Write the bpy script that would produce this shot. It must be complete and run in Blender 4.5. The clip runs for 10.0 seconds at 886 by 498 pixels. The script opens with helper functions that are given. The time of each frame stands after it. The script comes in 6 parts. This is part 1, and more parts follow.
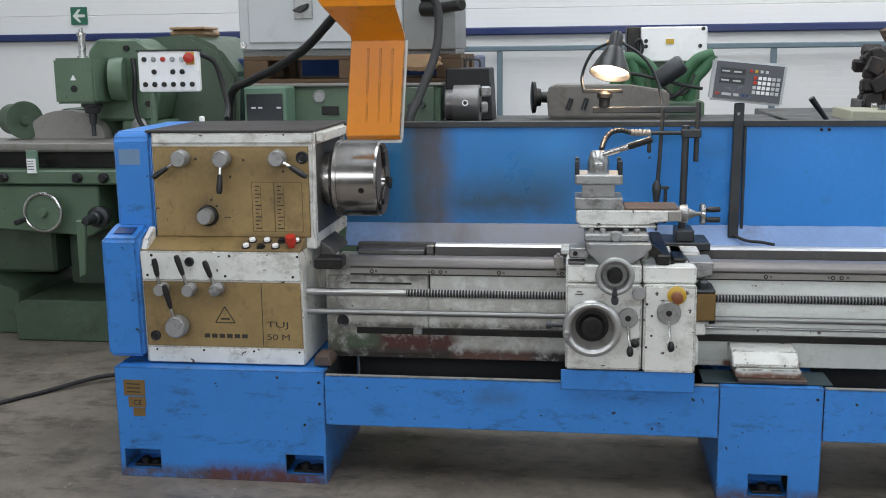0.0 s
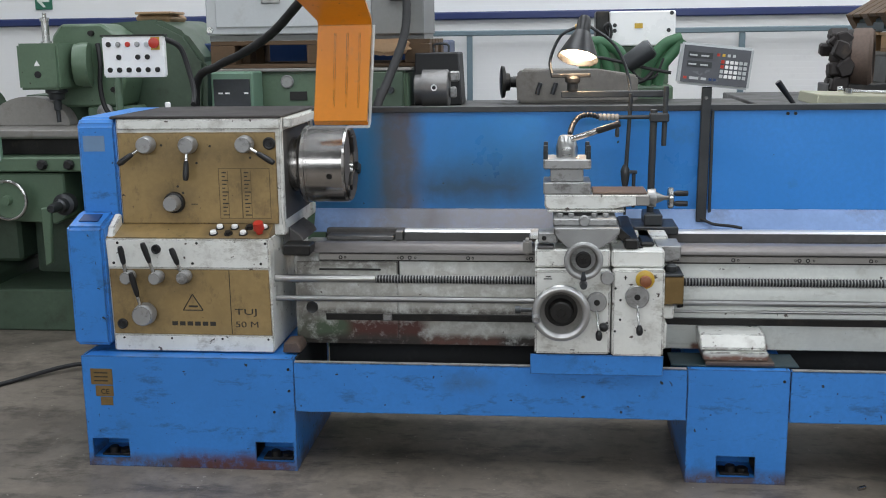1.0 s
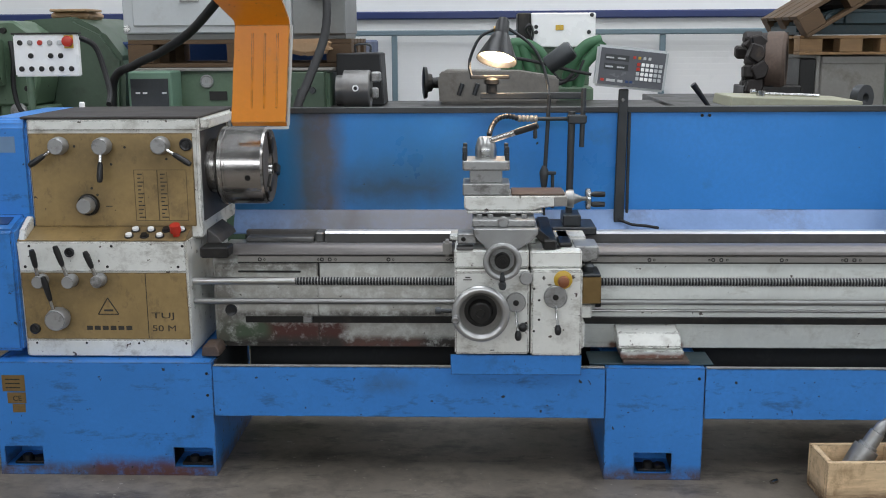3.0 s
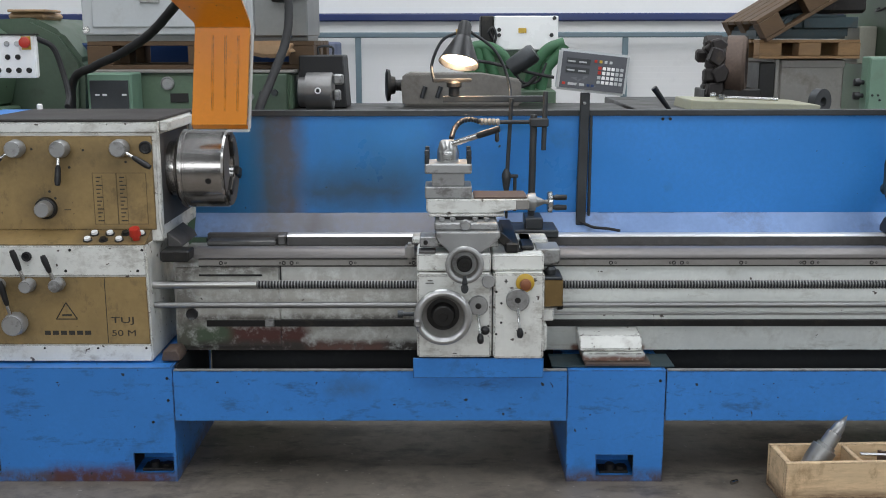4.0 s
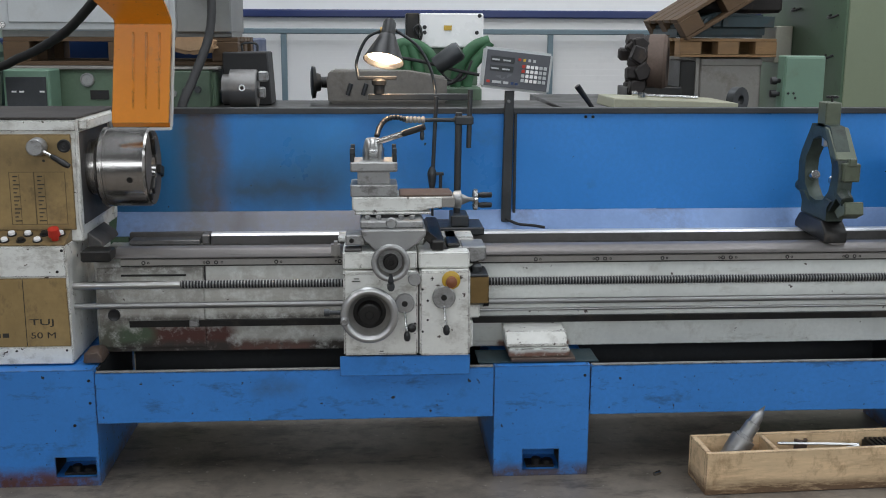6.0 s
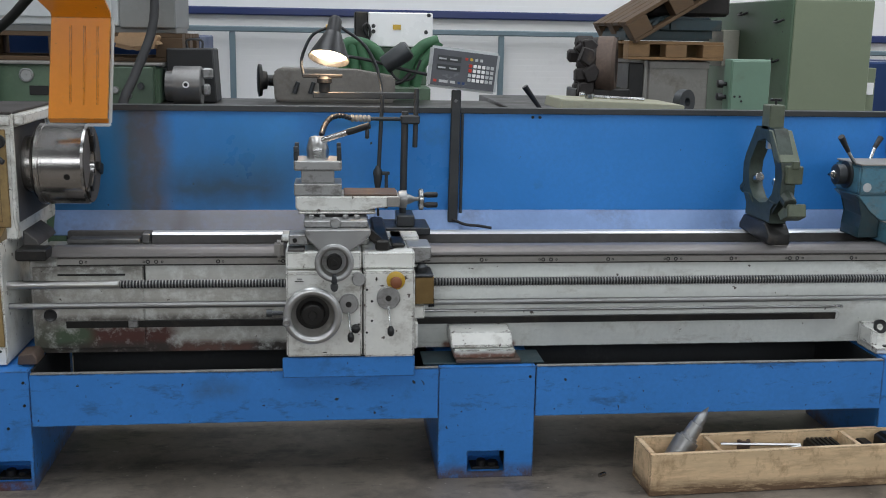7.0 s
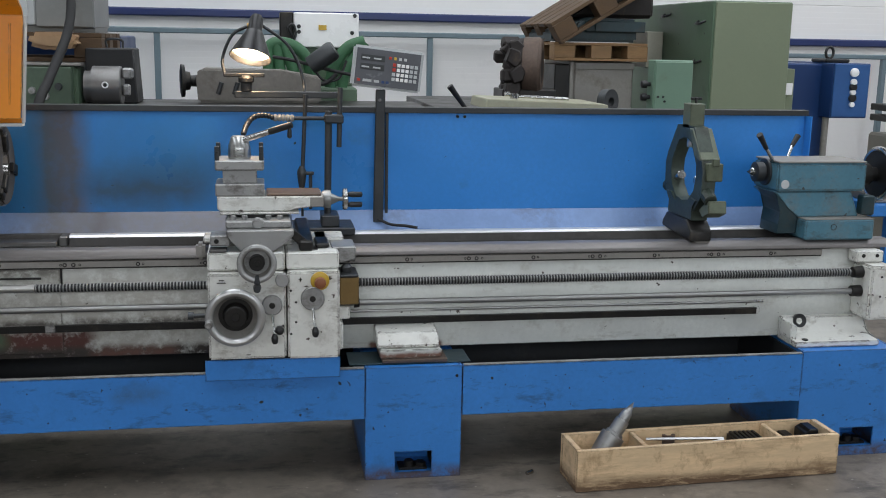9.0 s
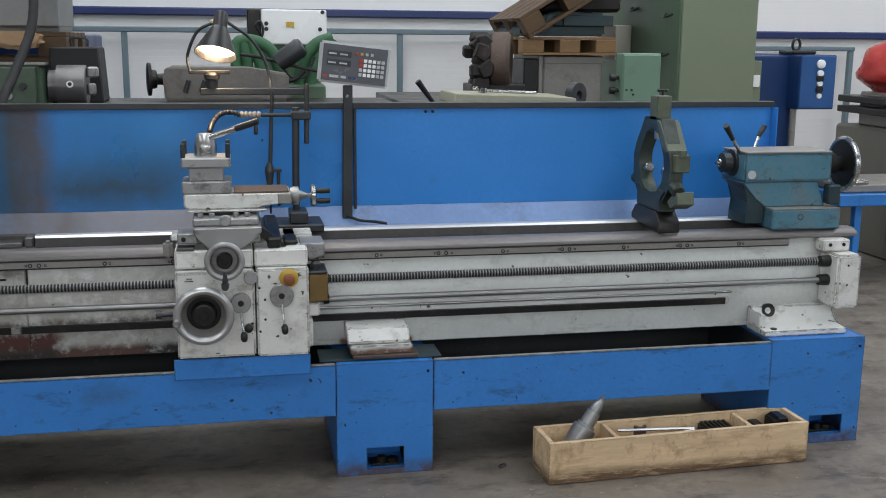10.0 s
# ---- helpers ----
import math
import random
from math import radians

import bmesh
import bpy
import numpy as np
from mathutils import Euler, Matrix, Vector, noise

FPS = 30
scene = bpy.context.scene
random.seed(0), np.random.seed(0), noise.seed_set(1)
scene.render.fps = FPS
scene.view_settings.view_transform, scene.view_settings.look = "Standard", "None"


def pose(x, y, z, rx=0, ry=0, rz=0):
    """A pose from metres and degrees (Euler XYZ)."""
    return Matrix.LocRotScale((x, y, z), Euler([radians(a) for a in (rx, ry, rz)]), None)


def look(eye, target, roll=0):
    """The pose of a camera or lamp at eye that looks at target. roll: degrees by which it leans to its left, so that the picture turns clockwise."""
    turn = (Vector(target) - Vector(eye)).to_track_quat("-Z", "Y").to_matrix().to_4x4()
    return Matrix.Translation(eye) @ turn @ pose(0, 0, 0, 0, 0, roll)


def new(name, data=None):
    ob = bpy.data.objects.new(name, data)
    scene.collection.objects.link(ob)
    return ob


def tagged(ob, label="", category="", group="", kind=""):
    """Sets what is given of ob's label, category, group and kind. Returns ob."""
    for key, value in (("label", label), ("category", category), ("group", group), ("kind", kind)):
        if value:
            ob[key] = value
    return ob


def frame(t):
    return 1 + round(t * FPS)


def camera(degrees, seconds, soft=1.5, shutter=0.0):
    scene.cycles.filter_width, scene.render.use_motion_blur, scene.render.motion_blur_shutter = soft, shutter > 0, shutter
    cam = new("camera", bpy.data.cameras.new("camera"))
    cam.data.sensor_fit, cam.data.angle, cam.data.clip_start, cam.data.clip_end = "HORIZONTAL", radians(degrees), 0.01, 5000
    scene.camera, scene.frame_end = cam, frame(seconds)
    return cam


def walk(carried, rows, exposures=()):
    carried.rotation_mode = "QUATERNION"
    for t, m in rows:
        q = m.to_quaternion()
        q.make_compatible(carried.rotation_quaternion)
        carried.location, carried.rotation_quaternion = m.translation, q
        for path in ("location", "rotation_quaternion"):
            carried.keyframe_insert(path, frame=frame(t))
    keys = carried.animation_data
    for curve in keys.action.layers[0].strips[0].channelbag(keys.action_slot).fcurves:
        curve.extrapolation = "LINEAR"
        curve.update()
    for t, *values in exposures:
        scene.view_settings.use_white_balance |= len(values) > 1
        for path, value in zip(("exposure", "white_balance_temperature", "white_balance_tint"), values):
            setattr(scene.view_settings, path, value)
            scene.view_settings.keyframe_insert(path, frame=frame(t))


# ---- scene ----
cam = camera(46.0, 10.0, 1.0)
PATH = [
    (0, (0.177, 0.809, 1.637), (-0.081, 2.758, 1.268), -0.7),
    (0.5, (0.184, 0.81, 1.634), (-0.045, 2.759, 1.249), -0.6),
    (1, (0.19, 0.82, 1.635), (-0.016, 2.77, 1.238), -0.8),
    (1.5, (0.194, 0.83, 1.63), (0.015, 2.78, 1.225), -0.7),
    (2, (0.206, 0.826, 1.638), (0.061, 2.779, 1.233), -0.5),
    (2.5, (0.219, 0.822, 1.642), (0.112, 2.778, 1.24), -0.3),
    (4, (0.242, 0.827, 1.65), (0.234, 2.787, 1.252), -0.1),
    (4.5, (0.245, 0.822, 1.654), (0.277, 2.783, 1.259), 0.6),
    (5, (0.248, 0.815, 1.654), (0.317, 2.774, 1.256), 0.5),
    (6.5, (0.269, 0.826, 1.662), (0.434, 2.777, 1.255), 0.5),
    (7, (0.289, 0.849, 1.648), (0.504, 2.796, 1.246), 1.0),
    (7.5, (0.294, 0.852, 1.642), (0.547, 2.796, 1.246), 1.2),
    (8, (0.307, 0.85, 1.638), (0.589, 2.792, 1.249), 1.1),
    (8.5, (0.317, 0.852, 1.636), (0.622, 2.789, 1.242), 1.0),
    (9, (0.328, 0.857, 1.628), (0.666, 2.789, 1.236), 1.1),
    (9.5, (0.338, 0.856, 1.623), (0.697, 2.783, 1.229), 0.8),
    (10, (0.353, 0.855, 1.618), (0.736, 2.777, 1.222), 0.5),
]
walk(cam, [(t, look(eye, target, roll)) for t, eye, target, roll in PATH], [(0, 0.22), (2.5, 0.12), (4.5, 0.06), (6.5, -0.12), (10, -0.13)])

# world and large lights: daylight through roof lights and a window band behind the camera
Y0 = 4.5
FLOOR = 0.012
world = bpy.data.worlds.new("sky")
scene.world = world
world.use_nodes = True
wn = world.node_tree.nodes
sky = wn.new("ShaderNodeTexSky")
sky.sky_type, sky.sun_disc = "NISHITA", False
sky.sun_elevation, sky.sun_rotation = radians(35), radians(200)
world.node_tree.links.new(sky.outputs[0], wn["Background"].inputs[0])
wn["Background"].inputs[1].default_value = 0.1


def area_lamp(name, m, sx, sy, watts, colour):
    d = bpy.data.lights.new(name, "AREA")
    d.shape, d.size, d.size_y, d.energy, d.color = "RECTANGLE", sx, sy, watts, colour
    o = new(name, d)
    o.matrix_world = m
    return o


HALL_X0, HALL_X1, HALL_Y0, HALL_Y1, HALL_Z = -9.0, 11.0, -8.0, 5.47, 5.6
ROOF_LIGHTS = [(-5.0, -3.8), (-1.4, 0.8), (2.8, 4.8), (7.0, 9.0)]
for x0, x1 in ROOF_LIGHTS:
    area_lamp("roof_light_daylight", pose((x0 + x1) / 2, Y0 + 0.5, HALL_Z + 0.1, 0, 0, 0), x1 - x0 - 0.1, 9.2, 100 * (x1 - x0), (0.93, 0.97, 1.0))
area_lamp("window_daylight", pose(1.0, Y0 + HALL_Y0 - 0.05, 3.3, 90, 0, 0), 15.6, 1.5, 262, (0.93, 0.97, 1.0))


# ---- mesh helpers; y counts from the front of the lathe's stand
ORIGIN = {}


def box(bm, x0, x1, y0, y1, z0, z1, bev=0.003, seg=1):
    r = bmesh.ops.create_cube(bm, size=1.0)
    vs = r["verts"]
    for v in vs:
        v.co = Vector((x0 + (v.co.x + 0.5) * (x1 - x0), y0 + (v.co.y + 0.5) * (y1 - y0), z0 + (v.co.z + 0.5) * (z1 - z0)))
    if bev > 0:
        es = list({e for v in vs for e in v.link_edges})
        bmesh.ops.bevel(bm, geom=es, offset=min(bev, 0.4 * min(abs(x1 - x0), abs(y1 - y0), abs(z1 - z0))), segments=seg, affect="EDGES")
    return bm


def prism(bm, pts, a0, a1, axis="y", bev=0.0, seg=1):
    def co(p, a):
        return {"x": (a, p[0], p[1]), "y": (p[0], a, p[1]), "z": (p[0], p[1], a)}[axis]
    lo = [bm.verts.new(co(p, a0)) for p in pts]
    hi = [bm.verts.new(co(p, a1)) for p in pts]
    n = len(pts)
    fs = [bm.faces.new(lo), bm.faces.new(hi[::-1])]
    for i in range(n):
        fs.append(bm.faces.new((lo[i], hi[i], hi[(i + 1) % n], lo[(i + 1) % n])))
    if bev > 0:
        bmesh.ops.bevel(bm, geom=list({e for f in fs for e in f.edges}), offset=bev, segments=seg, affect="EDGES")
    return bm


def spin(bm, at, way, profile, seg=24):
    """Rings of (distance along way, radius) round an axis; a radius of 0 closes it."""
    way = Vector(way).normalized()
    side = way.orthogonal().normalized()
    up = way.cross(side)
    at = Vector(at)
    rings = []
    for d, r in profile:
        c = at + way * d
        if r <= 1e-6:
            rings.append([bm.verts.new(c)])
        else:
            rings.append([bm.verts.new(c + (side * math.cos(2 * math.pi * k / seg) + up * math.sin(2 * math.pi * k / seg)) * r) for k in range(seg)])
    for a, b in zip(rings, rings[1:]):
        for k in range(seg):
            k2 = (k + 1) % seg
            q = [a[k % len(a)], a[k2 % len(a)], b[k2 % len(b)], b[k % len(b)]]
            q = list(dict.fromkeys(q))
            if len(q) > 2:
                bm.faces.new(q)
    return bm


def rod(bm, p0, p1, r, r1=None, seg=14):
    p0, p1 = Vector(p0), Vector(p1)
    n = (p1 - p0).length
    r1 = r if r1 is None else r1
    c = min(0.15 * r, 0.1 * n)
    return spin(bm, p0, p1 - p0, [(0, 0), (0, r - c), (c, r), (n - c, r1), (n, r1 - c if r1 > c else r1), (n, 0)], seg)


def curve_points(pts, steps=6):
    p = [Vector(q) for q in pts]
    p = [2 * p[0] - p[1], *p, 2 * p[-1] - p[-2]]
    out = []
    for i in range(1, len(p) - 2):
        for k in range(steps):
            t = k / steps
            a, b, c, d = p[i - 1], p[i], p[i + 1], p[i + 2]
            out.append(0.5 * (2 * b + (c - a) * t + (2 * a - 5 * b + 4 * c - d) * t * t + (3 * b - a - 3 * c + d) * t ** 3))
    return [*out, p[-2]]


def tube(bm, pts, r, seg=10, steps=6, ripple=0.0):
    pts = curve_points(pts, steps) if steps else [Vector(p) for p in pts]
    rings, side = [], None
    for i, p in enumerate(pts):
        way = (pts[min(i + 1, len(pts) - 1)] - pts[max(i - 1, 0)]).normalized()
        side = way.orthogonal().normalized() if side is None else (side - way * side.dot(way)).normalized()
        up = way.cross(side)
        rr = r * (1 + ripple * (1 if i % 2 else -1))
        rings.append([bm.verts.new(p + (side * math.cos(2 * math.pi * k / seg) + up * math.sin(2 * math.pi * k / seg)) * rr) for k in range(seg)])
    for a, b in zip(rings, rings[1:]):
        for k in range(seg):
            bm.faces.new((a[k], a[(k + 1) % seg], b[(k + 1) % seg], b[k]))
    bm.faces.new(rings[0])
    bm.faces.new(rings[-1][::-1])
    return bm


def sheet(bm, x0, x1, z0, z1, y0, y1, holes=()):
    """A plate that faces -y, with rectangular holes (x0, x1, z0, z1) right through it."""
    xs = sorted({x0, x1, *[h[0] for h in holes], *[h[1] for h in holes]})
    zs = sorted({z0, z1, *[h[2] for h in holes], *[h[3] for h in holes]})
    v = {(i, k): bm.verts.new((x, y0, z)) for i, x in enumerate(xs) for k, z in enumerate(zs)}
    fs = []
    for i in range(len(xs) - 1):
        for k in range(len(zs) - 1):
            cx, cz = (xs[i] + xs[i + 1]) / 2, (zs[k] + zs[k + 1]) / 2
            if not any(h[0] < cx < h[1] and h[2] < cz < h[3] for h in holes):
                fs.append(bm.faces.new((v[i, k], v[i + 1, k], v[i + 1, k + 1], v[i, k + 1])))
    ex = bmesh.ops.extrude_face_region(bm, geom=fs)
    for g in ex["geom"]:
        if isinstance(g, bmesh.types.BMVert):
            g.co.y += y1 - y0
    return bm


def thing(name, x, y, z, label, category, group="", kind=""):
    ob = new(name)
    ob.location = (x, Y0 + y, z)
    ob.empty_display_size = 0.1
    ORIGIN[ob] = Vector((x, Y0 + y, z))
    return tagged(ob, label, category, group, kind)


def mesh_of(name, bm, mat, origin, smooth=35):
    loose = [v for v in bm.verts if not v.link_faces]
    bmesh.ops.delete(bm, geom=loose, context="VERTS")
    bmesh.ops.recalc_face_normals(bm, faces=bm.faces)
    bmesh.ops.translate(bm, verts=bm.verts, vec=Vector((0, Y0, 0)) - origin)
    me = bpy.data.meshes.new(name)
    bm.to_mesh(me)
    bm.free()
    me.materials.append(mat)
    if smooth:
        me.shade_smooth()
        me.set_sharp_from_angle(angle=radians(smooth))
    return me


def part(name, bm, mat, parent, label="", smooth=35):
    ob = new(name, mesh_of(name, bm, mat, ORIGIN[parent], smooth))
    ob.parent = parent
    ORIGIN[ob] = ORIGIN[parent]
    return tagged(ob, label)


def solo(name, bm, mat, label="", category="", group="", kind="", smooth=35):
    lo = [min(v.co[i] for v in bm.verts) for i in range(3)]
    hi = [max(v.co[i] for v in bm.verts) for i in range(3)]
    o = Vector(((lo[0] + hi[0]) / 2, (lo[1] + hi[1]) / 2 + Y0, lo[2]))
    ob = new(name, mesh_of(name, bm, mat, o, smooth))
    ob.location = o
    ORIGIN[ob] = o
    return tagged(ob, label, category, group, kind)


def lettering(name, words, x, y, z, height, mat, parent, turn=0.0, width=0.0):
    """Flat raised letters facing -y, their lower left corner at (x, y, z)."""
    c = bpy.data.curves.new(name, "FONT")
    c.body, c.size, c.extrude = words, height * 1.42, 0.0006
    tmp = bpy.data.objects.new(name, c)
    me = bpy.data.meshes.new_from_object(tmp)
    bpy.data.objects.remove(tmp)
    xs = [v.co.x for v in me.vertices]
    k = width / (max(xs) - min(xs)) if width else 1.0
    m = pose(x, Y0 + y, z, 90, 0, 0) @ pose(0, 0, 0, 0, 0, turn) @ Matrix.Diagonal((k, 1, 1, 1))
    me.transform(Matrix.Translation(-ORIGIN[parent]) @ m)
    me.materials.append(mat)
    ob = new(name, me)
    ob.parent = parent
    ORIGIN[ob] = ORIGIN[parent]
    return ob


def B():
    return bmesh.new()


def nudge(dx, dz, *obs):
    for ob in obs:
        ob.location += Vector((dx, 0, dz))


# ---- materials
def surf(name, col, rough=0.5, metal=0.0, var=0.12, scale=5.0, fine=70.0, bump=0.12, dirt=None, amount=0.0, dirt_scale=6.0, chips=None, chip_level=0.7, stretch=(1, 1, 1), blots=(), smear=None, worn=None, patch=0.25):
    """Paint, metal or stone with two scales of variation, soiling, chips and blots: (colour, x0, x1, z0, z1, edge, strength) in world metres."""
    m = bpy.data.materials.new(name)
    m.use_nodes = True
    nt = m.node_tree
    n, link = nt.nodes, nt.links.new
    bsdf = n["Principled BSDF"]
    geo = n.new("ShaderNodeNewGeometry")
    mp = n.new("ShaderNodeMapping")
    mp.inputs["Scale"].default_value = stretch
    link(geo.outputs["Position"], mp.inputs[0])

    def noise_tex(s, detail=5.0, rgh=0.6):
        t = n.new("ShaderNodeTexNoise")
        t.inputs["Scale"].default_value, t.inputs["Detail"].default_value, t.inputs["Roughness"].default_value = s, detail, rgh
        link(mp.outputs[0], t.inputs["Vector"])
        return t.outputs[0]

    def ranged(v, a, b, c=0.0, d=1.0):
        r = n.new("ShaderNodeMapRange")
        for k, x in enumerate((a, b, c, d)):
            r.inputs[k + 1].default_value = x
        link(v, r.inputs[0])
        return r.outputs[0]

    def maths(op, a, b):
        x = n.new("ShaderNodeMath")
        x.operation = op
        for k, v in enumerate((a, b)):
            if isinstance(v, (int, float)):
                x.inputs[k].default_value = v
            else:
                link(v, x.inputs[k])
        return x.outputs[0]

    def mixed(f, a, b):
        x = n.new("ShaderNodeMix")
        x.data_type = "RGBA"
        link(f, x.inputs[0])
        for k, v in ((6, a), (7, b)):
            if isinstance(v, tuple):
                x.inputs[k].default_value = (*v, 1)
            else:
                link(v, x.inputs[k])
        return x.outputs[2]

    big, small = noise_tex(scale), noise_tex(fine, 3.0)
    lo, hi = tuple(c * (1 - var) for c in col), tuple(min(1, c * (1 + var)) for c in col)
    c = mixed(ranged(big, 0.3, 0.7), lo, hi)
    c = mixed(ranged(small, 0.35, 0.65, 0.0, 0.5), c, tuple(x * (1 - var) for x in col))
    if dirt:
        c = mixed(ranged(noise_tex(dirt_scale, 8.0, 0.7), 0.62 - 0.3 * amount, 0.78 - 0.2 * amount, 0.0, min(1.0, 0.35 + amount)), c, dirt)
    if smear:
        ms = n.new("ShaderNodeMapping")
        ms.inputs["Scale"].default_value = smear[2]
        link(geo.outputs["Position"], ms.inputs[0])
        ts_ = n.new("ShaderNodeTexNoise")
        ts_.inputs["Scale"].default_value, ts_.inputs["Detail"].default_value, ts_.inputs["Roughness"].default_value = 8.0, 9.0, 0.75
        link(ms.outputs[0], ts_.inputs["Vector"])
        c = mixed(ranged(ts_.outputs[0], smear[1], smear[1] + 0.12, 0.0, smear[3]), c, smear[0])
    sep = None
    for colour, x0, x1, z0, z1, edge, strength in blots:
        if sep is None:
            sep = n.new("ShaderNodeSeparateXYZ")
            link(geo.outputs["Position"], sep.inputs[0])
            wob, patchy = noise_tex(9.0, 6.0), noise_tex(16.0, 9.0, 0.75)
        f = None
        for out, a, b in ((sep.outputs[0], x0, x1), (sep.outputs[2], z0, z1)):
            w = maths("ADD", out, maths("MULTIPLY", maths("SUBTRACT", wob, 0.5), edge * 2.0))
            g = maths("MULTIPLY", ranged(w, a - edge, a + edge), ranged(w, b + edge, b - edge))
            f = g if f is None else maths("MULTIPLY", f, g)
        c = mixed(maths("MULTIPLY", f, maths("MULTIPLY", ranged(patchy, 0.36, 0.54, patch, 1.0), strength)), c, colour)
    if chips:
        c = mixed(ranged(noise_tex(34.0, 2.0), chip_level, chip_level + 0.03), c, chips)
    if worn:
        bv = n.new("ShaderNodeBevel")
        bv.samples = 4
        bv.inputs["Radius"].default_value = worn[1]
        dot = n.new("ShaderNodeVectorMath")
        dot.operation = "DOT_PRODUCT"
        link(bv.outputs[0], dot.inputs[0])
        link(geo.outputs["Normal"], dot.inputs[1])
        c = mixed(maths("MULTIPLY", ranged(dot.outputs["Value"], 0.99, 0.9), ranged(noise_tex(18.0, 6.0, 0.7), 0.40, 0.52, 0.0, worn[2])), c, worn[0])
    link(c, bsdf.inputs["Base Color"])
    link(ranged(big, 0.25, 0.75, max(0.03, rough - 0.1), min(1.0, rough + 0.1)), bsdf.inputs["Roughness"])
    bsdf.inputs["Metallic"].default_value = metal
    if bump:
        bp = n.new("ShaderNodeBump")
        bp.inputs["Strength"].default_value, bp.inputs["Distance"].default_value = bump, 0.004
        link(small, bp.inputs["Height"])
        link(bp.outputs[0], bsdf.inputs["Normal"])
    return m


def glow(name, col, strength):
    m = bpy.data.materials.new(name)
    m.use_nodes = True
    b = m.node_tree.nodes["Principled BSDF"]
    b.inputs["Base Color"].default_value = (*col, 1)
    b.inputs["Emission Color"].default_value = (*col, 1)
    b.inputs["Emission Strength"].default_value = strength
    return m


BLUE = (0.040, 0.225, 0.64)
M_BLUE = surf("blue_paint", BLUE, 0.38, 0, 0.1, 3.0, 60, 0.05, (0.02, 0.05, 0.09), 0.16, 5.0, (0.02, 0.03, 0.04), 0.70, smear=((0.02, 0.05, 0.10), 0.56, (0.8, 1, 1.6), 0.6), worn=((0.03, 0.03, 0.035), 0.006, 0.8))
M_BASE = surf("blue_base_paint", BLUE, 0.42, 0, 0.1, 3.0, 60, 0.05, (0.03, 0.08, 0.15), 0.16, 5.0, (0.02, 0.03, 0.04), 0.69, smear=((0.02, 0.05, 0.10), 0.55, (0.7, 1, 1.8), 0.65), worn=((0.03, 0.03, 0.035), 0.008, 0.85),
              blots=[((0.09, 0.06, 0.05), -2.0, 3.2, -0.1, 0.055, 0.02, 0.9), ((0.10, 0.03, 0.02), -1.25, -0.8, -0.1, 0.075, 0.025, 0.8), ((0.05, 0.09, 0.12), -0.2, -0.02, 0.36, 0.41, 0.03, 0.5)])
# first blots are grime; the last, wide one averages changing reflections
M_GUARD = surf("blue_guard_paint", (0.038, 0.245, 0.68), 0.33, 0, 0.1, 2.0, 60, 0.03, (0.04, 0.12, 0.2), 0.1, 3.0, (0.03, 0.05, 0.06), 0.76, patch=0.85,
               blots=[((0.115, 0.10, 0.095), -0.54, -0.36, 0.8, 1.5, 0.045, 0.95), ((0.05, 0.055, 0.058), -0.36, 0.10, 0.97, 1.09, 0.07, 1.0), ((0.03, 0.13, 0.19), -0.9, -0.5, 0.8, 1.5, 0.06, 0.6), ((0.035, 0.115, 0.2), -0.40, 0.30, 0.92, 1.28, 0.14, 0.5)])
# paler than the guard to paint its reflections; the blots are wear
M_SHELF = surf("worn_shelf_with_sheen", (0.22, 0.34, 0.60), 0.4, 0.15, 0.15, 4.0, 60, 0.03, (0.12, 0.11, 0.11), 0.25, 4.0, patch=0.85,
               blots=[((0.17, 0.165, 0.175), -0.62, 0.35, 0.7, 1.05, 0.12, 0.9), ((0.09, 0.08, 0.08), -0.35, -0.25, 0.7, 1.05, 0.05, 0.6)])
M_WHITE = surf("machine_white_paint", (0.76, 0.76, 0.72), 0.42, 0, 0.07, 6.0, 60, 0.05, (0.22, 0.19, 0.15), 0.24, 8.0, (0.09, 0.07, 0.06), 0.68, smear=((0.25, 0.22, 0.17), 0.54, (0.8, 1, 1.5), 0.6), worn=((0.07, 0.055, 0.045), 0.006, 0.9))
# blots: rust and green stains, and darker bands at set heights
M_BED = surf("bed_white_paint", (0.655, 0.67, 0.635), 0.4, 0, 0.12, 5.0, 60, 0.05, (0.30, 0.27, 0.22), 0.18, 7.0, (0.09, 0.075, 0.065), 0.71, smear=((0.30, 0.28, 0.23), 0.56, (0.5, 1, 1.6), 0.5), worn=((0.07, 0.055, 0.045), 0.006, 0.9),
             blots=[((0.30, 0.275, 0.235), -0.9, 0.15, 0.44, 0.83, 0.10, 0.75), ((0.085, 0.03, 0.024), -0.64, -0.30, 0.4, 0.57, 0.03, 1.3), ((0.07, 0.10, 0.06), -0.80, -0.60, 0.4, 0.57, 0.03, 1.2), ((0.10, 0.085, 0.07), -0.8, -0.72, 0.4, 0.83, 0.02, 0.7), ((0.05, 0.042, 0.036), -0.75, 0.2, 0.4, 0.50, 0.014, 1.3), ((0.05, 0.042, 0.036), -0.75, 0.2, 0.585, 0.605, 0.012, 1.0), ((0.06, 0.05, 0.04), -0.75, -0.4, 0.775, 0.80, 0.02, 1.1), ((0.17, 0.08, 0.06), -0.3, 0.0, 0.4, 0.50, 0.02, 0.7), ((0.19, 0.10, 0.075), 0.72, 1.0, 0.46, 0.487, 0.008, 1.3)])
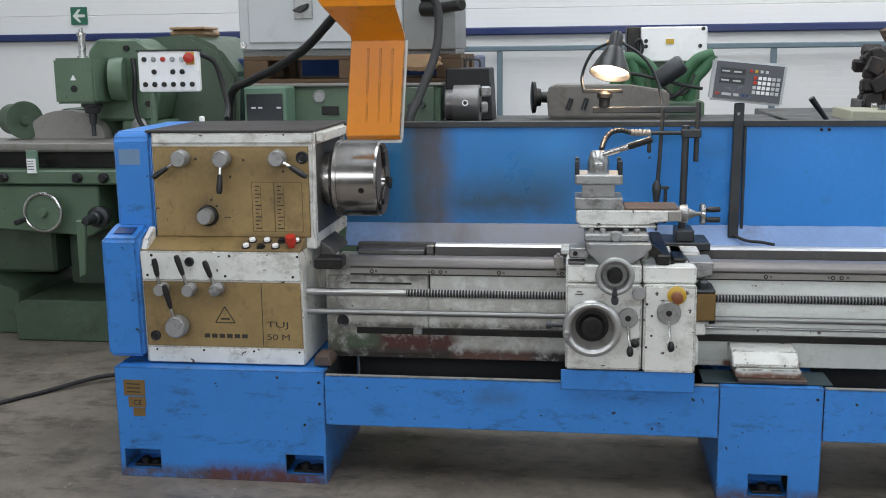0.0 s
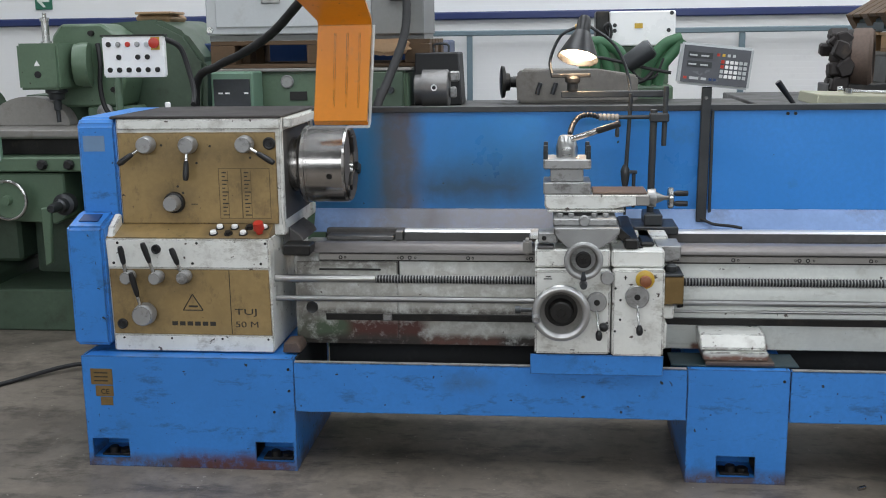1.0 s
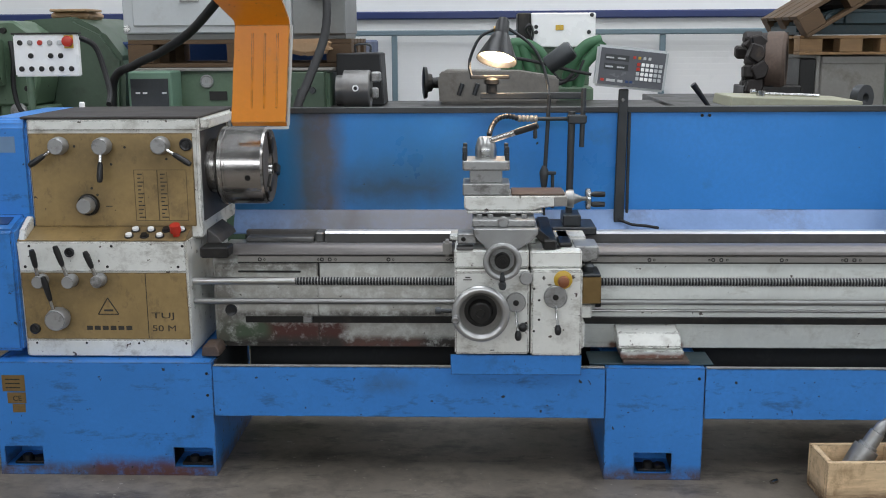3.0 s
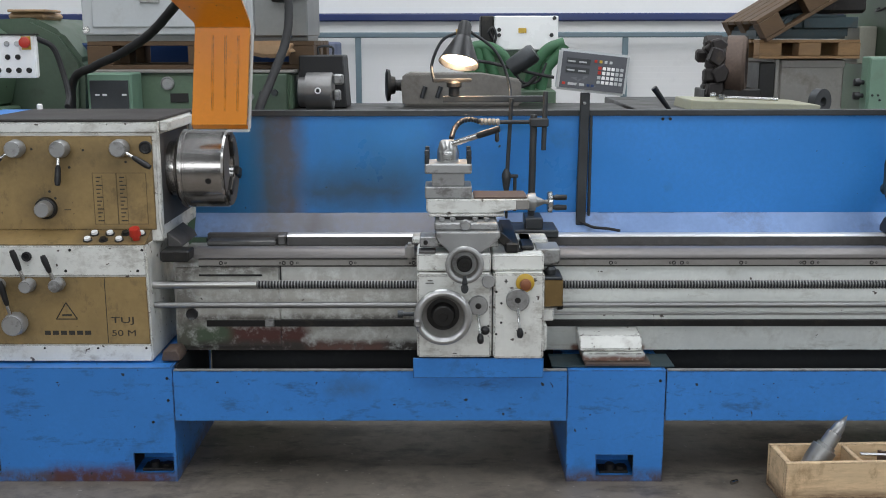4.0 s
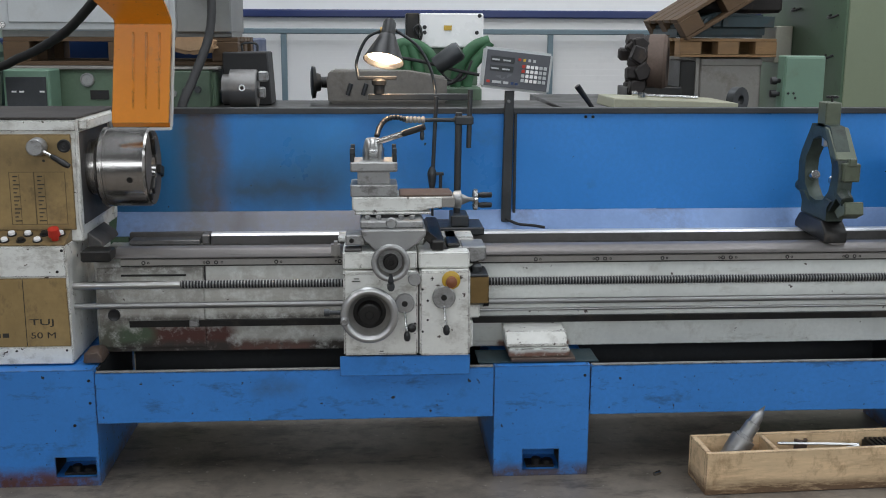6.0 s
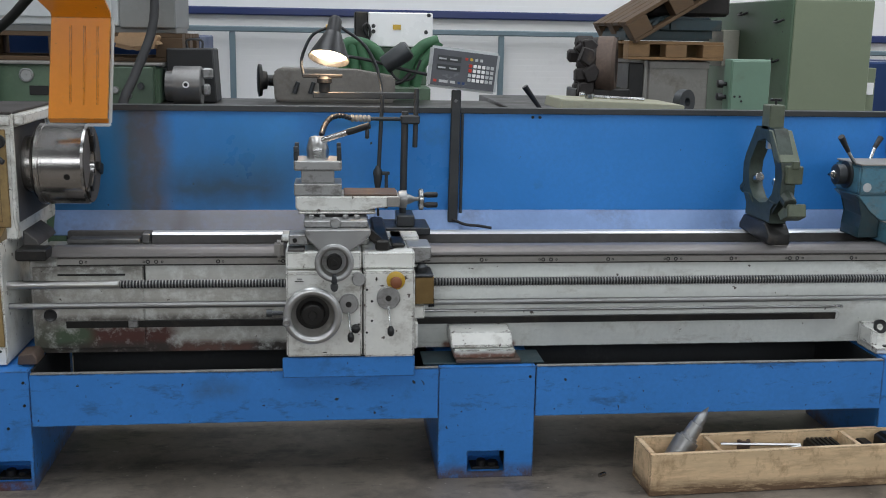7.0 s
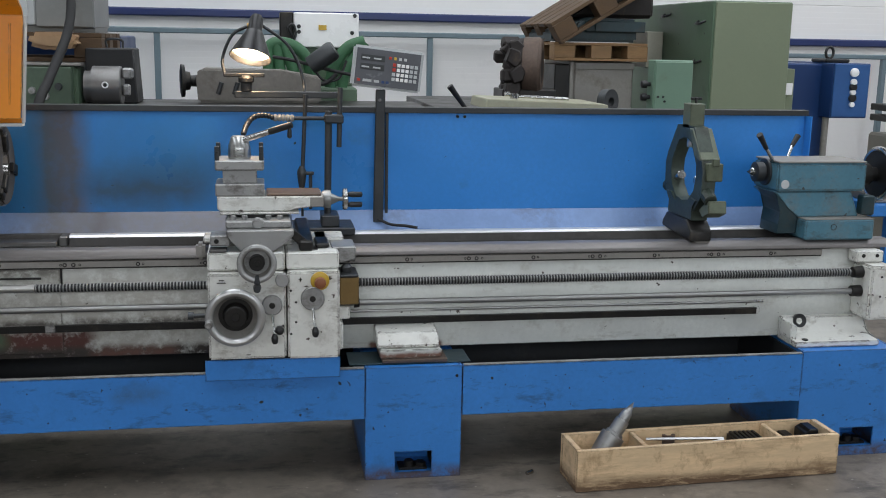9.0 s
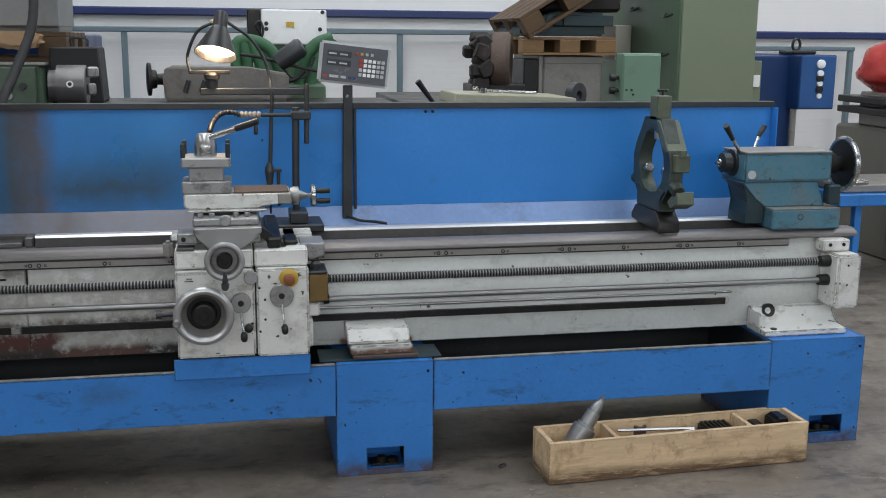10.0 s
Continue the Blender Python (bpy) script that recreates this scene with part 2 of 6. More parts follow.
M_OCHRE = surf("ochre_metal_panel", (0.355, 0.245, 0.105), 0.42, 0.25, 0.16, 7.0, 50, 0.03, (0.12, 0.085, 0.045), 0.25, 5.0, (0.07, 0.05, 0.03), 0.74, smear=((0.11, 0.08, 0.045), 0.55, (1.4, 1, 0.8), 0.6), worn=((0.06, 0.045, 0.03), 0.006, 0.9), patch=0.5,
               blots=[((0.10, 0.075, 0.045), -1.42, -0.88, 1.17, 1.27, 0.05, 0.45), ((0.10, 0.075, 0.045), -1.34, -1.16, 0.98, 1.09, 0.04, 0.5), ((0.09, 0.07, 0.045), -1.46, -1.14, 0.70, 0.80, 0.04, 0.5), ((0.09, 0.07, 0.045), -1.42, -1.28, 0.55, 0.68, 0.04, 0.4), ((0.07, 0.055, 0.04), -1.12, -0.86, 0.90, 0.955, 0.02, 0.6)])
M_STEEL = surf("bright_steel", (0.56, 0.56, 0.55), 0.24, 1.0, 0.08, 8.0, 120, 0.0, (0.3, 0.28, 0.25), 0.1, 10.0)
M_GREY = surf("ground_cast_iron", (0.20, 0.195, 0.19), 0.4, 0.7, 0.12, 6.0, 90, 0.0, (0.13, 0.11, 0.1), 0.2, 9.0)
M_WAY = surf("ground_bed_way", (0.23, 0.215, 0.21), 0.45, 0.5, 0.15, 3.0, 120, 0.0, (0.16, 0.13, 0.12), 0.2, 4.0, stretch=(0.3, 1, 1))
M_CHUCK = surf("turned_chuck_steel", (0.43, 0.415, 0.40), 0.22, 1.0, 0.05, 3.0, 9, 0.0, (0.12, 0.1, 0.09), 0.1, 5.0, stretch=(3, 0.5, 0.5))
M_ROD = surf("plain_steel_rod", (0.50, 0.50, 0.49), 0.3, 1.0, 0.06, 3.0, 60, 0.0, stretch=(0.2, 1, 1))
M_MATTE = surf("matte_tool_steel", (0.34, 0.34, 0.335), 0.42, 0.85, 0.1, 12.0, 60, 0.0, (0.16, 0.13, 0.1), 0.12, 14)
M_ALU = surf("dull_aluminium", (0.38, 0.38, 0.375), 0.45, 0.6, 0.08, 10.0, 90, 0.05, (0.2, 0.18, 0.16), 0.2, 14.0, smear=((0.09, 0.08, 0.07), 0.54, (1, 1, 1.3), 0.7), worn=((0.05, 0.045, 0.04), 0.004, 0.8))
M_DARK = surf("oily_dark_steel", (0.026, 0.025, 0.024), 0.4, 0.5, 0.25, 8.0, 60, 0.1, (0.1, 0.08, 0.06), 0.2, 8.0)
M_BLACK = surf("black_plastic", (0.014, 0.014, 0.015), 0.38, 0, 0.15, 10.0, 80, 0.04)
M_RUBBER = surf("black_rubber", (0.013, 0.013, 0.014), 0.6, 0, 0.2, 10.0, 80, 0.1)
M_GUNMETAL = surf("gunmetal_rod", (0.060, 0.064, 0.068), 0.42, 0.6, 0.15, 10.0, 70, 0.05, (0.16, 0.12, 0.09), 0.1)
M_HOOD = surf("dark_hood_mat", (0.042, 0.036, 0.034), 0.65, 0, 0.2, 5.0, 60, 0.15, (0.11, 0.09, 0.07), 0.25, 6.0)
# oily near-black that also carries the shade under the bed and in gaps
M_TRAY = surf("oily_tray_shade", (0.016, 0.018, 0.02), 0.65, 0.0, 0.3, 5.0, 50, 0.1, (0.05, 0.05, 0.05), 0.2)
M_TEAL = surf("teal_machine_paint", (0.085, 0.215, 0.29), 0.4, 0, 0.16, 6.0, 60, 0.05, (0.17, 0.15, 0.12), 0.32, 6.0, (0.05, 0.06, 0.06), 0.70, smear=((0.05, 0.06, 0.06), 0.53, (1, 1, 1.4), 0.65), worn=((0.05, 0.05, 0.045), 0.006, 0.8))
M_TEALDARK = surf("dark_teal_casting", (0.016, 0.042, 0.052), 0.45, 0, 0.25, 8.0, 50, 0.15, (0.05, 0.04, 0.03), 0.35, 8.0)
# one casting in two tones: paler for lit faces, darker for oil and shade
M_STEADY = surf("grey_green_casting", (0.115, 0.135, 0.092), 0.45, 0.1, 0.2, 8.0, 50, 0.15, (0.04, 0.045, 0.035), 0.32, 9.0, worn=((0.03, 0.03, 0.025), 0.006, 0.8))
M_STEADYDARK = surf("oily_shaded_casting", (0.045, 0.062, 0.05), 0.45, 0.1, 0.3, 9.0, 50, 0.15, (0.04, 0.035, 0.025), 0.3, 8.0, smear=((0.012, 0.016, 0.014), 0.50, (1, 1, 1), 0.7))
M_ORANGE = surf("orange_paint", (0.84, 0.28, 0.012), 0.38, 0, 0.08, 4.0, 60, 0.04, (0.35, 0.2, 0.1), 0.18, 8.0, (0.05, 0.03, 0.02), 0.72, worn=((0.06, 0.03, 0.015), 0.006, 0.9))
M_GREEN = surf("green_machine_paint", (0.105, 0.165, 0.105), 0.42, 0, 0.12, 5.0, 60, 0.06, (0.05, 0.06, 0.04), 0.2, 6.0, (0.03, 0.03, 0.02), 0.73)
M_DGREEN = surf("dark_green_casting", (0.072, 0.112, 0.074), 0.45, 0, 0.18, 5.0, 50, 0.1, (0.03, 0.03, 0.02), 0.25, 6.0)
M_OLIVE = surf("olive_cabinet_paint", (0.195, 0.23, 0.15), 0.45, 0, 0.05, 3.0, 60, 0.03, (0.12, 0.13, 0.09), 0.08, 6.0)
M_PALEGREEN = surf("pale_green_paint", (0.15, 0.25, 0.18), 0.42, 0, 0.06, 4.0, 60, 0.04, (0.12, 0.14, 0.1), 0.1, 6.0)
M_LOOM = surf("bright_green_paint", (0.05, 0.15, 0.07), 0.6, 0, 0.2, 8.0, 70, 0.15)
M_GREYBOX = surf("grey_cabinet_paint", (0.50, 0.52, 0.53), 0.4, 0, 0.06, 4.0, 60, 0.03, (0.3, 0.29, 0.27), 0.12, 6.0)
M_DGREYBOX = surf("grey_soiled_cabinet", (0.21, 0.215, 0.21), 0.45, 0, 0.1, 4.0, 60, 0.05, (0.14, 0.13, 0.12), 0.2, 6.0)
M_NAVY = surf("navy_trim_paint", (0.018, 0.034, 0.13), 0.35, 0, 0.1, 2.0, 60, 0.02)
M_STEELBLUE = surf("pale_blue_steel", (0.15, 0.21, 0.245), 0.4, 0, 0.1, 4.0, 60, 0.03)
M_CABBLUE = surf("dark_blue_cabinet", (0.009, 0.038, 0.135), 0.4, 0, 0.1, 4.0, 60, 0.04, (0.01, 0.03, 0.08), 0.15)
M_WALL = surf("white_wall_panel", (0.86, 0.86, 0.86), 0.45, 0, 0.02, 1.0, 40, 0.02, (0.6, 0.6, 0.6), 0.05, 2.0)
# unseen wall and ceiling, kept dark to cut bounced fill light
M_SOUTH = surf("grey_far_wall", (0.12, 0.122, 0.125), 0.6, 0, 0.1, 1.0, 40, 0.02)
M_CEIL = surf("dark_ceiling", (0.11, 0.113, 0.117), 0.7, 0, 0.04, 1.0, 40, 0.05)
M_FLOOR = surf("stained_concrete", (0.21, 0.18, 0.148), 0.5, 0, 0.3, 2.2, 24, 0.15, (0.06, 0.05, 0.042), 0.42, 4.5, (0.32, 0.29, 0.25), 0.71, smear=((0.05, 0.042, 0.036), 0.52, (0.4, 1.0, 1), 0.75))
M_WOOD = surf("pale_plywood", (0.80, 0.59, 0.36), 0.6, 0, 0.18, 5.0, 60, 0.1, (0.30, 0.18, 0.09), 0.3, 7.0, stretch=(0.4, 1, 2.5), smear=((0.36, 0.22, 0.11), 0.52, (1.2, 1, 0.8), 0.7), worn=((0.16, 0.09, 0.05), 0.008, 0.9), blots=[((0.15, 0.09, 0.05), 1.3, 2.6, -0.1, 0.05, 0.03, 1.3)])
M_FADED = surf("faded_blue_patch", (0.17, 0.28, 0.44), 0.45)
M_FAINT = surf("faint_print", (0.13, 0.09, 0.04), 0.6)
# same wood twice: darkened for pallets in shade, lighter for the lit one
M_PALLET = surf("dark_shaded_pallet_wood", (0.10, 0.058, 0.028), 0.7, 0, 0.25, 6.0, 50, 0.2, (0.09, 0.055, 0.03), 0.35, 5.0, stretch=(0.5, 1, 2.5))
M_PALLET2 = surf("pallet_wood", (0.25, 0.145, 0.065), 0.7, 0, 0.25, 6.0, 50, 0.2, (0.09, 0.055, 0.03), 0.3, 5.0, stretch=(0.5, 1, 2.5))
M_IRON = surf("dark_rusty_iron", (0.028, 0.023, 0.022), 0.6, 0.3, 0.3, 8.0, 60, 0.2, (0.1, 0.07, 0.05), 0.25, 9.0)
M_RUST = surf("rusty_steel", (0.12, 0.085, 0.068), 0.6, 0.3, 0.3, 8.0, 60, 0.15, (0.07, 0.045, 0.035), 0.3, 9.0)
M_BRASS = surf("brass_fitting", (0.34, 0.23, 0.10), 0.35, 0.8, 0.15, 12.0, 80, 0.05, (0.12, 0.09, 0.05), 0.25)
M_WORNRED = surf("worn_red_plastic", (0.22, 0.075, 0.03), 0.4)
M_HALU = surf("satin_wheel_rim", (0.50, 0.50, 0.495), 0.36, 0.8, 0.06, 10, 80, 0.0)
M_RED = surf("red_plastic", (0.50, 0.035, 0.02), 0.35, 0, 0.08, 6.0, 60, 0.02)
M_YELLOW = surf("yellow_plastic", (0.58, 0.37, 0.04), 0.4, 0, 0.08, 6.0, 60, 0.02)
M_PANELWHITE = surf("white_enamel", (0.93, 0.93, 0.93), 0.3, 0, 0.02, 6.0, 60, 0.0)
M_SCREEN = surf("dark_readout_face", (0.12, 0.125, 0.14), 0.25, 0, 0.1, 6.0, 60, 0.0)
M_SOILED = surf("soiled_grey_casting", (0.30, 0.285, 0.265), 0.5, 0.2, 0.15, 6.0, 60, 0.1, (0.12, 0.1, 0.08), 0.3, 6.0)
M_INK = surf("dark_print", (0.035, 0.03, 0.022), 0.6, 0, 0.1, 20, 60, 0.0)
M_TAN = surf("tan_leather", (0.42, 0.27, 0.15), 0.6, 0, 0.2, 10, 60, 0.1)
# grimy castings, and faces whose shade is put into the colour
M_GRIME_SHADE = surf("grimy_shaded_casting", (0.085, 0.08, 0.077), 0.6, 0.0, 0.25, 8.0, 60, 0.15, (0.05, 0.042, 0.036), 0.35, 9.0)
# pale base colour carries the rail's bright reflection
M_RAIL = surf("polished_rail_glint", (0.82, 0.82, 0.83), 0.34, 0.55, 0.05, 6.0, 90, 0.0, stretch=(0.2, 1, 1))
M_BULB = glow("lit_bulb", (1.0, 0.80, 0.56), 14.0)
M_SHADEIN = surf("white_shade_lining", (0.8, 0.78, 0.74), 0.5, 0, 0.03)


# ---- the hall
h = B()
box(h, HALL_X0, HALL_X1, HALL_Y0, HALL_Y1 + 0.2, FLOOR - 0.2, FLOOR, 0)
solo("floor", h, M_FLOOR, "stained grey concrete workshop floor", "floor", kind="structure")

# back wall: long white panels with fine ribs
h = B()
pts, z = [(HALL_Y1 + 0.2, -0.2)], 0.0
pts.append((HALL_Y1, -0.2))
while z < HALL_Z - 0.2:
    pts += [(HALL_Y1, z + 0.046), (HALL_Y1 + 0.0004, z + 0.05)]
    if round(z / 0.05) % 20 == 19:
        pts += [(HALL_Y1 + 0.008, z + 0.052), (HALL_Y1 + 0.008, z + 0.058), (HALL_Y1, z + 0.062)]
    z += 0.05
pts += [(HALL_Y1, HALL_Z), (HALL_Y1 + 0.2, HALL_Z)]
prism(h, pts, HALL_X0, HALL_X1, "x")
solo("wall_north", h, M_WALL, "white ribbed sandwich-panel hall wall", "wall", kind="structure", smooth=0)
h = B()
box(h, HALL_X0 - 0.2, HALL_X0, HALL_Y0, HALL_Y1, 0, HALL_Z, 0)
solo("wall_west", h, M_WALL, "plain white panelled hall wall", "wall", kind="structure")
h = B()
box(h, HALL_X1, HALL_X1 + 0.2, HALL_Y0, HALL_Y1, 0, HALL_Z, 0)
solo("wall_east", h, M_WALL, "plain white panelled hall wall", "wall", kind="structure")
h = B()
sheet(h, HALL_X0, HALL_X1, 0, HALL_Z, HALL_Y0 - 0.2, HALL_Y0, [(-6.9, 8.9, 2.5, 4.1)])
solo("wall_south", h, M_SOUTH, "unseen dark grey hall wall with a high window band", "wall", kind="structure", smooth=0)
h = B()
cuts = [HALL_X0] + [v for r in ROOF_LIGHTS for v in r] + [HALL_X1]
for a, b in zip(cuts[0::2], cuts[1::2]):
    box(h, a, b, HALL_Y0, HALL_Y1, HALL_Z, HALL_Z + 0.15, 0)
for a, b in ROOF_LIGHTS:
    box(h, a, b, HALL_Y0, -4.2, HALL_Z, HALL_Z + 0.15, 0)
    box(h, a, b, 5.2, HALL_Y1, HALL_Z, HALL_Z + 0.15, 0)
solo("ceiling", h, M_CEIL, "unseen dark hall ceiling with long roof lights", "ceiling", kind="structure")

# navy trim on the wall, and the steel frame with posts below it
h = B()
box(h, HALL_X0, 4.4, 5.40, 5.466, 1.783, 1.848, 0.01)
solo("trim_navy", h, M_NAVY, "navy blue metal trim along the white wall", "trim", kind="structure")
h = B()
box(h, 4.41, HALL_X1, 5.40, 5.466, 1.640, 1.705, 0.01)
solo("trim_navy_low", h, M_NAVY, "navy blue metal trim set lower on the wall", "trim", kind="structure")
h = B()
box(h, -3.2, 4.4, 5.30, 5.36, 1.645, 1.690, 0.008)
solo("trim_rail", h, M_STEELBLUE, "pale blue steel rail of the wall frame", "trim", kind="structure")
h = B()
box(h, 4.41, 6.03, 5.30, 5.36, 1.530, 1.572, 0.008)
solo("trim_rail_low", h, M_STEELBLUE, "pale blue steel rail set lower on the wall", "trim", kind="structure")
for px in (-2.77, -0.51, 1.75, 4.01, 6.0):
    h = B()
    box(h, px - 0.024, px + 0.024, 5.31, 5.36, FLOOR, 1.646 if px < 5 else 1.531, 0.006)
    solo("trim_post", h, M_STEELBLUE, "pale blue steel post of the wall frame", "trim", kind="structure")


# ---- the lathe
lathe = thing("lathe", 0.6, 0.3, FLOOR, "long blue and off-white engine lathe with worn paint", "lathe")

# stand: headstock cabinet, middle and right pedestals with fork pockets
for nm, x0, x1, y1, top, pockets in (
        ("headstock_cabinet", -1.602, -0.772, 0.62, 0.458, [(-1.582, -1.436, 0.045, 0.125), (-0.932, -0.784, 0.045, 0.125)]),
        ("middle_pedestal", 0.687, 1.047, 0.6, 0.448, [(0.798, 0.937, 0.035, 0.118)]),
        ("tailstock_pedestal", 2.412, 2.818, 0.6, 0.455, [(2.60, 2.745, 0.05, 0.13)])):
    h = B()
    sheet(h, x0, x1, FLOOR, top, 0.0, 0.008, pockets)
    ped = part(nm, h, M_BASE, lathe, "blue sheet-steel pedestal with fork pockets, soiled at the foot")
    for sn, d in (("side_sheet", (x0, x0 + 0.008, 0.009, y1, FLOOR, top)), ("side_sheet", (x1 - 0.008, x1, 0.009, y1, FLOOR, top)),
                  ("back_sheet", (x0 + 0.009, x1 - 0.009, y1 - 0.008, y1, FLOOR, top)), ("top_sheet", (x0 + 0.009, x1 - 0.009, 0.009, y1 - 0.009, top - 0.008, top - 0.001))):
        h = B()
        box(h, *d, 0.001)
        part(sn, h, M_BASE, ped)
    for a, b, c, d in pockets:
        h = B()
        box(h, a - 0.01, b + 0.01, 0.16, 0.165, c - 0.02, d + 0.02, 0)
        box(h, a - 0.01, b + 0.01, 0.01, 0.16, c - 0.012, c - 0.004, 0)
        box(h, a - 0.01, b + 0.01, 0.01, 0.16, d + 0.004, d + 0.012, 0)
        part("pocket", h, M_BLUE, ped)
        h = B()
        rod(h, ((a + b) / 2 - 0.01, 0.05, c), ((a + b) / 2 - 0.01, 0.05, c + 0.03), 0.018)
        rod(h, ((a + b) / 2 + 0.035, 0.06, c), ((a + b) / 2 + 0.035, 0.06, c + 0.018), 0.022, seg=6)
        box(h, a + 0.02, b - 0.012, 0.03, 0.1, c - 0.004, c + 0.006, 0.002)
        part("levelling_bolt", h, M_DARK, ped)
    for k in range(3 if nm == "headstock_cabinet" else 1):
        h = B()
        spin(h, (x1 - 0.02 - 0.06 * (k == 2), 0.0, top - 0.04 - 0.085 * k), (0, -1, 0), [(0, 0.006), (0.003, 0.005), (0.003, 0)], 8)
        part("screw", h, M_DARK, ped)
h = B()
box(h, -1.568, -1.482, -0.003, -0.0005, 0.345, 0.408, 0)
box(h, -1.552, -1.482, -0.003, -0.0005, 0.298, 0.340, 0)
box(h, -1.535, -1.487, -0.003, -0.0005, 0.262, 0.295, 0)
plate = part("rating_plate", h, M_BRASS, lathe, "small brass rating plate with unreadable rows")
for k in range(3):
    h = B()
    box(h, -1.555, -1.500, -0.0045, -0.0032, 0.358 + 0.016 * k, 0.362 + 0.016 * k, 0)
    part("print_bar", h, M_INK, plate)
lettering("ce_mark", "CE", -1.532, -0.0035, 0.308, 0.02, M_INK, plate)

# chip tray fronts and floor
for nm, x0, x1 in (("left_tray_front", -0.768, 0.684), ("right_tray_front", 1.050, 2.409)):
    h = B()
    zb = 0.255
    prism(h, [(-0.004, zb), (-0.004, 0.446), (0.012, 0.450), (0.012, 0.446), (0.002, 0.442), (0.002, zb + 0.004), (0.03, zb + 0.004), (0.03, zb)], x0, x1, "x")
    tf = part(nm, h, M_BASE, lathe, "long blue tray front with a scuffed lip")
    h = B()
    box(h, x0 + 0.002, x1 - 0.002, -0.0045, 0.0125, 0.4475, 0.4525, 0.001)
    part("scuffed_lip", h, M_ALU, tf, "bare metal lip worn through the paint")
    h = B()
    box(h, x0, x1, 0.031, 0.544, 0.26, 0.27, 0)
    part("tray_floor", h, M_TRAY, tf, "oily tray floor with shade in its dark colour")

# dark plates over the blue pedestal sides, in place of shade in the tray
h = B()
box(h, -0.7705, -0.762, 0.031, 0.54, 0.272, 0.456, 0)
part("tray_end", h, M_TRAY, lathe, "end of the chip tray, oily and darkened for shade")
h = B()
box(h, 2.400, 2.411, 0.031, 0.54, 0.272, 0.442, 0)
part("tray_end", h, M_TRAY, lathe, "end of the chip tray, oily and darkened for shade")

# bed casting with its ways
BX0, BX1 = -0.80, 2.79
h = B()
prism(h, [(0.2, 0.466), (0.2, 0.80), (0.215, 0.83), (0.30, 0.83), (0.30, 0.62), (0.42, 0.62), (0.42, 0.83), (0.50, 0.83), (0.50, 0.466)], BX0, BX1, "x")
bed = part("bed", h, M_BED, lathe, "off-white cast bed, rust-stained and darker in bands by the headstock")
h = B()
prism(h, [(0.178, 0.832), (0.178, 0.846), (0.212, 0.863), (0.262, 0.863), (0.275, 0.851), (0.30, 0.851), (0.30, 0.832)], -0.72, 2.86, "x", 0.0015)
part("front_way", h, M_WAY, bed, "ground grey steel guideway")
# added dark liner: the gap's shade put in as colour
h = B()
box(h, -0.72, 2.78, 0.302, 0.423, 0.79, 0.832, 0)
part("way_gap_shade", h, M_TRAY, bed, "dark liner for the shade between the ways")
h = B()
prism(h, [(0.429, 0.8665), (0.438, 0.876), (0.465, 0.878), (0.495, 0.8665)], -0.40, 2.86, "x", 0.001)
part("rear_way", h, M_RAIL, bed, "polished rear guideway, its glint put in a pale colour")
h = B()
prism(h, [(0.425, 0.832), (0.427, 0.866), (0.497, 0.866), (0.50, 0.832)], -0.40, 2.86, "x", 0.001)
part("rear_way_base", h, M_GRIME_SHADE, bed, "dark flank of the rear guideway")
h = B()
box(h, -0.72, -0.445, 0.425, 0.50, 0.832, 0.852, 0.004)
box(h, -0.44, -0.405, 0.43, 0.50, 0.832, 0.872, 0.006)
part("gap_bridge", h, M_GREY, bed)
h = B()
box(h, -0.735, -0.41, 0.502, 0.53, 0.84, 0.868, 0.003)
part("gap_rail", h, M_GRIME_SHADE, bed)
h = B()
box(h, -0.70, 2.56, 0.186, 0.1985, 0.803, 0.826, 0.001)
rack = part("rack_strip", h, M_SOILED, bed, "grey toothed rack strip under the way")
x = -0.615
while x < 2.5:
    for dx, br in ((0.0, 0.0085), (0.018, 0.005), (0.224, 0.005), (0.238, 0.0085), (0.268, 0.0085), (0.290, 0.005)):
        if x + dx > 2.54:
            continue
        h = B()
        spin(h, (x + dx, 0.186, 0.813), (0, -1, 0), [(-0.002, br), (0.0015, br * 0.92), (0.0015, br * 0.5), (-0.001, br * 0.45), (-0.001, 0)], 8)
        part("bolt", h, M_DARK, rack)
    x += 0.492
# dark strips stand in for the shade under the way and rack
h = B()
box(h, -0.70, 2.60, 0.194, 0.1995, 0.8275, 0.8315, 0)
box(h, -0.70, 2.56, 0.192, 0.1995, 0.7975, 0.8022, 0)
part("way_shade_strip", h, M_DARK, bed, "dark strip in place of the shade under the way")
# slots in the bed's face
for x0, x1 in ((-0.68, 0.13), (0.60, 2.295)):
    h = B()
    box(h, x0, x1, 0.184, 0.1995, 0.585, 0.589, 0.001)
    box(h, x0, x1, 0.187, 0.1995, 0.563, 0.586, 0.001)
    part("switch_bar", h, M_DARK, bed, "dark oily bar along the bed")
h = B()
spin(h, (2.297, 0.1985, 0.577), (0, -1, 0), [(0, 0.0185), (0.002, 0.0175), (0.002, 0)], 20)
part("slot_end", h, M_BED, bed)
h = B()
box(h, -0.455, -0.42, 0.175, 0.195, 0.565, 0.592, 0.003)
part("stop_dog", h, M_ALU, bed)
h = B()
spin(h, (-0.735, 0.190, 0.612), (0, -1, 0), [(0, 0.024), (0.006, 0.022), (0.004, 0.016), (0.002, 0)], 18)
part("plug", h, M_BLACK, bed)
h = B()
box(h, -0.79, -0.397, 0.190, 0.1985, 0.484, 0.795, 0.002)
part("gap_cover", h, M_BED, bed, "off-white cover plate with a dark edge")
h = B()
box(h, -0.395, -0.389, 0.194, 0.1995, 0.735, 0.80, 0)
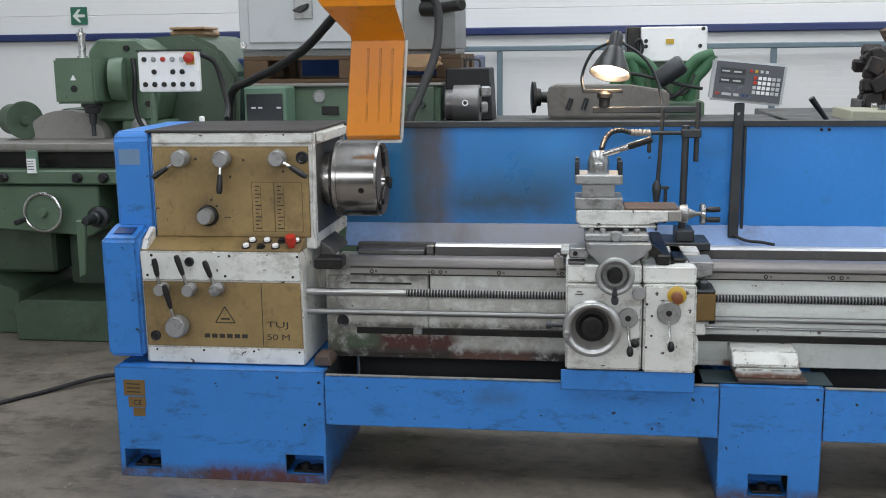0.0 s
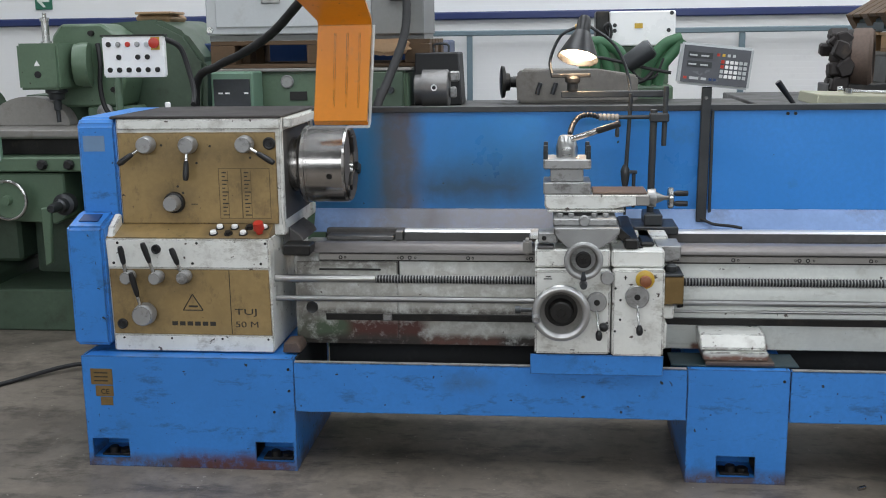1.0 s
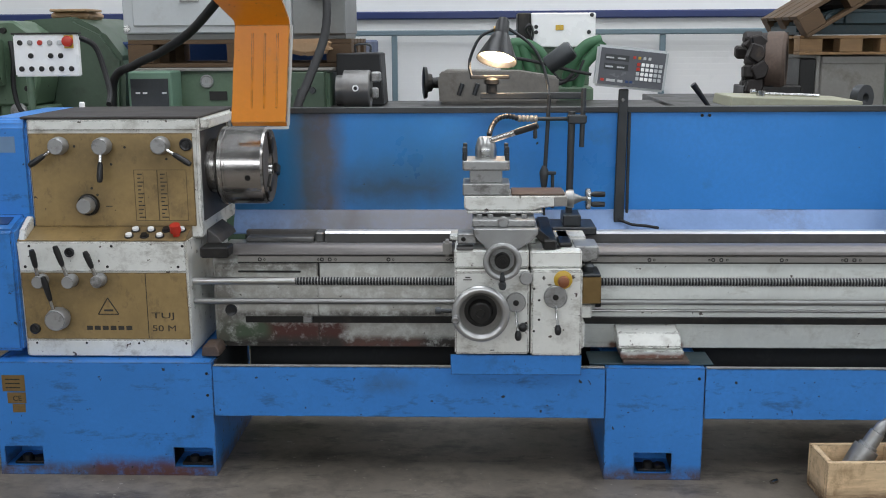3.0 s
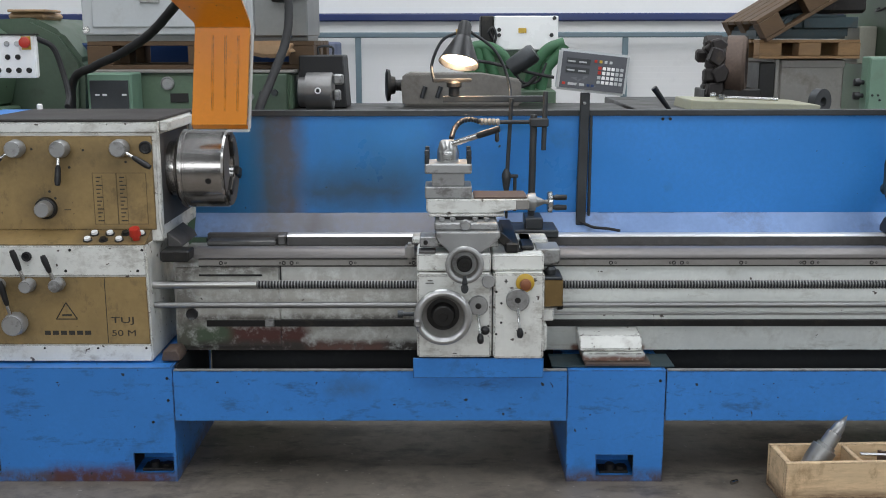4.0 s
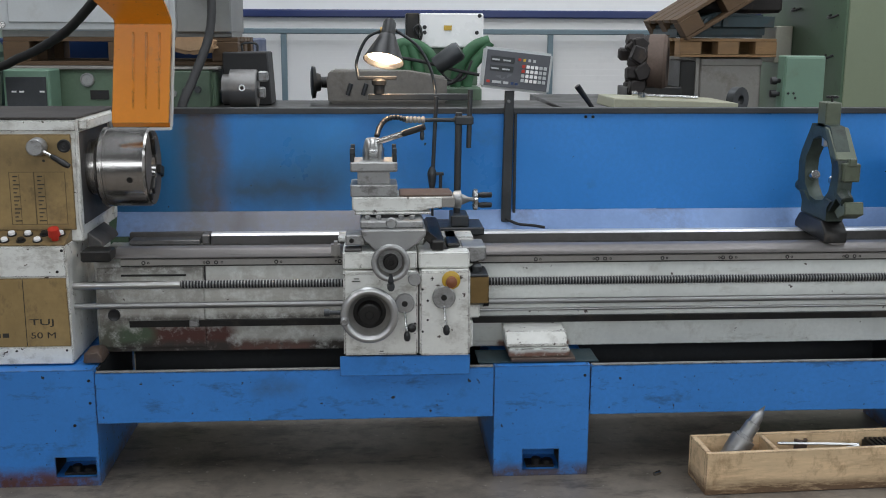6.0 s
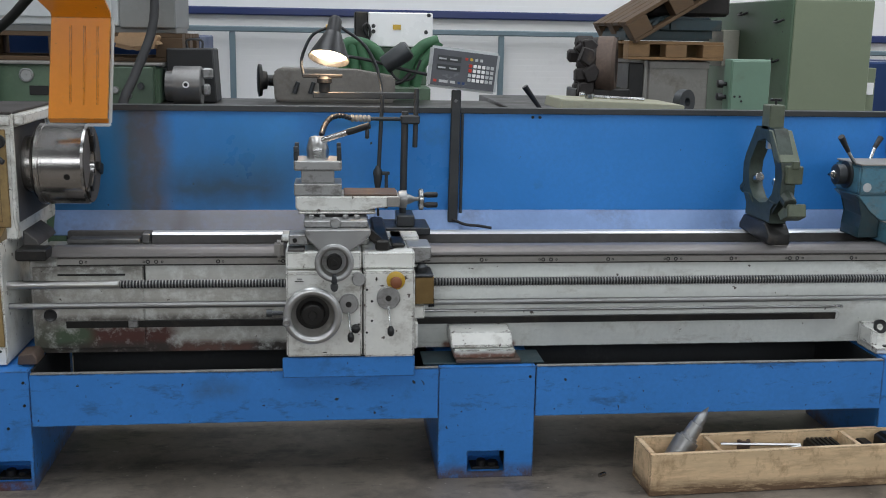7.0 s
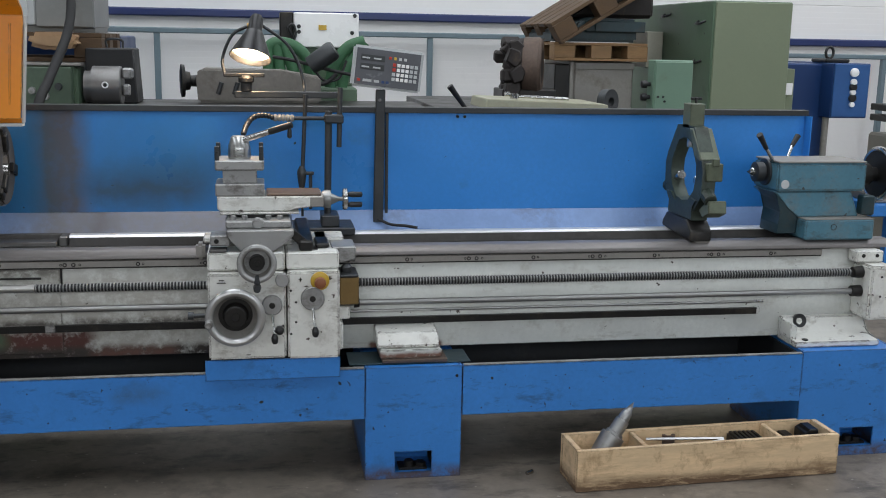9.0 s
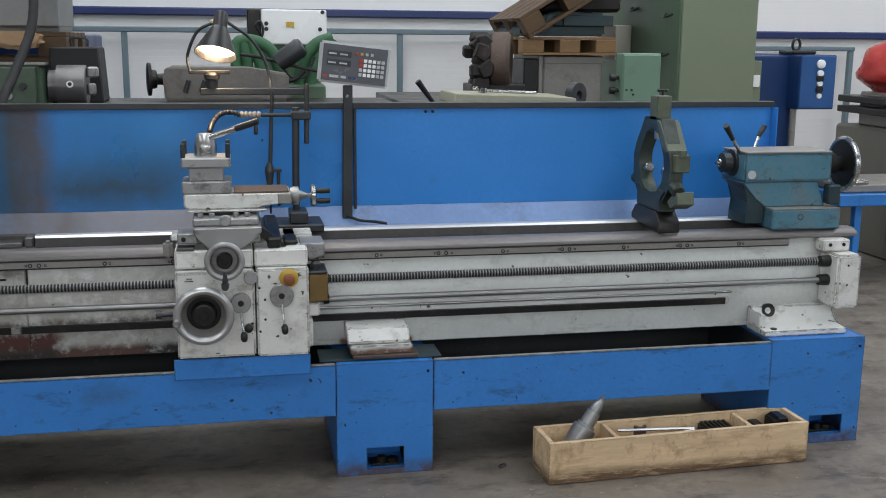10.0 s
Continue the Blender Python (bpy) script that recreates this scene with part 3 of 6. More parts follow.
box(h, -0.70, -0.46, 0.183, 0.1895, 0.762, 0.769, 0.001)
part("joint", h, M_DARK, bed)
# feet of the bed
h = B()
prism(h, [(0.048, 0.456), (0.048, 0.478), (0.115, 0.484), (0.142, 0.494), (0.162, 0.518), (0.172, 0.550), (0.199, 0.552), (0.199, 0.456)], 2.40, 2.765, "x", 0.004, 2)
part("bed_foot", h, M_WHITE, bed, "off-white bed foot with a curved fillet")
h = B()
prism(h, [(2.395, 0.480), (2.425, 0.480), (2.425, 0.535), (2.395, 0.548)], 0.085, 0.172, "y", 0.004)
part("foot_web", h, M_WHITE, bed)
h = B()
spin(h, (2.475, 0.166, 0.535), (0, -1, 0.25), [(-0.01, 0.028), (0.006, 0.028), (0.005, 0.024), (-0.008, 0)], 20)
part("foot_hole", h, M_BLACK, bed)
h = B()
rod(h, (2.455, 0.075, 0.478), (2.455, 0.075, 0.484), 0.013)
part("foot_bolt_hole", h, M_DARK, bed)
h = B()
prism(h, [(0.058, 0.504), (0.056, 0.512), (0.064, 0.524), (0.092, 0.556), (0.199, 0.560), (0.199, 0.504)], 0.736, 0.968, "x", 0.003, 2)
part("middle_foot", h, M_WHITE, bed, "off-white bed foot with chipped rust-coloured edges")
h = B()
box(h, 0.745, 0.976, 0.044, 0.199, 0.468, 0.501, 0.004, 2)
part("foot_pad", h, M_BED, bed, "stained lower pad of the bed foot")
h = B()
box(h, 0.752, 0.995, 0.028, 0.19, 0.4545, 0.4675, 0.002)
part("shim_plate", h, M_RUST, bed, "rusty shim plate")
h = B()
box(h, 0.63, 1.085, 0.035, 0.19, 0.4475, 0.4540, 0.002)
part("shim_plate", h, M_TEALDARK, bed, "thin dark teal steel plate")
h = B()
prism(h, [(-0.825, 0.4645), (-0.755, 0.4645), (-0.755, 0.485), (-0.77, 0.508), (-0.82, 0.503)], 0.06, 0.16, "y", 0.004)
part("headstock_foot", h, M_RUST, bed)

# leadscrew and rods
h = B()
rod(h, (-0.865, 0.13, 0.742), (-0.47, 0.13, 0.742), 0.0145)
part("leadscrew_shank", h, M_ROD, lathe, "polished plain shank of the leadscrew")
h = B()
prof, x = [(0, 0.011)], 0.0
while x < 3.12:
    prof += [(x + 0.001, 0.012), (x + 0.003, 0.0175), (x + 0.006, 0.0175), (x + 0.008, 0.012)]
    x += 0.0115
spin(h, (-0.47, 0.13, 0.742), (1, 0, 0), prof, 12)
screw = part("leadscrew_thread", h, M_MATTE, lathe, "oily threaded leadscrew", smooth=0)
# near-black core deepens the shade in the thread grooves
h = B()
rod(h, (-0.47, 0.13, 0.742), (2.66, 0.13, 0.742), 0.0145)
part("thread_root", h, M_TRAY, screw, "dark core for the shade between the threads")
h = B()
rod(h, (-0.865, 0.13, 0.664), (2.70, 0.13, 0.664), 0.0115)
part("feed_rod", h, M_MATTE, lathe, "oily feed rod")
h = B()
rod(h, (0.60, 0.15, 0.626), (2.30, 0.15, 0.626), 0.006)
part("switch_rod", h, M_ROD, lathe)
h = B()
box(h, 2.708, 2.815, 0.06, 0.199, 0.556, 0.778, 0.01, 2)
box(h, 2.68, 2.80, 0.13, 0.199, 0.779, 0.828, 0.006)
eb = part("rod_bearing", h, M_WHITE, lathe, "white end bearing box for the rods")
for bx in (2.71, 2.77):
    h = B()
    spin(h, (bx, 0.13, 0.808), (0, -1, 0), [(0, 0.008), (0.004, 0.007), (0.004, 0)], 10)
    part("bolt", h, M_DARK, eb)
for bz in (0.742, 0.664):
    h = B()
    spin(h, (2.668, 0.13, bz), (1, 0, 0), [(0, 0), (0, 0.022), (0.03, 0.024), (0.04, 0.024), (0.04, 0)], 18)
    part("bush", h, M_DARK, eb)
for bz in (0.735, 0.655):
    h = B()
    spin(h, (2.755, 0.06, bz), (0, -1, 0), [(-0.002, 0.005), (0.001, 0.005), (0.001, 0)], 8)
    part("bolt", h, M_DARK, eb)

# ---- headstock
h = B()
prism(h, [(-1.495, 0.464), (-0.858, 0.464), (-0.862, 0.905), (-1.50, 0.905)], 0.072, 0.70, "y", 0.004)
prism(h, [(0.171, 0.90), (0.171, 1.347), (0.73, 1.347), (0.73, 0.90)], -1.468, -0.824, "x", 0.004)
hs = part("headstock", h, M_WHITE, lathe, "off-white headstock housing with chipped edges")
h = B()
box(h, -1.49, -0.822, 0.166, 0.735, 1.348, 1.358, 0.003)
part("hood_mat", h, M_HOOD, hs, "dark worn mat on the headstock")
h = B()
box(h, -1.462, -0.845, 0.164, 0.170, 0.945, 1.296, 0.002)
up_panel = part("gear_panel", h, M_OCHRE, hs, "ochre metal gear selector panel, worn round the knobs")
h = B()
box(h, -1.462, -0.826, 0.164, 0.1705, 1.3075, 1.3445, 0.003)
part("lid_strip", h, M_WHITE, hs)
h = B()
prism(h, [(0.070, 0.905), (0.070, 0.908), (0.164, 0.944), (0.171, 0.944), (0.171, 0.905)], -1.497, -0.864, "x")
shelf = part("sloped_shelf", h, M_OCHRE, hs, "sloped ochre switch shelf")
h = B()
prism(h, [(-1.487, 0.530), (-0.864, 0.530), (-0.868, 0.786), (-1.490, 0.786)], 0.066, 0.0715, "y", 0.001)
lo_panel = part("feed_panel", h, M_OCHRE, hs, "ochre metal feed selector panel with model lettering")
h = B()
box(h, -1.022, -1.0195, 0.0652, 0.0662, 0.535, 0.785, 0)
part("panel_joint", h, M_INK, lo_panel)
h = B()
prism(h, [(-1.492, 0.792), (-0.864, 0.792), (-0.866, 0.902), (-1.498, 0.902)], 0.064, 0.0715, "y", 0.002)
strip = part("switch_strip", h, M_WHITE, hs)
for sx in (-1.47, -1.16, -0.895):
    for sz in (0.81, 0.888):
        h = B()
        spin(h, (sx + 0.02 * (sz > 0.85), 0.064, sz), (0, -1, 0), [(-0.001, 0.006), (0.002, 0.005), (0.002, 0)], 8)
        part("screw", h, M_DARK, strip)
h = B()
box(h, -1.487, -0.860, 0.064, 0.0715, 0.464, 0.527, 0.002)
kick = part("lower_strip", h, M_WHITE, hs)
for sx in (-1.45, -1.26, -1.06, -0.88):
    h = B()
    spin(h, (sx, 0.064, 0.515), (0, -1, 0), [(-0.001, 0.005), (0.002, 0.004), (0.002, 0)], 8)
    part("screw", h, M_DARK, kick)
h = B()
prism(h, [(0.175, 0.93), (0.155, 0.985), (0.175, 1.35), (0.185, 1.35), (0.185, 0.93)], -0.834, -0.820, "x", 0.002)
prism(h, [(0.70, 0.93), (0.70, 1.345), (0.60, 1.345), (0.60, 0.93)], -0.834, -0.812, "x", 0.002)
box(h, -0.822, -0.787, 0.19, 0.69, 1.31, 1.346, 0.004)
part("end_rim", h, M_WHITE, hs)
# dark plate on the end face, painting the opening's shade
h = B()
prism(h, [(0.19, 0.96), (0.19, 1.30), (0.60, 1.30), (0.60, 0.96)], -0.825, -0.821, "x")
part("end_recess_shade", h, M_GRIME_SHADE, hs, "dark plate for the shaded spindle opening")
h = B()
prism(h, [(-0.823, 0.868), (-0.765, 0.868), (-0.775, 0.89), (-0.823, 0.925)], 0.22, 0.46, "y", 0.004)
part("spindle_apron", h, M_GRIME_SHADE, hs)
h = B()
box(h, -0.822, -0.715, 0.105, 0.195, 0.834, 0.876, 0.006)
part("way_end_block", h, M_DARK, hs, "dark oily block at the end of the way")

# blue end cover of two steps
h = B()
prism(h, [(0.045, 0.486), (0.045, 0.950), (0.16, 0.990), (0.72, 0.990), (0.72, 0.486)], -1.643, -1.496, "x", 0.012, 3)
prism(h, [(0.166, 0.95), (0.166, 1.325), (0.19, 1.353), (0.72, 1.357), (0.72, 0.95)], -1.622, -1.470, "x", 0.010, 3)
cover = part("end_cover", h, M_BLUE, hs, "rounded blue gear-train cover")
h = B()
box(h, -1.60, -1.515, 0.1640, 0.1668, 1.225, 1.285, 0)
part("removed_plate_mark", h, M_FADED, cover, "pale patch left by a plate")
h = B()
prism(h, [(0.085, 0.9655), (0.135, 0.983), (0.134, 0.986), (0.084, 0.9685)], -1.605, -1.53, "x")
part("scuff", h, M_CABBLUE, cover)


def selector(x, z, r, y, tip=None, handle=True, mat=M_ALU):
    h = B()
    spin(h, (x, y, z), (0, -1, 0), [(0, 0), (0, r * 0.92), (0.012, r * 0.92), (0.014, r), (0.05, r * 0.9), (0.054, r * 0.82), (0.054, 0)], 24)
    k = part("selector_knob", h, mat, hs, "grey aluminium selector knob")
    if tip:
        tx, tz = tip
        a = Vector((x, y - 0.035, z))
        b = Vector((tx, y - 0.055, tz))
        h = B()
        rod(h, a, a.lerp(b, 0.5), 0.007)
        part("lever_stem", h, M_STEEL, k)
        h = B()
        way = b - a
        spin(h, a.lerp(b, 0.42), way, [(0, 0), (0, 0.006), (way.length * 0.1, 0.010), (way.length * 0.45, 0.012), (way.length * 0.58, 0.009), (way.length * 0.6, 0)], 14)
        part("lever_grip", h, M_BLACK, k, "black plastic grip")
    return k


selector(-1.341, 1.252, 0.034, 0.164, (-1.443, 1.181))
selector(-1.177, 1.251, 0.034, 0.164, (-1.183, 1.121))
selector(-0.958, 1.253, 0.034, 0.164, (-0.840, 1.186))
selector(-1.251, 1.028, 0.032, 0.164)
h = B()
spin(h, (-1.251, 0.164, 1.028), (0, -1, 0), [(0.0, 0.042), (0.014, 0.040), (0.016, 0.034), (0.016, 0)], 20)
part("dial_ring", h, M_DARK, hs)
selector(-1.408, 0.760, 0.026, 0.066, (-1.418, 0.884))
selector(-1.296, 0.760, 0.026, 0.066, (-1.330, 0.898))
selector(-1.188, 0.763, 0.026, 0.066, (-1.220, 0.878))
selector(-1.354, 0.615, 0.044, 0.066, (-1.384, 0.783))
for px, py, pz, r in ((-0.868, 0.164, 1.254, 0.024), (-1.298, 0.064, 0.865, 0.018), (-1.452, 0.066, 0.571, 0.020)):
    h = B()
    spin(h, (px, py, pz), (0, -1, 0), [(0, r), (0.008, r), (0.010, r * 0.8), (0.006, r * 0.62), (0.006, r * 0.3), (0.009, r * 0.25), (0.009, 0)], 18)
    part("oil_sight", h, M_BLACK, hs, "round oil sight glass")
# table of speeds: printed lines and short bars
for k in range(12):
    for cx in (-1.060, -0.973):
        h = B()
        w = 0.012 + 0.006 * ((k * 7 + int(cx * 100)) % 3)
        box(h, cx, cx + w, 0.1628, 0.1638, 0.978 + 0.0148 * k, 0.982 + 0.0148 * k, 0)
        part("print_bar", h, M_INK, up_panel)
for x0, x1, z0, z1 in ((-1.073, -0.873, 1.158, 1.160), (-1.073, -0.873, 0.966, 0.968), (-0.986, -0.982, 0.966, 1.16), (-1.073, -1.071, 0.966, 1.16), (-1.038, -1.0365, 0.966, 1.15), (-0.875, -0.873, 0.966, 1.16), (-0.948, -0.9465, 0.966, 1.15)):
    h = B()
    box(h, x0, x1, 0.1628, 0.1638, z0, z1, 0)
    part("print_line", h, M_FAINT, up_panel)
for x, z in ((-1.36, 1.262), (-1.29, 1.248), (-1.10, 1.244), (-1.155, 1.18), (-0.945, 1.20), (-1.255, 1.065), (-1.215, 1.065), (-1.235, 1.09)):
    h = B()
    spin(h, (x, 0.1635, z), (0, -1, 0), [(0, 0.005), (0.001, 0.005), (0.001, 0)], 8)
    part("index_dot", h, M_INK, up_panel)
h = B()
box(h, -1.185, -1.16, 0.1628, 0.1638, 1.020, 1.023, 0)
part("print_line", h, M_INK, up_panel)
lettering("model_letters", "TUJ", -1.007, 0.0655, 0.612, 0.023, M_INK, lo_panel, width=0.085)
lettering("model_letters", "50 M", -1.007, 0.0655, 0.562, 0.023, M_INK, lo_panel, width=0.088)
# maker's mark as a plain triangle and bars
h = B()
for a, b in (((-1.208, 0.627), (-1.130, 0.627)), ((-1.208, 0.627), (-1.169, 0.690)), ((-1.169, 0.690), (-1.130, 0.627))):
    rod(h, (a[0], 0.0655, a[1]), (b[0], 0.0655, b[1]), 0.0022, seg=6)
rod(h, (-1.185, 0.0655, 0.642), (-1.15, 0.0655, 0.642), 0.004, seg=6)
part("maker_mark", h, M_INK, lo_panel)
for k in range(6):
    h = B()
    box(h, -1.255 + 0.030 * k, -1.233 + 0.030 * k, 0.0648, 0.0658, 0.566, 0.582, 0)
    part("print_bar", h, M_INK, lo_panel)
h = B()
prism(h, [(0.072, 0.905), (0.09, 0.945), (0.164, 0.985), (0.164, 0.905)], -1.494, -1.466, "x", 0.004, 2)
part("white_cheek", h, M_WHITE, hs)
# push buttons on the shelf
for k in range(4):
    for j in range(2):
        if k == 3 and j == 0:
            continue
        bx, by = -1.083 + 0.058 * k + 0.014 * j, 0.098 + 0.040 * j
        bz = 0.908 + (by - 0.07) * 0.383
        h = B()
        spin(h, (bx, by, bz), (0, -0.36, 0.93), [(0, 0.0175), (0.004, 0.0165), (0.004, 0)], 16)
        ring = part("button_ring", h, M_BLACK, hs)
        h = B()
        spin(h, (bx, by, bz), (0, -0.36, 0.93), [(0.004, 0.0125), (0.012, 0.0115), (0.013, 0)], 16)
        part("push_button", h, M_BLACK if (k, j) in ((1, 0), (2, 1)) else M_PANELWHITE, ring)
h = B()
spin(h, (-0.906, 0.105, 0.921), (0, -0.36, 0.93), [(0, 0.013), (0.016, 0.013), (0.018, 0.021), (0.046, 0.019), (0.048, 0)], 18)
part("stop_button", h, M_RED, hs, "red mushroom stop button")

# ---- chuck
CZ, CY = 1.155, 0.34
h = B()
spin(h, (-0.828, CY, CZ), (1, 0, 0), [(0, 0), (0, 0.105), (0.045, 0.105), (0.045, 0.128), (0.052, 0.131), (0.052, 0.118), (0.056, 0.118), (0.056, 0.144), (0.062, 0.150), (0.078, 0.150), (0.080, 0.147), (0.088, 0.147), (0.090, 0.150), (0.226, 0.150), (0.234, 0.143), (0.236, 0.06), (0.20, 0.045), (0.20, 0)], 64)
chuck = part("chuck", h, M_CHUCK, lathe, "polished steel three-jaw lathe chuck")
# dark disc paints the shade on the face turned to +x
h = B()
spin(h, (-0.828, CY, CZ), (1, 0, 0), [(0.2365, 0.1425), (0.2385, 0.140), (0.2395, 0.055), (0.2365, 0.052)], 48)
part("chuck_face", h, M_GRIME_SHADE, chuck, "chuck face darkened for its side away from the light")
for k in range(3):
    a = radians(75 + 120 * k)
    c, s = math.cos(a), math.sin(a)
    h = B()
    box(h, -0.594, -0.574, -0.018, 0.018, 0.052, 0.118, 0.004)
    box(h, -0.594, -0.581, -0.022, 0.022, 0.119, 0.146, 0.004)
    for v in h.verts:
        y, z = v.co.y, v.co.z
        v.co.y, v.co.z = CY + y * s - z * c, CZ + z * s + y * c
    part("jaw", h, M_DARK, chuck, "dark steel jaw")
for a in (203, 83, 323):
    d = Vector((0, -math.cos(radians(a - 180)), math.sin(radians(a)) * -0.0 - math.sin(radians(a - 180)) * 0.5))
    d.normalize()
    h = B()
    spin(h, Vector((-0.650, CY, CZ)) + d * 0.149, d, [(0, 0.012), (0.0022, 0.011), (0.0015, 0.007), (0.0015, 0)], 14)
    part("key_socket", h, M_DARK, chuck)

# ---- chuck guard, swung up: ribbed front, leaning top, grey side
h = B()
prism(h, [(0.20, 1.318), (0.175, 1.335), (0.185, 1.685), (0.168, 1.702), (-0.055, 1.80), (-0.085, 1.90), (-0.079, 1.90), (-0.048, 1.805), (0.175, 1.708), (0.192, 1.688), (0.182, 1.34), (0.205, 1.323)], -0.687, -0.483, "x")
for v in h.verts:
    if v.co.x < -0.6:
        v.co.x += (v.co.z - 1.32) * 0.08 if v.co.z < 1.7 else 0.03 - (v.co.z - 1.7) * 0.55 * min(1.0, (v.co.z - 1.69) * 8)
    else:
        v.co.x += (v.co.z - 1.32) * 0.07
guard = part("chuck_guard", h, M_ORANGE, lathe, "raised orange chuck guard with three pressed ribs")
for k in range(3):
    h = B()
    prism(h, [(0.183, 1.37), (0.176, 1.385), (0.180, 1.65), (0.188, 1.665)], -0.612 + 0.046 * k, -0.604 + 0.046 * k, "x", 0.001)
    for v in h.verts:
        v.co.x += (v.co.z - 1.37) * 0.05
    part("rib", h, M_ORANGE, guard)
h = B()
prism(h, [(0.19, 1.315), (0.195, 1.685), (0.225, 1.685), (0.222, 1.32)], -0.482, -0.476, "x", 0.001)
for v in h.verts:
    v.co.x += (v.co.z - 1.32) * 0.07
box(h, -0.56, -0.478, 0.175, 0.215, 1.308, 1.316, 0.001)
part("guard_side", h, M_GREYBOX, guard, "grey metal side of the guard")
h = B()
rod(h, (-0.62, 0.25, 1.93), (-0.62, 0.66, 1.93), 0.02)
rod(h, (-0.62, 0.66, 1.94), (-0.62, 0.66, 1.35), 0.02)
box(h, -0.66, -0.58, -0.07, 0.26, 1.905, 1.945, 0.004)
part("guard_arm", h, M_GUNMETAL, guard)
nudge(-0.012, 0.0, guard)

# ---- splash guard behind the bed
h = B()
prism(h, [(0.598, 0.937), (0.598, 1.335), (0.602, 1.335), (0.602, 0.937)], -0.80, 0.823, "x")
prism(h, [(0.598, 0.937), (0.598, 1.335), (0.602, 1.335), (0.602, 0.937)], 0.8235, 2.660, "x")
prism(h, [(2.661, 0.86), (2.663, 1.335), (2.667, 1.335), (2.665, 0.86)], 0.545, 0.66, "y")
splash = part("splash_guard", h, M_GUARD, lathe, "long blue splash guard, grimy and painted dimmer near the chuck")
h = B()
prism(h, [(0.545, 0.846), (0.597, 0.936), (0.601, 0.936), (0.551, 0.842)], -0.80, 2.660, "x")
part("splash_shelf", h, M_SHELF, splash, "worn sloped foot of the splash guard, its sheen in paler blue")
h = B()
prism(h, [(0.585, 1.336), (0.585, 1.358), (0.625, 1.360), (0.625, 1.336)], -0.80, 2.670, "x", 0.001)
part("splash_rim", h, M_GUNMETAL, splash, "dark grey folded top rim")
h = B()
box(h, 0.822, 0.834, 0.590, 0.5975, 0.915, 1.335, 0.002)
part("splash_seam", h, M_GUNMETAL, splash)
# added dark sheet keeps the space under the bed as dark as shade
h = B()
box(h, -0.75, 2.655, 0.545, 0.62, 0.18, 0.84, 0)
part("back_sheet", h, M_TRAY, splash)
for bx in (1.12, 1.15):
    h = B()
    spin(h, (bx, 0.598, 1.322), (0, -1, 0), [(0, 0.007), (0.006, 0.006), (0.006, 0)], 8)
    part("bolt", h, M_DARK, splash)

# ---- carriage: saddle, apron, cross slide, compound, tool post
h = B()
box(h, 0.132, 0.400, -0.012, 0.20, 0.824, 0.889, 0.006)
box(h, 0.404, 0.590, -0.016, 0.20, 0.826, 0.887, 0.006)
box(h, 0.20, 0.43, 0.12, 0.56, 0.886, 0.912, 0.004)
box(h, 0.11, 0.62, 0.18, 0.30, 0.889, 0.905, 0.003)
saddle = part("saddle", h, M_WHITE, lathe, "off-white carriage saddle")
h = B()
prism(h, [(0.60, 0.83), (0.655, 0.845), (0.655, 0.892), (0.565, 0.892), (0.59, 0.86)], 0.05, 0.2, "y", 0.004)
part("saddle_wing", h, M_ALU, saddle)
h = B()
box(h, 0.085, 0.118, 0.13, 0.19, 0.835, 0.895, 0.01, 2)
part("way_wiper", h, M_SOILED, saddle)
h = B()
box(h, 0.45, 0.50, 0.0, 0.5, 0.889, 0.925, 0.006)
box(h, 0.51, 0.56, 0.05, 0.30, 0.889, 0.905, 0.006)
prism(h, [(0.43, 0.965), (0.47, 0.93), (0.52, 0.885), (0.47, 0.885), (0.425, 0.93)], 0.03, 0.06, "y", 0.003)
part("slide_cover", h, M_DARK, saddle, "dark oily slide cover")
h = B()
box(h, 0.133, 0.402, -0.045, 0.16, 0.512, 0.820, 0.006, 2)
apron = part("apron", h, M_WHITE, lathe, "off-white apron gearbox")
h = B()
box(h, 0.407, 0.590, -0.047, 0.16, 0.508, 0.824, 0.006, 2)
apron2 = part("apron_cover", h, M_WHITE, lathe, "off-white apron switch cover")
h = B()
box(h, 0.118, 0.592, -0.038, -0.030, 0.432, 0.507, 0.002)
part("apron_skirt", h, M_BLUE, lathe, "blue skirt plate under the apron")


def wheel(parent, x, y, z, r, rim, mat, hub, dish=True):
    h = B()
    prof = []
    for k in range(13):
        a = 2 * math.pi * k / 12
        prof.append((0.03 + rim * 0.8 * math.cos(a), r - rim + rim * math.sin(a)))
    spin(h, (x, y, z), (0, -1, 0), prof, 48)
    w = part("handwheel", h, mat, parent, "chromed handwheel with a dished centre")
    ring = B()
    spin(ring, (x, y, z), (0, -1, 0), [(0.030, r - rim * 1.3), (0.018, r * 0.78), (-0.012, r * 0.56), (-0.015, r * 0.56), (0.014, r * 0.82), (0.028, r - rim)], 40)
    part("wheel_cone", ring, M_SOILED, w, "dull grey dished web of the wheel")
    h = B()
    spin(h, (x, y, z), (0, -1, 0), [(-0.014, r * 0.58), (-0.010, r * 0.57), (-0.010, hub * 1.25), (-0.004, hub * 1.15), (0.026, hub * 1.1), (0.030, hub * 0.95), (0.030, hub * 0.45), (0.027, hub * 0.4), (0.027, 0)], 40)
    part("wheel_hub", h, M_DARK, w, "dark oily hub")
    return w


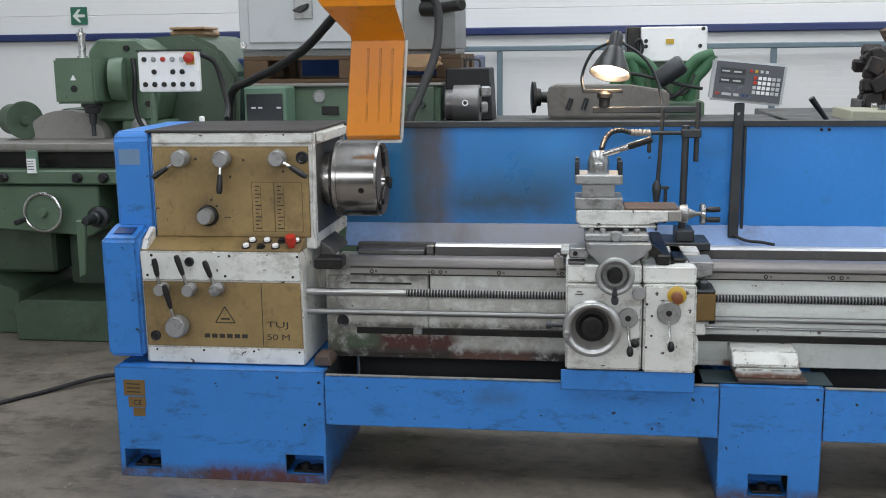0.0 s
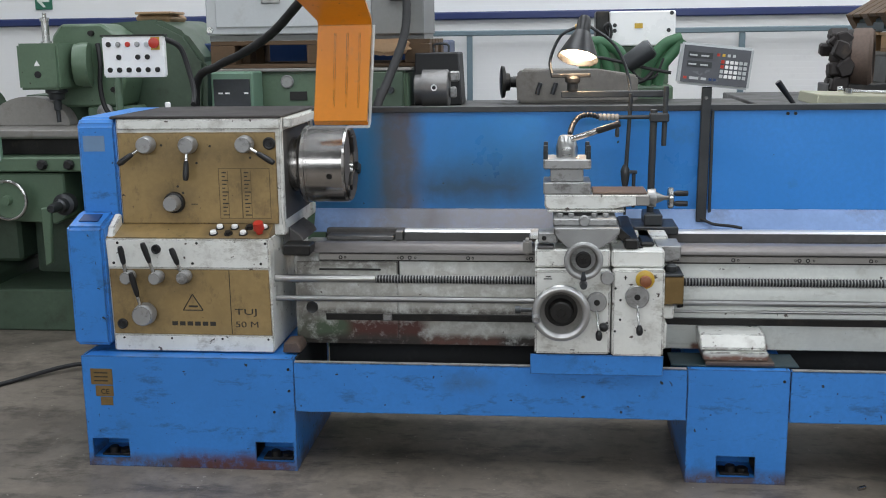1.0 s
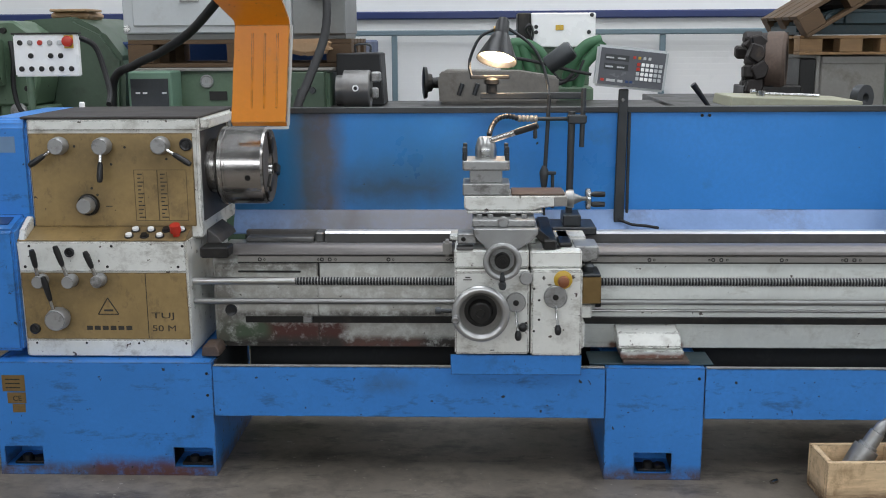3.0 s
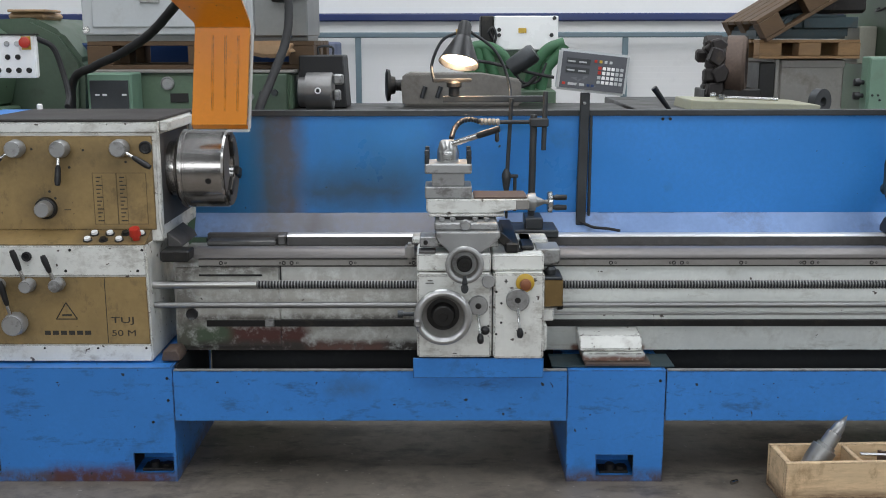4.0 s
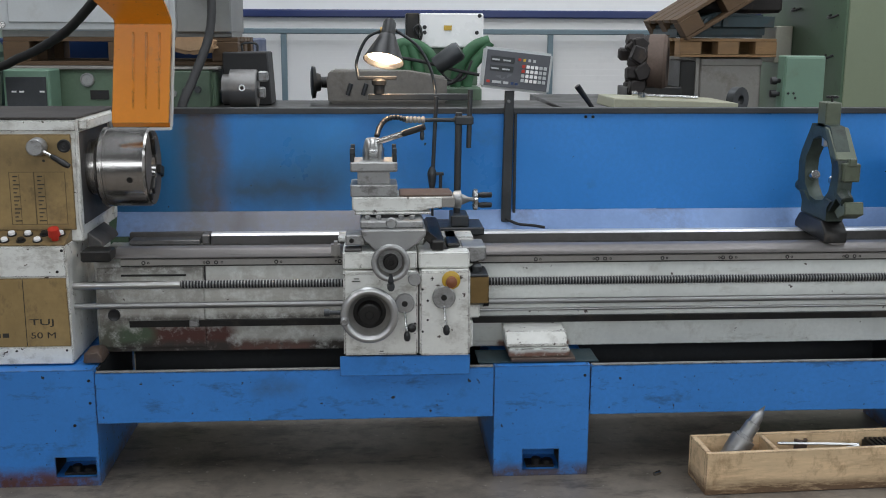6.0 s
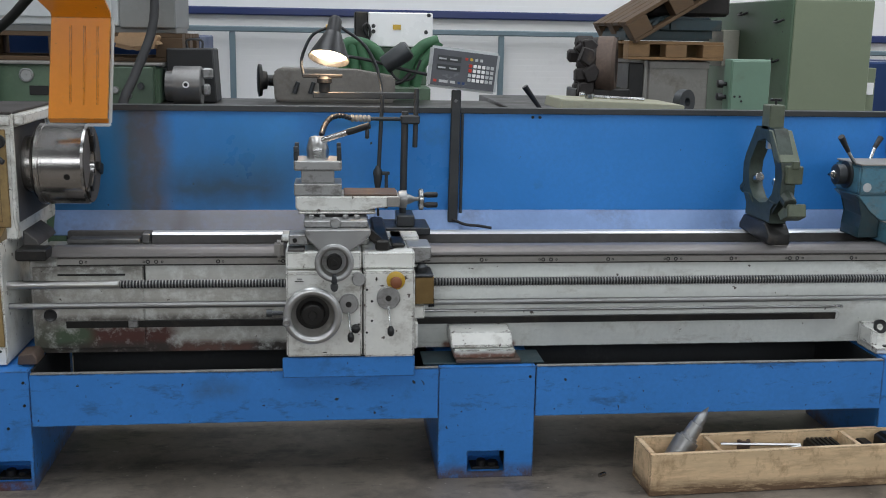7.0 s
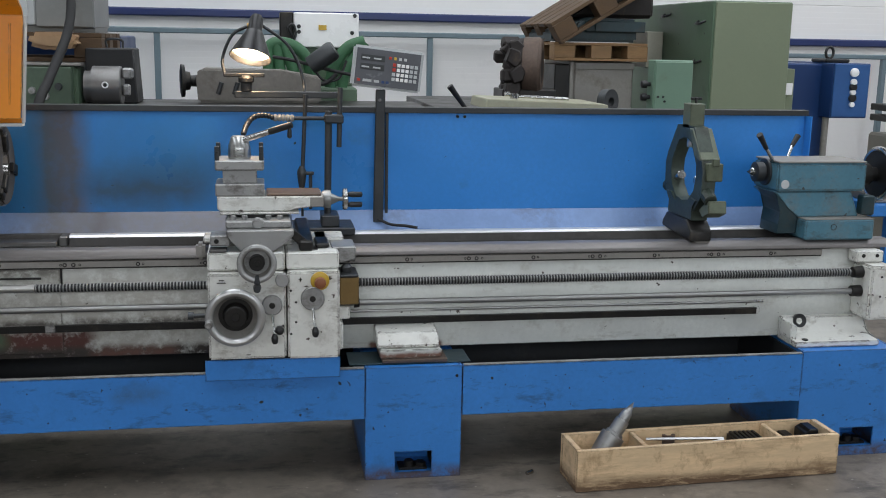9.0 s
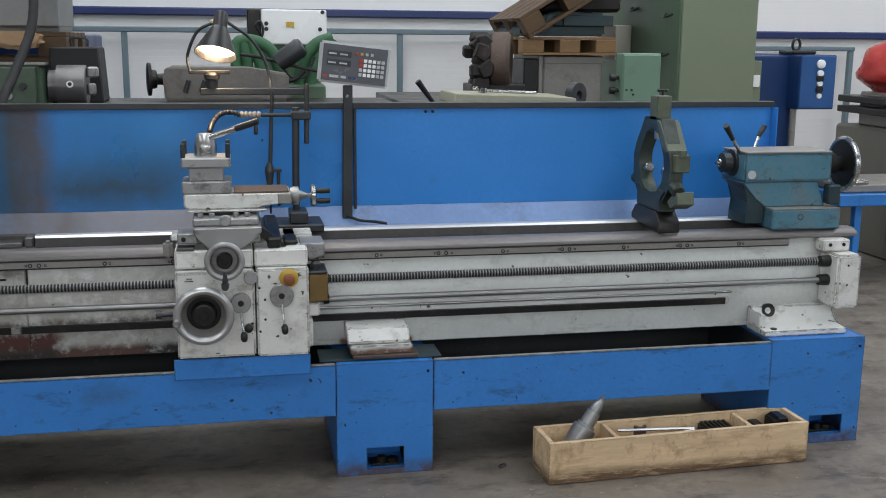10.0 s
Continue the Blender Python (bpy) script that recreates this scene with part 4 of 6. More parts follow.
w = wheel(apron, 0.227, -0.065, 0.677, 0.103, 0.014, M_HALU, 0.036)
h = B()
spin(h, (0.139, -0.095, 0.665), (0, -1, 0), [(0, 0.006), (0.01, 0.007), (0.02, 0.013), (0.05, 0.014), (0.056, 0.010), (0.056, 0)], 14)
part("wheel_handle", h, M_ALU, w)
h = B()
rod(h, (0.07, -0.02, 0.668), (0.135, -0.02, 0.668), 0.008)
spin(h, (0.075, -0.02, 0.668), (1, 0, 0), [(-0.012, 0), (-0.012, 0.014), (0.008, 0.014), (0.008, 0)], 12)
part("stop_knob", h, M_GUNMETAL, apron)
h = B()
spin(h, (0.303, -0.012, 0.868), (0, -1, 0), [(0, 0.045), (0.06, 0.045), (0.06, 0)], 24)
part("dial", h, M_ALU, saddle)
w = wheel(saddle, 0.303, -0.075, 0.868, 0.068, 0.010, M_ALU, 0.024, False)
h = B()
prism(h, [(0.292, 0.80), (0.314, 0.80), (0.308, 0.83), (0.298, 0.83)], -0.118, -0.104, "y", 0.002)
spin(h, (0.303, -0.106, 0.786), (0, -1, 0), [(0, 0.014), (0.012, 0.014), (0.035, 0.012), (0.035, 0)], 14)
part("wheel_handle", h, M_GUNMETAL, w)
for px, pz, r, par in ((0.389, 0.797, 0.024, apron), (0.353, 0.708, 0.036, apron), (0.494, 0.729, 0.042, apron2)):
    h = B()
    spin(h, (px, -0.046, pz), (0, -1, 0), [(0, r), (0.012, r), (0.016, r * 0.93), (0.016, 0)], 28)
    k = part("lever_disc", h, M_ALU, par, "grey aluminium lever disc")
    if r > 0.03:
        h = B()
        spin(h, (px, -0.062, pz), (0, -1, 0), [(0, 0.011), (0.003, 0.010), (0.003, 0)], 14)
        part("disc_centre", h, M_DARK, k)
        h = B()
        tube(h, [(px, -0.058, pz - 0.03), (px + 0.004, -0.075, pz - 0.07), (px + 0.008, -0.085, pz - 0.11)], 0.005, 8)
        part("lever_stem", h, M_STEEL, k)
        h = B()
        spin(h, (px + 0.007, -0.084, pz - 0.095), (0.03, -0.1, -1), [(0, 0), (0, 0.006), (0.012, 0.012), (0.028, 0.012), (0.036, 0.007), (0.038, 0)], 14)
        part("lever_grip", h, M_BLACK, k)
h = B()
spin(h, (0.378, -0.045, 0.620), (0, -1, 0), [(0, 0.010), (0.012, 0.010), (0.016, 0.016), (0.030, 0.015), (0.036, 0.006), (0.036, 0)], 16)
part("pull_knob", h, M_BLACK, apron)
h = B()
spin(h, (0.520, -0.047, 0.791), (0, -1, 0), [(0, 0.033), (0.006, 0.033), (0.008, 0.030), (0.008, 0)], 28)
k = part("stop_collar", h, M_YELLOW, apron2, "yellow emergency stop collar")
h = B()
spin(h, (0.520, -0.055, 0.789), (0, -1, 0), [(0, 0.012), (0.012, 0.012), (0.014, 0.021), (0.030, 0.019), (0.034, 0.008), (0.034, 0)], 22)
part("stop_button", h, M_WORNRED, k, "worn red-brown stop button")
for px, pz in ((0.418, 0.757), (0.418, 0.60), (0.436, 0.715), (0.436, 0.643), (0.16, 0.600), (0.39, 0.63)):
    h = B()
    spin(h, (px, -0.046, pz), (0, -1, 0), [(0, 0.005), (0.003, 0.004), (0.003, 0)], 8)
    part("screw", h, M_DARK, apron2 if px > 0.405 else apron)
for x0, x1, z0, z1, par in ((0.165, 0.195, 0.788, 0.791, apron), (0.172, 0.190, 0.797, 0.800, apron), (0.262, 0.276, 0.527, 0.530, apron), (0.446, 0.458, 0.795, 0.798, apron2), (0.450, 0.454, 0.789, 0.804, apron2)):
    h = B()
    box(h, x0, x1, -0.0485, -0.0465, z0, z1, 0)
    part("print_bar", h, M_INK, par)
h = B()
box(h, 0.595, 0.664, 0.02, 0.14, 0.684, 0.787, 0.004)
k = part("thread_dial_body", h, M_BRASS, lathe, "worn brass-coloured thread dial housing")
h = B()
box(h, 0.585, 0.662, 0.012, 0.15, 0.786, 0.797, 0.004)
spin(h, (0.622, 0.06, 0.797), (0, 0, 1), [(0, 0.018), (0.02, 0.02), (0.03, 0.012), (0.03, 0)], 16)
part("dial_cap", h, M_GUNMETAL, k)
h = B()
box(h, 0.590, 0.632, 0.03, 0.15, 0.628, 0.676, 0.004)
box(h, 0.585, 0.608, 0.02, 0.15, 0.515, 0.618, 0.008)
part("rod_bracket", h, M_WHITE, apron2)
for bz in (0.742, 0.664):
    h = B()
    spin(h, (0.655, 0.13, bz), (1, 0, 0), [(0, 0), (0, 0.02), (0.02, 0.018), (0.02, 0)], 14)
    part("rod_bush", h, M_DARK, apron2)

# cross slide and compound
h = B()
prism(h, [(0.250, 0.892), (0.365, 0.892), (0.415, 0.930), (0.432, 0.948), (0.432, 0.966), (0.200, 0.966), (0.200, 0.948), (0.214, 0.930)], -0.01, 0.55, "y", 0.003)
xs = part("cross_slide", h, M_ALU, lathe, "grey cross slide with worn dovetail")
h = B()
box(h, 0.143, 0.212, 0.0, 0.10, 0.910, 0.9475, 0.004)
part("slide_lug", h, M_ALU, xs)
h = B()
spin(h, (0.165, 0.0, 0.928), (0, -1, 0), [(0, 0.009), (0.006, 0.008), (0.006, 0)], 10)
part("lug_screw", h, M_DARK, xs)
h = B()
box(h, 0.140, 0.200, -0.014, 0.05, 0.8895, 0.900, 0.003)
part("chip_guard", h, M_GRIME_SHADE, xs)
h = B()
box(h, 0.196, 0.424, 0.03, 0.42, 0.9665, 0.992, 0.004)
part("swivel_base", h, M_ALU, xs)
h = B()
spin(h, (0.308, 0.034, 0.984), (0, -1, 0), [(0, 0.022), (0.012, 0.017), (0.012, 0)], 20)
part("swivel_boss", h, M_ALU, xs)
h = B()
spin(h, (0.30, 0.20, 0.992), (0, 0, 1), [(0, 0.10), (0.012, 0.10), (0.012, 0)], 36)
part("swivel", h, M_DARK, xs, "dark graduated swivel")
for px in (0.222, 0.262, 0.345, 0.385):
    h = B()
    rod(h, (px, 0.075, 0.992), (px, 0.075, 1.006), 0.011, seg=6)
    part("nut", h, M_MATTE, xs)
h = B()
box(h, 0.175, 0.455, 0.105, 0.295, 1.0035, 1.0115, 0.003)
part("slide_gib", h, M_WHITE, xs, "chipped off-white lower edge of the compound slide")
h = B()
prism(h, [(0.190, 0.984), (0.430, 0.984), (0.445, 0.996), (0.545, 1.0), (0.552, 1.038), (0.175, 1.038), (0.175, 0.994)], 0.11, 0.29, "y", 0.004)
comp = part("compound_slide", h, M_WHITE, lathe, "chipped off-white compound slide")
h = B()
box(h, 0.35, 0.545, 0.12, 0.28, 1.0385, 1.046, 0.002)
part("slide_top", h, M_RUST, comp, "brown rusty slide top")
h = B()
box(h, 0.505, 0.553, 0.105, 0.295, 1.000, 1.037, 0.003)
part("end_bracket", h, M_SOILED, comp)
h = B()
spin(h, (0.553, 0.20, 1.015), (1, 0, 0), [(0, 0), (0, 0.030), (0.012, 0.034), (0.030, 0.034), (0.032, 0.022), (0.05, 0.014), (0.062, 0.008), (0.085, 0.008), (0.085, 0)], 28)
part("graduated_collar", h, M_MATTE, comp)
h = B()
spin(h, (0.628, 0.20, 1.015), (1, 0, 0), [(0, 0), (0, 0.036), (0.004, 0.040), (0.016, 0.040), (0.020, 0.034), (0.020, 0)], 32)
w = part("crank_wheel", h, M_STEEL, comp)
for dy, dz in ((-0.01, 0.018), (-0.01, -0.020)):
    h = B()
    spin(h, (0.648, 0.20 + dy, 1.015 + dz), (1, 0, 0), [(0, 0), (0, 0.007), (0.012, 0.011), (0.05, 0.010), (0.054, 0)], 12)
    part("crank_grip", h, M_BLACK, w)

nudge(-0.010, 0.029, comp)

# tool post
h = B()
box(h, 0.172, 0.345, 0.115, 0.285, 1.040, 1.084, 0.004)
box(h, 0.198, 0.318, 0.135, 0.265, 1.084, 1.132, 0.002)
box(h, 0.172, 0.345, 0.115, 0.285, 1.132, 1.168, 0.005)
post = part("tool_post", h, M_ALU, lathe, "square four-way tool post")
for px in (0.180, 0.335):
    for py in (0.13, 0.27):
        h = B()
        rod(h, (px, py, 1.168), (px, py, 1.196), 0.0085)
        box(h, px - 0.008, px + 0.008, py - 0.008, py + 0.008, 1.196, 1.218, 0.002)
        part("clamp_bolt", h, M_GUNMETAL, post)
h = B()
spin(h, (0.257, 0.20, 1.168), (0, 0, 1), [(0, 0.040), (0.035, 0.041), (0.04, 0.040), (0.075, 0.030), (0.080, 0.024), (0.080, 0)], 28)
part("clamp_nut", h, M_ROD, post, "polished conical clamp nut")
h = B()
rod(h, (0.272, 0.18, 1.235), (0.365, 0.15, 1.268), 0.011)
lv = part("clamp_lever", h, M_STEEL, post)
h = B()
rod(h, (0.365, 0.15, 1.268), (0.445, 0.125, 1.296), 0.012)
part("lever_grip", h, M_BLACK, lv)
h = B()
spin(h, (0.436, 0.128, 1.285), (0, 0, -1), [(0, 0), (0, 0.005), (0.012, 0.008), (0.035, 0.008), (0.04, 0)], 10)
part("hanging_tag", h, M_BLACK, lv)

nudge(-0.012, 0.028, post)

# coolant pipe, clamp block and posts on the saddle
h = B()
rod(h, (0.577, 0.45, 0.888), (0.583, 0.45, 1.335), 0.014)
pst = part("coolant_post", h, M_GUNMETAL, lathe, "dark steel coolant post")
h = B()
box(h, 0.566, 0.640, 0.425, 0.475, 1.288, 1.322, 0.005)
part("clamp_block", h, M_GUNMETAL, pst)
h = B()
rod(h, (0.623, 0.45, 1.195), (0.628, 0.45, 1.425), 0.010)
part("side_rod", h, M_GUNMETAL, pst)
h = B()
rod(h, (0.566, 0.45, 1.306), (0.445, 0.45, 1.306), 0.008)
part("coolant_pipe", h, M_GUNMETAL, pst)
h = B()
pr, x = [(0, 0)], 0.0
for k in range(5):
    pr += [(x, 0.010), (x + 0.004, 0.014), (x + 0.012, 0.014), (x + 0.016, 0.010)]
    x += 0.016
spin(h, (0.450, 0.45, 1.306), (-1, 0, 0.02), pr, 12)
part("pipe_fitting", h, M_SOILED, pst, "dull metal pipe fitting")
h = B()
tube(h, [(0.372, 0.445, 1.308), (0.335, 0.43, 1.318), (0.295, 0.40, 1.312), (0.27, 0.36, 1.285), (0.258, 0.31, 1.255)], 0.010, 10, 6, 0.16)
part("segmented_hose", h, M_BLACK, pst, "black segmented coolant hose")
h = B()
rod(h, (0.48, 0.46, 1.08), (0.495, 0.46, 1.398), 0.008)
part("thin_rod", h, M_GUNMETAL, pst)
h = B()
spin(h, (0.478, 0.46, 1.05), (0, 0, 1), [(-0.03, 0), (-0.03, 0.008), (0, 0.014), (0.03, 0.018), (0.05, 0.018), (0.07, 0.008), (0.07, 0)], 12)
box(h, 0.46, 0.525, 0.45, 0.47, 1.085, 1.097, 0.002)
rod(h, (0.512, 0.46, 0.95), (0.512, 0.46, 1.085), 0.007)
rod(h, (0.48, 0.46, 0.92), (0.478, 0.46, 1.03), 0.005)
part("rod_foot", h, M_GUNMETAL, pst)
nudge(0.0, 0.016, pst)
h = B()
box(h, 0.42, 0.68, 0.36, 0.56, 0.875, 0.905, 0.004)
box(h, 0.55, 0.62, 0.38, 0.52, 0.905, 0.95, 0.004)
part("rear_bracket", h, M_GUNMETAL, saddle)


# ---- things on the lathe
def plate_ring(bm, outer, inner, x0, x1):
    """A plate of thickness x0..x1 between two outlines of (y, z) of equal count."""
    n = len(outer)
    r = [[bm.verts.new((x, *p)) for p in ps] for x in (x0, x1) for ps in (outer, inner)]
    for i in range(n):
        j = (i + 1) % n
        bm.faces.new((r[0][i], r[0][j], r[1][j], r[1][i]))
        bm.faces.new((r[2][i], r[2][j], r[3][j], r[3][i]))
        bm.faces.new((r[0][i], r[0][j], r[2][j], r[2][i]))
        bm.faces.new((r[1][i], r[1][j], r[3][j], r[3][i]))
    return bm


steady = thing("steady_rest", 2.01, 0.34, 0.864, "grey-green cast steady rest clamped on the lathe bed", "steady rest")
half = [(0.0, 0.185), (0.085, 0.178), (0.170, 0.060), (0.190, 0.015), (0.185, -0.085), (0.125, -0.150), (0.0, -0.188)]
hole = [(0.0, 0.135), (0.062, 0.118), (0.122, 0.035), (0.128, -0.01), (0.110, -0.070), (0.062, -0.112), (0.0, -0.122)]
outer = [(0.34 + p, 1.132 + q) for p, q in half] + [(0.34 - p, 1.132 + q) for p, q in half[-2:0:-1]]
inner = [(0.34 + p, 1.132 + q) for p, q in hole] + [(0.34 - p, 1.132 + q) for p, q in hole[-2:0:-1]]
h = B()
plate_ring(h, outer, inner, 1.972, 2.028)
sr = part("ring", h, M_STEADYDARK, steady, "oily cast ring, darkened for its shaded face")
h = B()
prism(h, [(0.19, 0.864), (0.49, 0.879), (0.49, 0.905), (0.45, 0.945), (0.24, 0.945), (0.19, 0.905)], 1.955, 2.045, "x", 0.005)
part("foot", h, M_DARK, steady)
h = B()
prism(h, [(0.215, 0.944), (0.465, 0.944), (0.455, 1.0), (0.50, 1.03), (0.44, 1.035), (0.40, 1.0), (0.28, 1.0), (0.24, 1.035), (0.18, 1.03), (0.225, 1.0)], 1.966, 2.034, "x", 0.004)
part("neck", h, M_STEADYDARK, steady)
h = B()
prism(h, [(0.262, 1.305), (0.300, 1.305), (0.232, 1.20), (0.192, 1.185), (0.165, 1.19)], 1.968, 2.05, "x", 0.004)
part("shoulder", h, M_STEADY, steady, "olive cast shoulder, paler for the lit side of the upper half")
h = B()
box(h, 1.98, 2.045, 0.20, 0.28, 0.82, 0.90, 0.006)
part("clamp", h, M_SOILED, steady)
h = B()
box(h, 1.972, 2.034, 0.305, 0.38, 1.30, 1.40, 0.004)
part("top_block", h, M_STEADY, steady)
h = B()
for dx in (-0.016, 0.0, 0.016):
    spin(h, (2.008 + dx, 0.34, 1.418), (0, 0, 1), [(-0.006, 0), (-0.004, 0.008), (0.005, 0.008), (0.007, 0)], 10)
rod(h, (2.008, 0.34, 1.398), (2.008, 0.34, 1.42), 0.005)
part("top_knob", h, M_BLACK, steady)
for a in (90, 205, 335):
    c, s = math.cos(radians(a)), math.sin(radians(a))
    h = B()
    rod(h, (2.0, 0.34 + 0.175 * c, 1.14 + 0.15 * s), (2.0, 0.34 + 0.085 * c, 1.14 + 0.085 * s), 0.019)
    part("jaw", h, M_STEEL, steady, "steel finger")
    if a == 90:
        continue
    h = B()
    rod(h, (2.0, 0.34 + 0.245 * c, 1.14 + 0.245 * s), (2.0, 0.34 + 0.18 * c, 1.14 + 0.18 * s), 0.026, 0.03, 10)
    part("jaw_screw", h, M_STEADYDARK, steady)
h = B()
box(h, 1.985, 2.05, 0.135, 0.175, 1.11, 1.18, 0.004)
box(h, 2.0, 2.03, 0.125, 0.14, 1.17, 1.20, 0.003)
part("hinge", h, M_STEADY, steady)
h = B()
prism(h, [(0.15, 1.02), (0.11, 1.04), (0.10, 0.99), (0.16, 0.965), (0.2, 0.99)], 1.985, 2.06, "x", 0.004)
part("side_lug", h, M_STEADY, steady)

nudge(0.035, 0.0, steady)

ts = thing("tailstock", 2.58, 0.34, 0.864, "teal-blue tailstock with a live centre on the lathe bed", "tailstock")
h = B()
box(h, 2.366, 2.755, 0.235, 0.445, 1.055, 1.170, 0.008, 2)
tb = part("barrel_housing", h, M_TEAL, ts)
h = B()
box(h, 2.368, 2.753, 0.237, 0.443, 1.1705, 1.178, 0.002)
part("worn_top", h, M_SOILED, ts, "bare oily top face")
h = B()
prism(h, [(2.36, 1.054), (2.70, 1.054), (2.74, 0.95), (2.47, 0.95), (2.43, 0.985), (2.40, 1.02)], 0.245, 0.435, "y", 0.004)
part("web", h, M_TEAL, ts)
h = B()
prism(h, [(2.362, 1.0535), (2.40, 1.03), (2.43, 0.99), (2.474, 0.949), (2.472, 0.880), (2.385, 0.880), (2.39, 0.92), (2.40, 0.97), (2.385, 1.02)], 0.25, 0.40, "y", 0.004)
part("front_web", h, M_TEALDARK, ts, "dark curved front of the casting")
h = B()
box(h, 2.476, 2.78, 0.185, 0.41, 0.864, 0.946, 0.006)
part("base", h, M_TEAL, ts)
h = B()
box(h, 2.478, 2.778, 0.187, 0.30, 0.9465, 0.950, 0.001)
part("base_edge", h, M_SOILED, ts)
h = B()
spin(h, (2.60, 0.185, 0.917), (0, -1, 0), [(0, 0.013), (0.002, 0.012), (-0.004, 0.007), (-0.004, 0)], 14)
part("set_screw", h, M_DARK, ts)
h = B()
spin(h, (2.40, 0.235, 1.085), (0, -1, 0), [(0, 0.018), (0.002, 0.017), (0.002, 0)], 20)
part("oil_plug", h, M_GREYBOX, ts)
h = B()
spin(h, (2.366, CY, 1.124), (-1, 0, 0), [(0, 0.055), (0.010, 0.055), (0.012, 0.034), (0.018, 0.034), (0.018, 0.041), (0.050, 0.041), (0.054, 0.032), (0.056, 0)], 26)
part("quill", h, M_GUNMETAL, ts)
h = B()
spin(h, (2.366, CY, 1.124), (-1, 0, 0), [(0.054, 0.018), (0.060, 0.018), (0.085, 0.0)], 18)
part("centre_point", h, M_STEEL, ts, "bright steel centre point")
for p0, p1, p2 in (((2.375, 0.30, 1.17), (2.325, 0.27, 1.225), (2.275, 0.24, 1.285)), ((2.50, 0.42, 1.175), (2.525, 0.44, 1.22), (2.56, 0.46, 1.262))):
    h = B()
    rod(h, p0, p1, 0.007)
    lv = part("lever", h, M_STEEL, ts)
    h = B()
    rod(h, p1, p2, 0.009, 0.013)
    part("grip", h, M_BLACK, lv)
h = B()
prof = [(0.02 + 0.012 * math.cos(2 * math.pi * k / 10), 0.105 + 0.012 * math.sin(2 * math.pi * k / 10)) for k in range(11)]
spin(h, (2.85, CY, 1.113), (1, 0, 0), prof, 40)
w = part("handwheel", h, M_STEEL, ts, "steel-rimmed handwheel")
h = B()
spin(h, (2.756, CY, 1.113), (1, 0, 0), [(0, 0.05), (0.066, 0.045), (0.068, 0.03), (0.100, 0.03), (0.102, 0.096), (0.114, 0.096), (0.116, 0.03), (0.13, 0.026), (0.13, 0)], 32)
part("wheel_disc", h, M_DARK, w)
h = B()
spin(h, (2.88, CY - 0.06, 1.040), (1, 0, 0), [(0, 0), (0, 0.008), (0.02, 0.014), (0.07, 0.012), (0.08, 0)], 12)
part("crank_grip", h, M_STEEL, w)
h = B()
box(h, 2.735, 2.79, 0.21, 0.26, 0.96, 1.04, 0.006)
part("clamp_nut", h, M_TEALDARK, ts)

lamp = thing("work_lamp", 0.30, 0.45, 1.42, "lit dark metal work lamp on a jointed arm above the lathe", "lamp")
AX = Vector((-0.16, -0.40, -0.90)).normalized()
top = Vector((0.310, 0.49, 1.676))
h = B()
spin(h, top, AX, [(-0.035, 0), (-0.035, 0.018), (-0.02, 0.026), (0.03, 0.028), (0.036, 0.034), (0.055, 0.042), (0.135, 0.079), (0.139, 0.080), (0.139, 0.0775), (0.055, 0.040), (0.03, 0.030), (0.03, 0)], 36)
part("shade", h, M_BLACK, lamp, "dark enamel conical shade")
h = B()
spin(h, top, AX, [(0.0375, 0.033), (0.056, 0.0392), (0.136, 0.0765)], 36)
part("lining", h, M_SHADEIN, lamp, "white shade lining")
h = B()
spin(h, top + AX * 0.04, AX, [(0, 0.012), (0.02, 0.016), (0.045, 0.028), (0.062, 0.03), (0.078, 0.02), (0.084, 0)], 20)
part("bulb", h, M_BULB, lamp, "glowing bulb")
spot = bpy.data.lights.new("work_lamp_light", "POINT")
spot.energy, spot.color, spot.shadow_soft_size = 5.5, (1.0, 0.72, 0.45), 0.03
lo = new("work_lamp_light", spot)
lo.location = top + AX * 0.128 + Vector((0, Y0, 0))
h = B()
spin(h, (0.306, 0.50, 1.671), (1, 0, 0.1), [(-0.03, 0), (-0.03, 0.012), (0.03, 0.012), (0.03, 0)], 12)
part("joint", h, M_BRASS, lamp)
h = B()
box(h, 0.225, 0.635, 0.485, 0.515, 1.397, 1.422, 0.003)
part("arm_bar", h, M_GUNMETAL, lamp, "flat steel bar that carries the lamp")
h = B()
spin(h, (0.27, 0.50, 1.422), (0, 0, 1), [(0, 0.022), (0.03, 0.022), (0.035, 0.03), (0.05, 0.03), (0.06, 0.02), (0.06, 0)], 18)
box(h, 0.185, 0.34, 0.485, 0.52, 1.475, 1.49, 0.003)
part("lamp_base", h, M_BLACK, lamp, "dark lamp base")
h = B()
tube(h, [(0.19, 0.51, 1.48), (0.182, 0.51, 1.545), (0.222, 0.51, 1.635), (0.29, 0.51, 1.671)], 0.006, 8)
part("left_arm", h, M_GUNMETAL, lamp)
h = B()
tube(h, [(0.325, 0.51, 1.676), (0.42, 0.52, 1.61), (0.47, 0.53, 1.53), (0.492, 0.52, 1.45), (0.492, 0.50, 1.415)], 0.006, 8)
part("right_arm", h, M_GUNMETAL, lamp)

dro = thing("digital_readout", 0.79, 0.575, 0.90, "light grey digital readout on a dark post by the splash guard", "digital readout")
m_dro = pose(0.822, 0.56, 1.512, 0, 6.2, 0)


def tilt(bm):
    bmesh.ops.transform(bm, matrix=m_dro, verts=bm.verts)
    return bm


